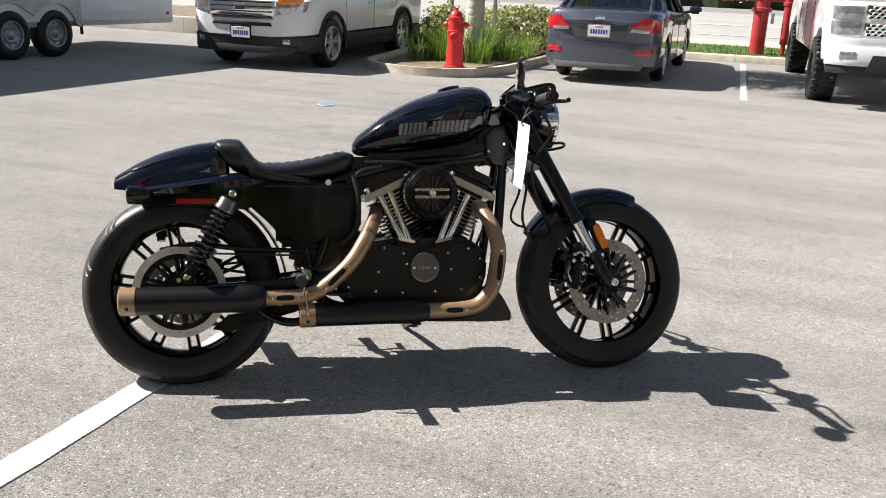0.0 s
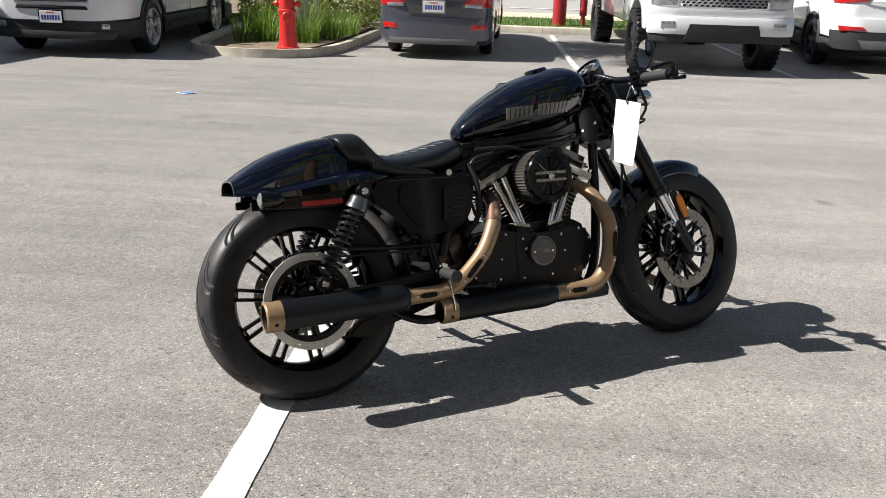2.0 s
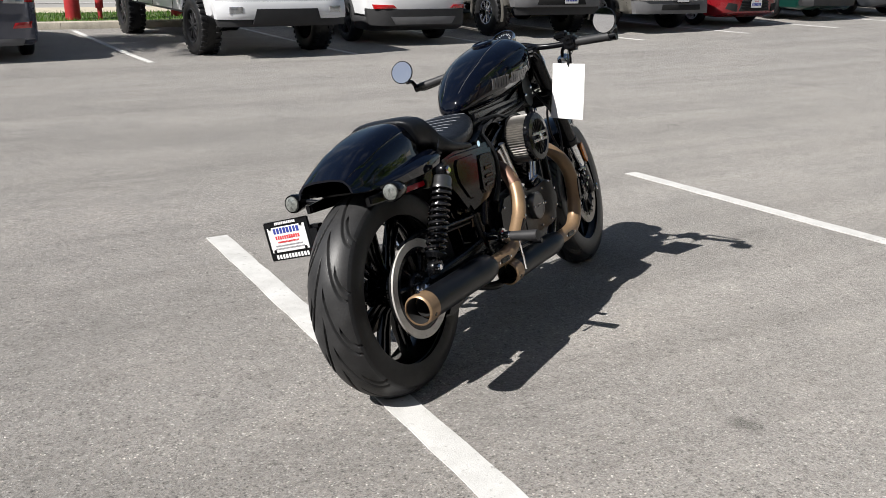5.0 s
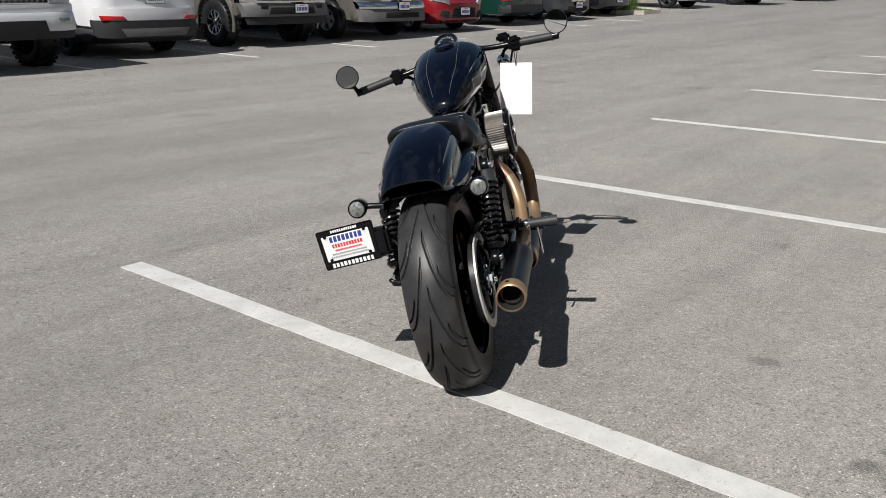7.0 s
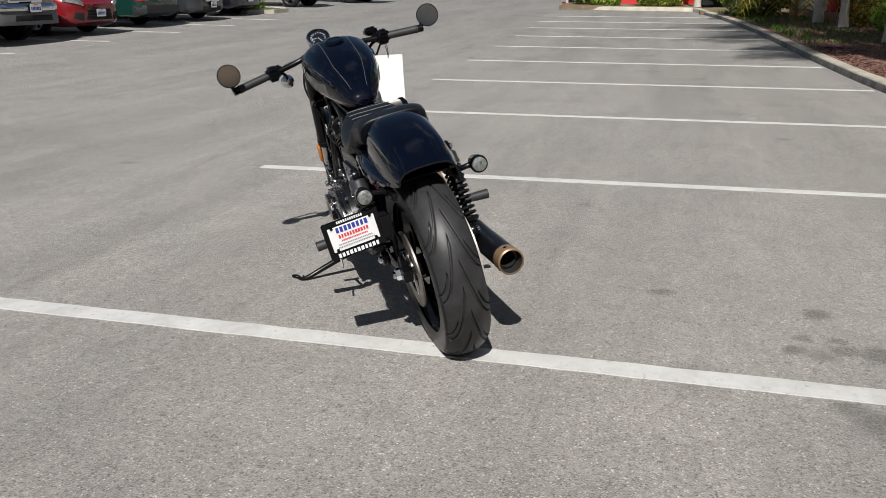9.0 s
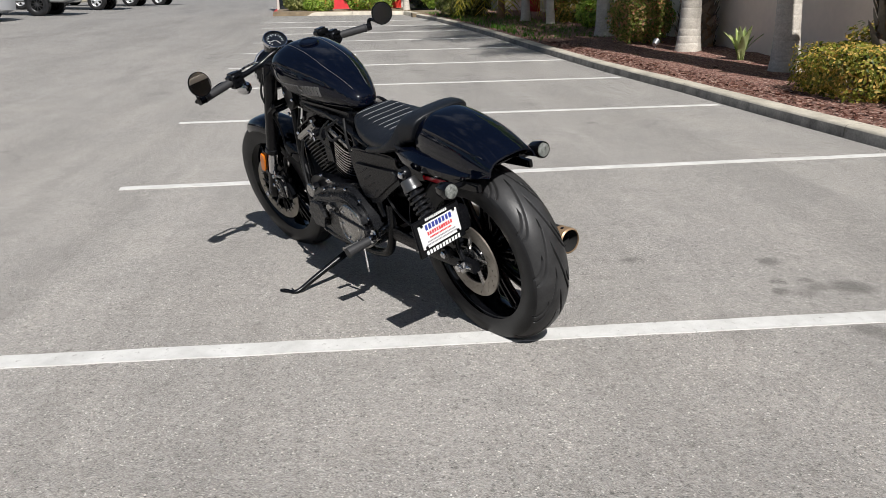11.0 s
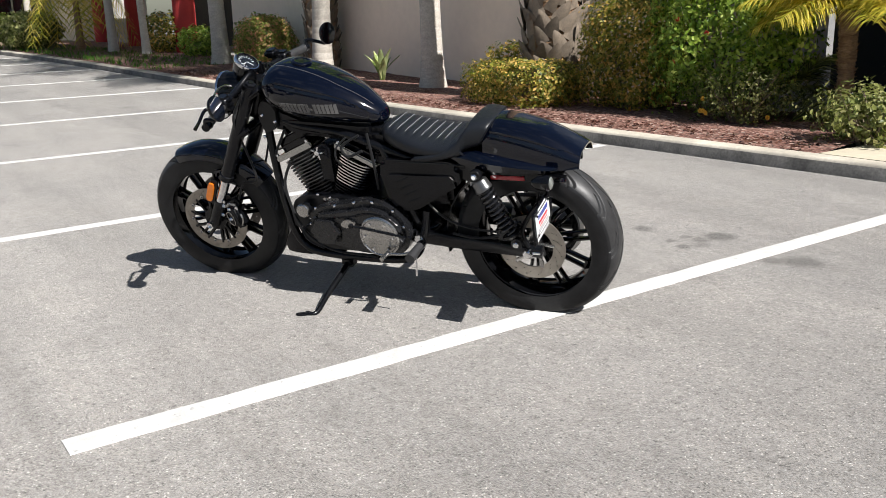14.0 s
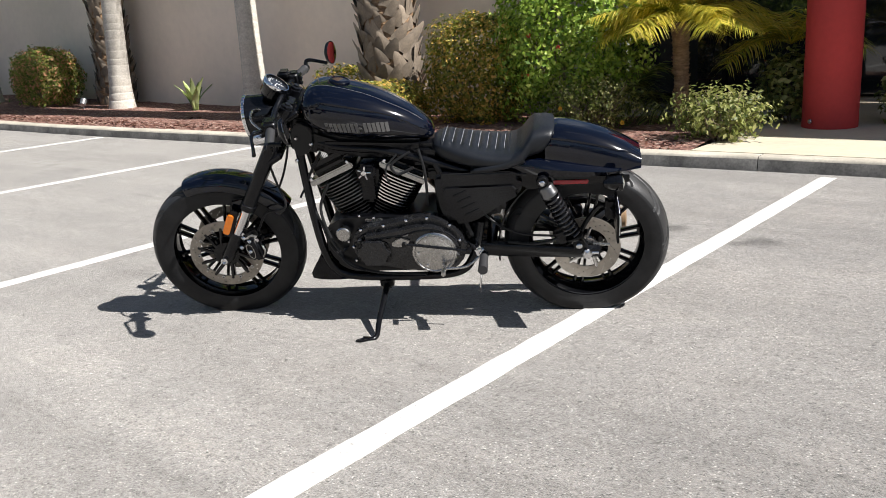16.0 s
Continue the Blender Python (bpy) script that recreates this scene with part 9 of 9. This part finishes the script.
def bush(x, y, half, n, size, material, label, seed, p=2.0, rough=0.16, stems=6, z0=None, low=-0.9, inner=0.62, flowers=None, up=0.35, core=True):
    z = ground_at(x, y) if z0 is None else z0
    root = thing("bush", Matrix.Translation((x, y, z)), label, "bush", "bushes")
    fol = new("foliage", leaf_cloud("foliage", n, lump(half, p, rough, low=low, inner=inner), size, material, seed, up=up))
    fol.parent = root
    fol.location = (0, 0, half[2] * 0.98)
    fol["kind"] = "stuff"
    rnd = random.Random(seed)
    bm = bmnew()
    for k in range(stems):
        a = rnd.uniform(0, 6.28)
        e = Vector((math.cos(a) * half[0] * rnd.uniform(0.3, 0.95), math.sin(a) * half[1] * rnd.uniform(0.3, 0.95), half[2] * rnd.uniform(0.7, 1.75)))
        s = Vector((math.cos(a) * 0.06, math.sin(a) * 0.06, -0.05))
        m_ = s.lerp(e, 0.5) + Vector((rnd.uniform(-0.06, 0.06), rnd.uniform(-0.06, 0.06), 0.05))
        tube(bm, [s, m_, e], [0.010, 0.006, 0.003], 5, 3)
    part("twig_work", bm, TWIG, root)["kind"] = "stuff"
    if flowers:
        col, cnt = flowers
        for k in range(cnt):
            a = rnd.uniform(0.8, 2.6)
            zz = rnd.uniform(0.3, 1.2)
            bm = bmnew()
            for j in range(5):
                aa = 1.257 * j
                prism(bm, oval(0.012 * math.cos(aa), 0.012 * math.sin(aa), 0.011, 0.011, 7), -0.002, 0.002)
            bmesh.ops.transform(bm, matrix=Matrix.Translation((half[0] * math.cos(a), half[1] * math.sin(a), half[2] * zz)), verts=bm.verts)
            part("flower", bm, col, root, "small flower")
    return root


FLOWER_RED = mat("red_flower", (0.62, 0.04, 0.02), 0.6)
FLOWER_YEL = mat("yellow_flower", (0.75, 0.42, 0.02), 0.6)

bush(3.42, -2.08, (0.76, 0.46, 0.26), 9500, 0.021, HEDGE, "low clipped hedge with yellow-green and copper leaves", 11, 5.0, 0.10, 10)
bush(2.15, -2.55, (0.56, 0.52, 0.60), 12500, 0.023, HEDGE, "rounded clipped shrub with golden-tipped leaves", 12, 3.2, 0.12, 10)
bush(1.05, -2.60, (0.80, 0.62, 0.98), 15000, 0.027, GREENLEAF, "tall loose bright green shrub with a red flower", 13, 2.2, 0.34, 14, flowers=(FLOWER_RED, 3), inner=0.5)
bush(0.62, -2.30, (0.50, 0.38, 0.29), 4200, 0.016, GREYLEAF, "low sprawling grey-green shrub with yellow flowers", 14, 2.0, 0.55, 60, flowers=(FLOWER_YEL, 5), inner=0.35)
bush(-0.76, -1.96, (0.40, 0.33, 0.23), 2300, 0.024, GREYLEAF, "low pale shrub spilling over the kerb", 15, 2.0, 0.55, 50, inner=0.35)
bush(-0.95, -3.40, (0.36, 0.40, 0.34), 1800, 0.034, GREYLEAF, "dusty shrub beside the red column", 17, 2.0, 0.3, 8)
bush(-1.95, -3.5, (0.30, 0.35, 0.26), 1200, 0.034, GREYLEAF, "dusty shrub behind the red column", 18, 2.0, 0.3, 8)
bush(10.95, -2.25, (0.58, 0.55, 0.50), 8500, 0.025, REDLEAF, "round shrub with red-tipped leaves", 19, 2.4, 0.18, 8)
bush(12.1, -2.75, (0.60, 0.45, 0.48), 3000, 0.036, GREENLEAF, "dark green shrub by the wall", 20, 2.3, 0.2, 8)
bush(4.55, -2.95, (0.55, 0.25, 0.33), 1600, 0.03, HEDGE, "low hedge behind the thick palm", 21, 3.5, 0.15, 6)
bush(17.9, -2.6, (0.55, 0.50, 0.50), 2600, 0.04, HEDGE, "shrub in the far bed", 22, 2.3, 0.2, 6)
bush(15.7, -2.7, (0.55, 0.45, 0.36), 2000, 0.04, GREENLEAF, "dark shrub in the far bed", 23, 2.3, 0.2, 6)
bush(22.9, -0.45, (0.95, 0.85, 0.52), 4200, 0.05, GREYLEAF, "round grey-green shrub at the bed's corner", 24, 2.4, 0.14, 8)
bush(28.6, 2.35, (0.75, 0.95, 0.58), 4200, 0.05, GREENLEAF, "round shrub before the far shop", 25, 2.6, 0.14, 8)
bush(29.0, -0.3, (0.6, 0.7, 0.5), 2600, 0.05, GREENLEAF, "dark shrub before the far shop", 26, 2.4, 0.16, 8)
bush(28.4, 4.2, (0.4, 0.55, 0.28), 1500, 0.05, GREENLEAF, "small shrub before the far shop", 27, 2.4, 0.16, 6)
bush(29.1, 4.95, (0.45, 0.55, 0.34), 2200, 0.05, GREYLEAF, "shrub before the far shop", 28, 2.4, 0.16, 6)
bush(-4.95, 16.6, (0.95, 1.0, 0.40), 6500, 0.034, GREYLEAF, "green shrub on the parking island", 30, 2.2, 0.25, 10)
bush(-5.85, 14.8, (0.38, 0.5, 0.42), 2200, 0.032, GREYLEAF, "shrub behind the hydrant", 31, 2.2, 0.25, 8)


def blades(n, place, length, width, material, seed, droop=0.5, name="blades"):
    """Curved grass blades, three quads each."""
    rng = random.Random(seed)
    verts, faces = [], []
    for k in range(n):
        x, y, z, lean = place(rng)
        a = rng.uniform(0, 6.283) if lean is None else lean + rng.uniform(-0.7, 0.7)
        L = length * rng.uniform(0.55, 1.15)
        dr = droop * rng.uniform(0.3, 1.3)
        w = width * rng.uniform(0.7, 1.2)
        dx, dy = math.cos(a), math.sin(a)
        b = len(verts)
        for t in (0, 0.4, 0.75, 1.0):
            o = dr * L * t * t
            h = L * (t - 0.35 * dr * t * t)
            ww = w * (1 - t * 0.95) / 2
            verts += [(x + dx * o - dy * ww, y + dy * o + dx * ww, z + h), (x + dx * o + dy * ww, y + dy * o - dx * ww, z + h)]
        for t in range(3):
            faces.append((b + 2 * t, b + 2 * t + 1, b + 2 * t + 3, b + 2 * t + 2))
    return from_np(name, verts, faces, material)


def clump(x, y, r, n, length, label, seed, material=GRASSLEAF, z=None, width=0.014):
    z = ground_at(x, y) if z is None else z

    def place(rng):
        a, q = rng.uniform(0, 6.283), r * math.sqrt(rng.random())
        return q * math.cos(a), q * math.sin(a), -0.02, a
    ob = new("grass_clump", blades(n, place, length, width, material, seed, 0.7, "grass_clump"))
    ob.matrix_world = Matrix.Translation((x, y, z))
    return tagged(ob, label, "grass", "grass clumps", "stuff")


for i, (x, y, r, n, L) in enumerate(((-5.45, 13.7, 0.26, 230, 0.85), (-4.85, 13.7, 0.24, 210, 0.75), (-5.1, 14.3, 0.30, 260, 0.9), (-4.62, 14.5, 0.28, 230, 0.6), (-4.55, 15.2, 0.28, 230, 0.55), (-5.75, 13.4, 0.14, 80, 0.6))):
    clump(x, y, r, n, L, "tall green strappy grass clump on the parking island", 40 + i)
for i, (x, y) in enumerate(((21.5, 15.0), (22.0, 15.7), (22.6, 15.3))):
    clump(x, y, 0.5, 420, 0.85, "tall green grass clump on the far island", 60 + i)
kerb_run("kerb_far_island", [(21.0, 17.6), (21.0, 14.6), (21.6, 14.1), (22.6, 14.1), (23.2, 14.6), (23.2, 17.6)], 0.12, 0.16, "concrete kerb of the far parking island")
sheet("ground_far_island", span(21.1, 23.1, 0.5), span(14.25, 17.7, 0.6), 0.09, LAWN, "grassy soil of the far island", "soil", 0.02)


def lawn_place(rng):
    x, y = rng.uniform(-13, 14), rng.uniform(17.95, 20.25)
    return x, y, gz(x, y) + 0.10, None


ob = new("lawn_grass", blades(16000, lawn_place, 0.10, 0.016, LAWNLEAF, 70, 0.6, "lawn_grass"))
tagged(ob, "mown green lawn grass blades", "lawn", kind="stuff")


def cover_place(rng):
    x = rng.uniform(12.5, 25.5)
    return x, kerb_y(x) - rng.uniform(0.3, 2.2), gz(x, -1) + 0.10, None


ob = new("ground_cover", blades(2400, cover_place, 0.13, 0.030, LAWNLEAF, 71, 0.9, "ground_cover"))
tagged(ob, "low green ground cover in the far bed", "ground cover", kind="stuff")


# mulch chips lying loose
def chips():
    rng = np.random.RandomState(5)
    n = 5200
    x = rng.uniform(-0.6, 12.0, n)
    y = np.array([kerb_y(v) for v in x]) - 0.2 - rng.uniform(0, 1.85, n)
    z = np.array([gz(a, b) for a, b in zip(x, y)]) + 0.125
    an = rng.uniform(0, 6.28, n)
    L, W = rng.uniform(0.012, 0.035, n), rng.uniform(0.004, 0.011, n)
    tl = rng.uniform(-0.012, 0.012, (n, 4))
    verts = []
    for k, (sx, sy) in enumerate(((-1, -1), (1, -1), (1, 1), (-1, 1))):
        verts.append(np.stack([x + np.cos(an) * L * sx - np.sin(an) * W * sy, y + np.sin(an) * L * sx + np.cos(an) * W * sy, z + tl[:, k]], 1))
    v = np.stack(verts, 1).reshape(-1, 3)
    k = np.arange(n) * 4
    return from_np("mulch_chips", v.tolist(), np.stack([k, k + 1, k + 2, k + 3], 1).tolist(), leaf_mat("bark_chips", (0.05, 0.022, 0.016), (0.17, 0.075, 0.055), (0.34, 0.23, 0.18)))


tagged(new("mulch_chips", chips()), "loose red-brown bark chips", "mulch", kind="stuff")


# ---- palms ----
def frond(bm, base, az, elev, L, leaf_len, n, droop, rnd, width=0.022):
    """An arching feather frond: a stalk with hanging leaflets on both sides."""
    d = Vector((math.cos(az) * math.cos(elev), math.sin(az) * math.cos(elev), math.sin(elev)))
    side = Vector((-math.sin(az), math.cos(az), 0))
    pts = []
    for k in range(9):
        t = k / 8
        pts.append(base + d * (L * t) + Vector((0, 0, -droop * L * t * t)))
    tube(bm, pts, [0.012, 0.008, 0.003], 5, 2)
    for k in range(n):
        t = 0.12 + 0.88 * k / n
        i = min(int(t * 8), 7)
        p = pts[i].lerp(pts[i + 1], t * 8 - i)
        tan = (pts[i + 1] - pts[i]).normalized()
        ll = leaf_len * (0.5 + 0.9 * math.sin(math.pi * min(1, t * 0.85 + 0.12))) * rnd.uniform(0.85, 1.15)
        for s in (-1, 1):
            o = (side * s * 0.75 + tan * 0.65 + Vector((0, 0, rnd.uniform(-0.25, 0.15)))).normalized()
            q1 = p + o * ll * 0.55
            q2 = p + o * ll + Vector((0, 0, -0.25 * ll))
            w = tan * width * 0.5
            v = [bm.verts.new(c_) for c_ in (p - w, p + w, q1 + w, q1 - w, q2)]
            bm.faces.new((v[0], v[1], v[2], v[3]))
            bm.faces.new((v[3], v[2], v[4]))


def crown(parent, top, n, L, leaf_len, material, seed, per=26, droop=0.55, low=-0.5, width=0.022):
    rnd = random.Random(seed)
    for k in range(n):
        bm = bmnew()
        frond(bm, Vector(top), 2.399963 * k + rnd.uniform(-0.2, 0.2), rnd.uniform(low, 1.1), L * rnd.uniform(0.8, 1.1), leaf_len, per, droop * rnd.uniform(0.7, 1.3), rnd, width)
        part("frond", bm, material, parent)


def pale_palm(x, y, r, h, lean, seed, n=12):
    """Smooth pale ringed trunk, flared at the foot, with a feather crown high above."""
    root = thing("palm_tree", Matrix.Translation((x, y, ground_at(x, y) - 0.02)), "tall palm with a pale ringed trunk in the planting bed", "palm tree", "palms")
    bm = bmnew()
    lp = []
    k = 0
    z = 0.0
    while z < h:
        q = z / h
        step = 0.135 * (1 + 0.3 * math.sin(k * 1.7 + seed))
        for f, g in ((0.0, 1.0), (0.05, 0.982), (0.10, 0.995), (0.92, 1.004)):
            zz = z + f * step
            rr = r * (0.80 + 0.36 * math.exp(-zz / 0.30) + 0.12 * math.exp(-zz / 1.4))
            c_ = Vector((lean[0] * zz, lean[1] * zz, zz))
            lp.append([c_ + Vector((rr * g * (1 + 0.015 * noise.noise((a_, zz * 3, seed))) * math.cos(a_), rr * g * math.sin(a_), 0.004 * math.sin(a_ * 2 + k))) for a_ in [2 * math.pi * i / 28 for i in range(28)]])
        z += step
        k += 1
    rings(bm, lp)
    part("trunk", bm, PALMTRUNK, root, sharp=60)
    crown(root, (lean[0] * h, lean[1] * h, h), n + 3, 0.33 * h, 0.70, GREENLEAF, seed, 26, width=0.05)
    return root


pale_palm(5.90, -2.52, 0.165, 9.5, (0.035, 0.0), 1)
pale_palm(9.20, -2.50, 0.175, 10.0, (-0.03, -0.01), 2)
pale_palm(12.9, -2.15, 0.18, 6.0, (0.02, 0.02), 3)
pale_palm(17.4, -2.0, 0.10, 4.6, (0.01, 0.03), 4, 10)
pale_palm(19.2, -1.7, 0.12, 4.8, (-0.02, 0.02), 5, 10)
pale_palm(26.4, -1.1, 0.12, 5.0, (0.02, 0.01), 6, 10)
pale_palm(28.1, 1.05, 0.11, 5.0, (-0.01, 0.02), 7, 10)
pale_palm(-5.02, 14.05, 0.17, 5.5, (0.01, 0.01), 8)

# boot of an old leaf base: a curled wedge
bm = bmnew()
lp = []
for t, w, th, o in ((0, 0.100, 0.012, 0.0), (0.3, 0.094, 0.011, 0.016), (0.6, 0.074, 0.009, 0.036), (0.85, 0.048, 0.006, 0.050), (1.0, 0.020, 0.003, 0.056)):
    z = 0.27 * t
    lp.append([Vector((o + th, -w * 0.5, z)), Vector((o + th * 1.5, 0, z + 0.004)), Vector((o + th, w * 0.5, z)), Vector((o - th * 0.2, w, z - 0.01)), Vector((o - th, 0, z)), Vector((o - th * 0.2, -w, z - 0.01))])
rings(bm, lp)
bmesh.ops.recalc_face_normals(bm, faces=bm.faces)
BOOT = finish("boot", bm, BOOTBARK)


def boot_palm(x, y, r, h, seed, label):
    """Thick trunk covered in overlapping old leaf bases."""
    rnd = random.Random(seed)
    root = thing("palm_tree", Matrix.Translation((x, y, ground_at(x, y) - 0.03)), label, "palm tree", "palms")
    bm = bmnew()
    lathe(bm, [(0, 0), (r * 1.02, 0), (r * 0.92, 0.3), (r * 0.85, 1.0), (r * 0.82, h), (0, h)], n=24)
    part("trunk", bm, DARKBARK, root)
    n = 300
    for k in range(n):
        z = 0.03 + (min(h, 2.6) - 0.1) * k / n
        a = 2.399963 * k + rnd.uniform(-0.12, 0.12)
        rr = r * (0.97 - 0.10 * min(1, z))
        ob = piece("boot", BOOT, root, Matrix.Translation((rr * math.cos(a), rr * math.sin(a), z)) @ Matrix.Rotation(a, 4, "Z") @ turn("Y", rnd.uniform(-4, 14)) @ turn("X", rnd.choice((-1, 1)) * rnd.uniform(12, 38)) @ Matrix.Scale(rnd.uniform(0.60, 0.95) * r / 0.36, 4))
    crown(root, (0, 0, h), 12, 0.28 * h, 0.65, GREENLEAF, seed, 22, 0.5, -0.2, 0.05)
    return root


boot_palm(3.48, -2.58, 0.36, 8.5, 31, "thick palm trunk covered in grey-brown leaf bases")
boot_palm(10.0, -2.92, 0.30, 4.6, 32, "palm trunk with brown leaf bases beside the wall")

# small pygmy palm with yellowing fronds
sp = thing("palm_tree", Matrix.Translation((-0.09, -2.72, ground_at(0, -2.7) - 0.02)), "small palm with a fibrous brown trunk and yellowing fronds", "palm tree", "palms")
bm = bmnew()
lp = []
for k in range(60):
    z = 1.0 * k / 59
    rr = 0.062 + 0.024 * math.exp(-z / 0.15) + 0.012 * (k % 2) + 0.018 * z ** 3
    lp.append([Vector((0.03 * z + rr * (1 + 0.18 * noise.noise((i * 1.7, z * 14, 2))) * math.cos(2 * math.pi * i / 16), rr * math.sin(2 * math.pi * i / 16), z)) for i in range(16)])
rings(bm, lp)
part("trunk", bm, DARKBARK, sp, sharp=70)
rnd = random.Random(9)
bm = bmnew()
for k in range(130):
    z, a = rnd.uniform(0.1, 0.98), rnd.uniform(0, 6.283)
    p = Vector((0.03 * z + 0.055 * math.cos(a), 0.055 * math.sin(a), z))
    rod(bm, p, p + Vector((0.035 * math.cos(a), 0.035 * math.sin(a), rnd.uniform(0.0, 0.05))), 0.006, 0.002, 5)
part("trunk_stubs", bm, DARKBARK, sp)["kind"] = "stuff"
crown(sp, (0.03, 0, 1.02), 38, 0.88, 0.22, YELLOWLEAF, 41, 44, 0.50, 0.28, 0.013)
sp2 = thing("palm_tree", Matrix.Translation((-0.75, -3.75, ground_at(0, -3.5) - 0.02)), "stemless young palm in the entry's shade", "palm tree", "palms")
crown(sp2, (0, 0, 0.75), 14, 0.95, 0.26, YELLOWLEAF, 43, 30, 0.45, 0.2, 0.016)
sp3 = thing("palm_tree", Matrix.Translation((0.62, -3.1, ground_at(0, -3.1) - 0.02)), "stemless young palm among the shrubs", "palm tree", "palms")
crown(sp3, (0, 0, 0.3), 12, 0.8, 0.24, GREYLEAF, 44, 28, 0.5, 0.1, 0.016)
# yellow hanging palm by the arcade
yp = thing("palm_tree", Matrix.Translation((20.9, -1.3, ground_at(20.9, -1.3) - 0.02)), "palm with long hanging yellow fronds", "palm tree", "palms")
bm = bmnew()
tube(bm, [(0, 0, 0), (0.02, 0, 1.2), (0.03, 0, 2.6)], [0.11, 0.08, 0.07], 12)
part("trunk", bm, DARKBARK, yp)
crown(yp, (0.03, 0, 2.6), 26, 1.6, 0.5, YELLOWLEAF, 45, 26, 1.5, -0.4, 0.035)

# broad-leaved plant by the wall
ag = thing("strap_leaf_plant", Matrix.Translation((7.45, -2.62, ground_at(7.45, -2.6) - 0.01)), "upright plant with broad pale green leaves", "plant")
rnd = random.Random(12)
for k in range(11):
    a = 2.4 * k
    L = rnd.uniform(0.38, 0.60)
    o = rnd.uniform(0.10, 0.30)
    bm = bmnew()
    lp = []
    for t in np.linspace(0, 1, 8):
        w = 0.050 * math.sin(math.pi * min(1, 0.12 + t * 0.88)) ** 0.8 + 0.004
        c_ = Vector((math.cos(a) * o * t * t, math.sin(a) * o * t * t, L * t))
        s_ = Vector((-math.sin(a), math.cos(a), 0))
        lp.append([c_ - s_ * w, c_ + Vector((0, 0, -0.012)), c_ + s_ * w, c_ + Vector((0, 0, -0.016))])
    rings(bm, lp)
    bmesh.ops.recalc_face_normals(bm, faces=bm.faces)
    part("leaf", bm, STRAPLEAF, ag)
# garden spotlight in the bed
gl = thing("garden_light", Matrix.Translation((9.75, -2.15, ground_at(9.75, -2.15))), "small grey garden spotlight in the mulch", "garden light")
bm = bmnew()
rod(bm, (0, 0, -0.05), (0, 0, 0.10), 0.012)
lathe(bm, [(0, -0.06), (0.04, -0.055), (0.055, 0.05), (0.05, 0.055), (0.045, 0.04), (0, 0.04)], facing((0, 0, 0.13), (0.5, -0.6, 0.6)), 20)
part("lamp_head", bm, STEEL, gl)
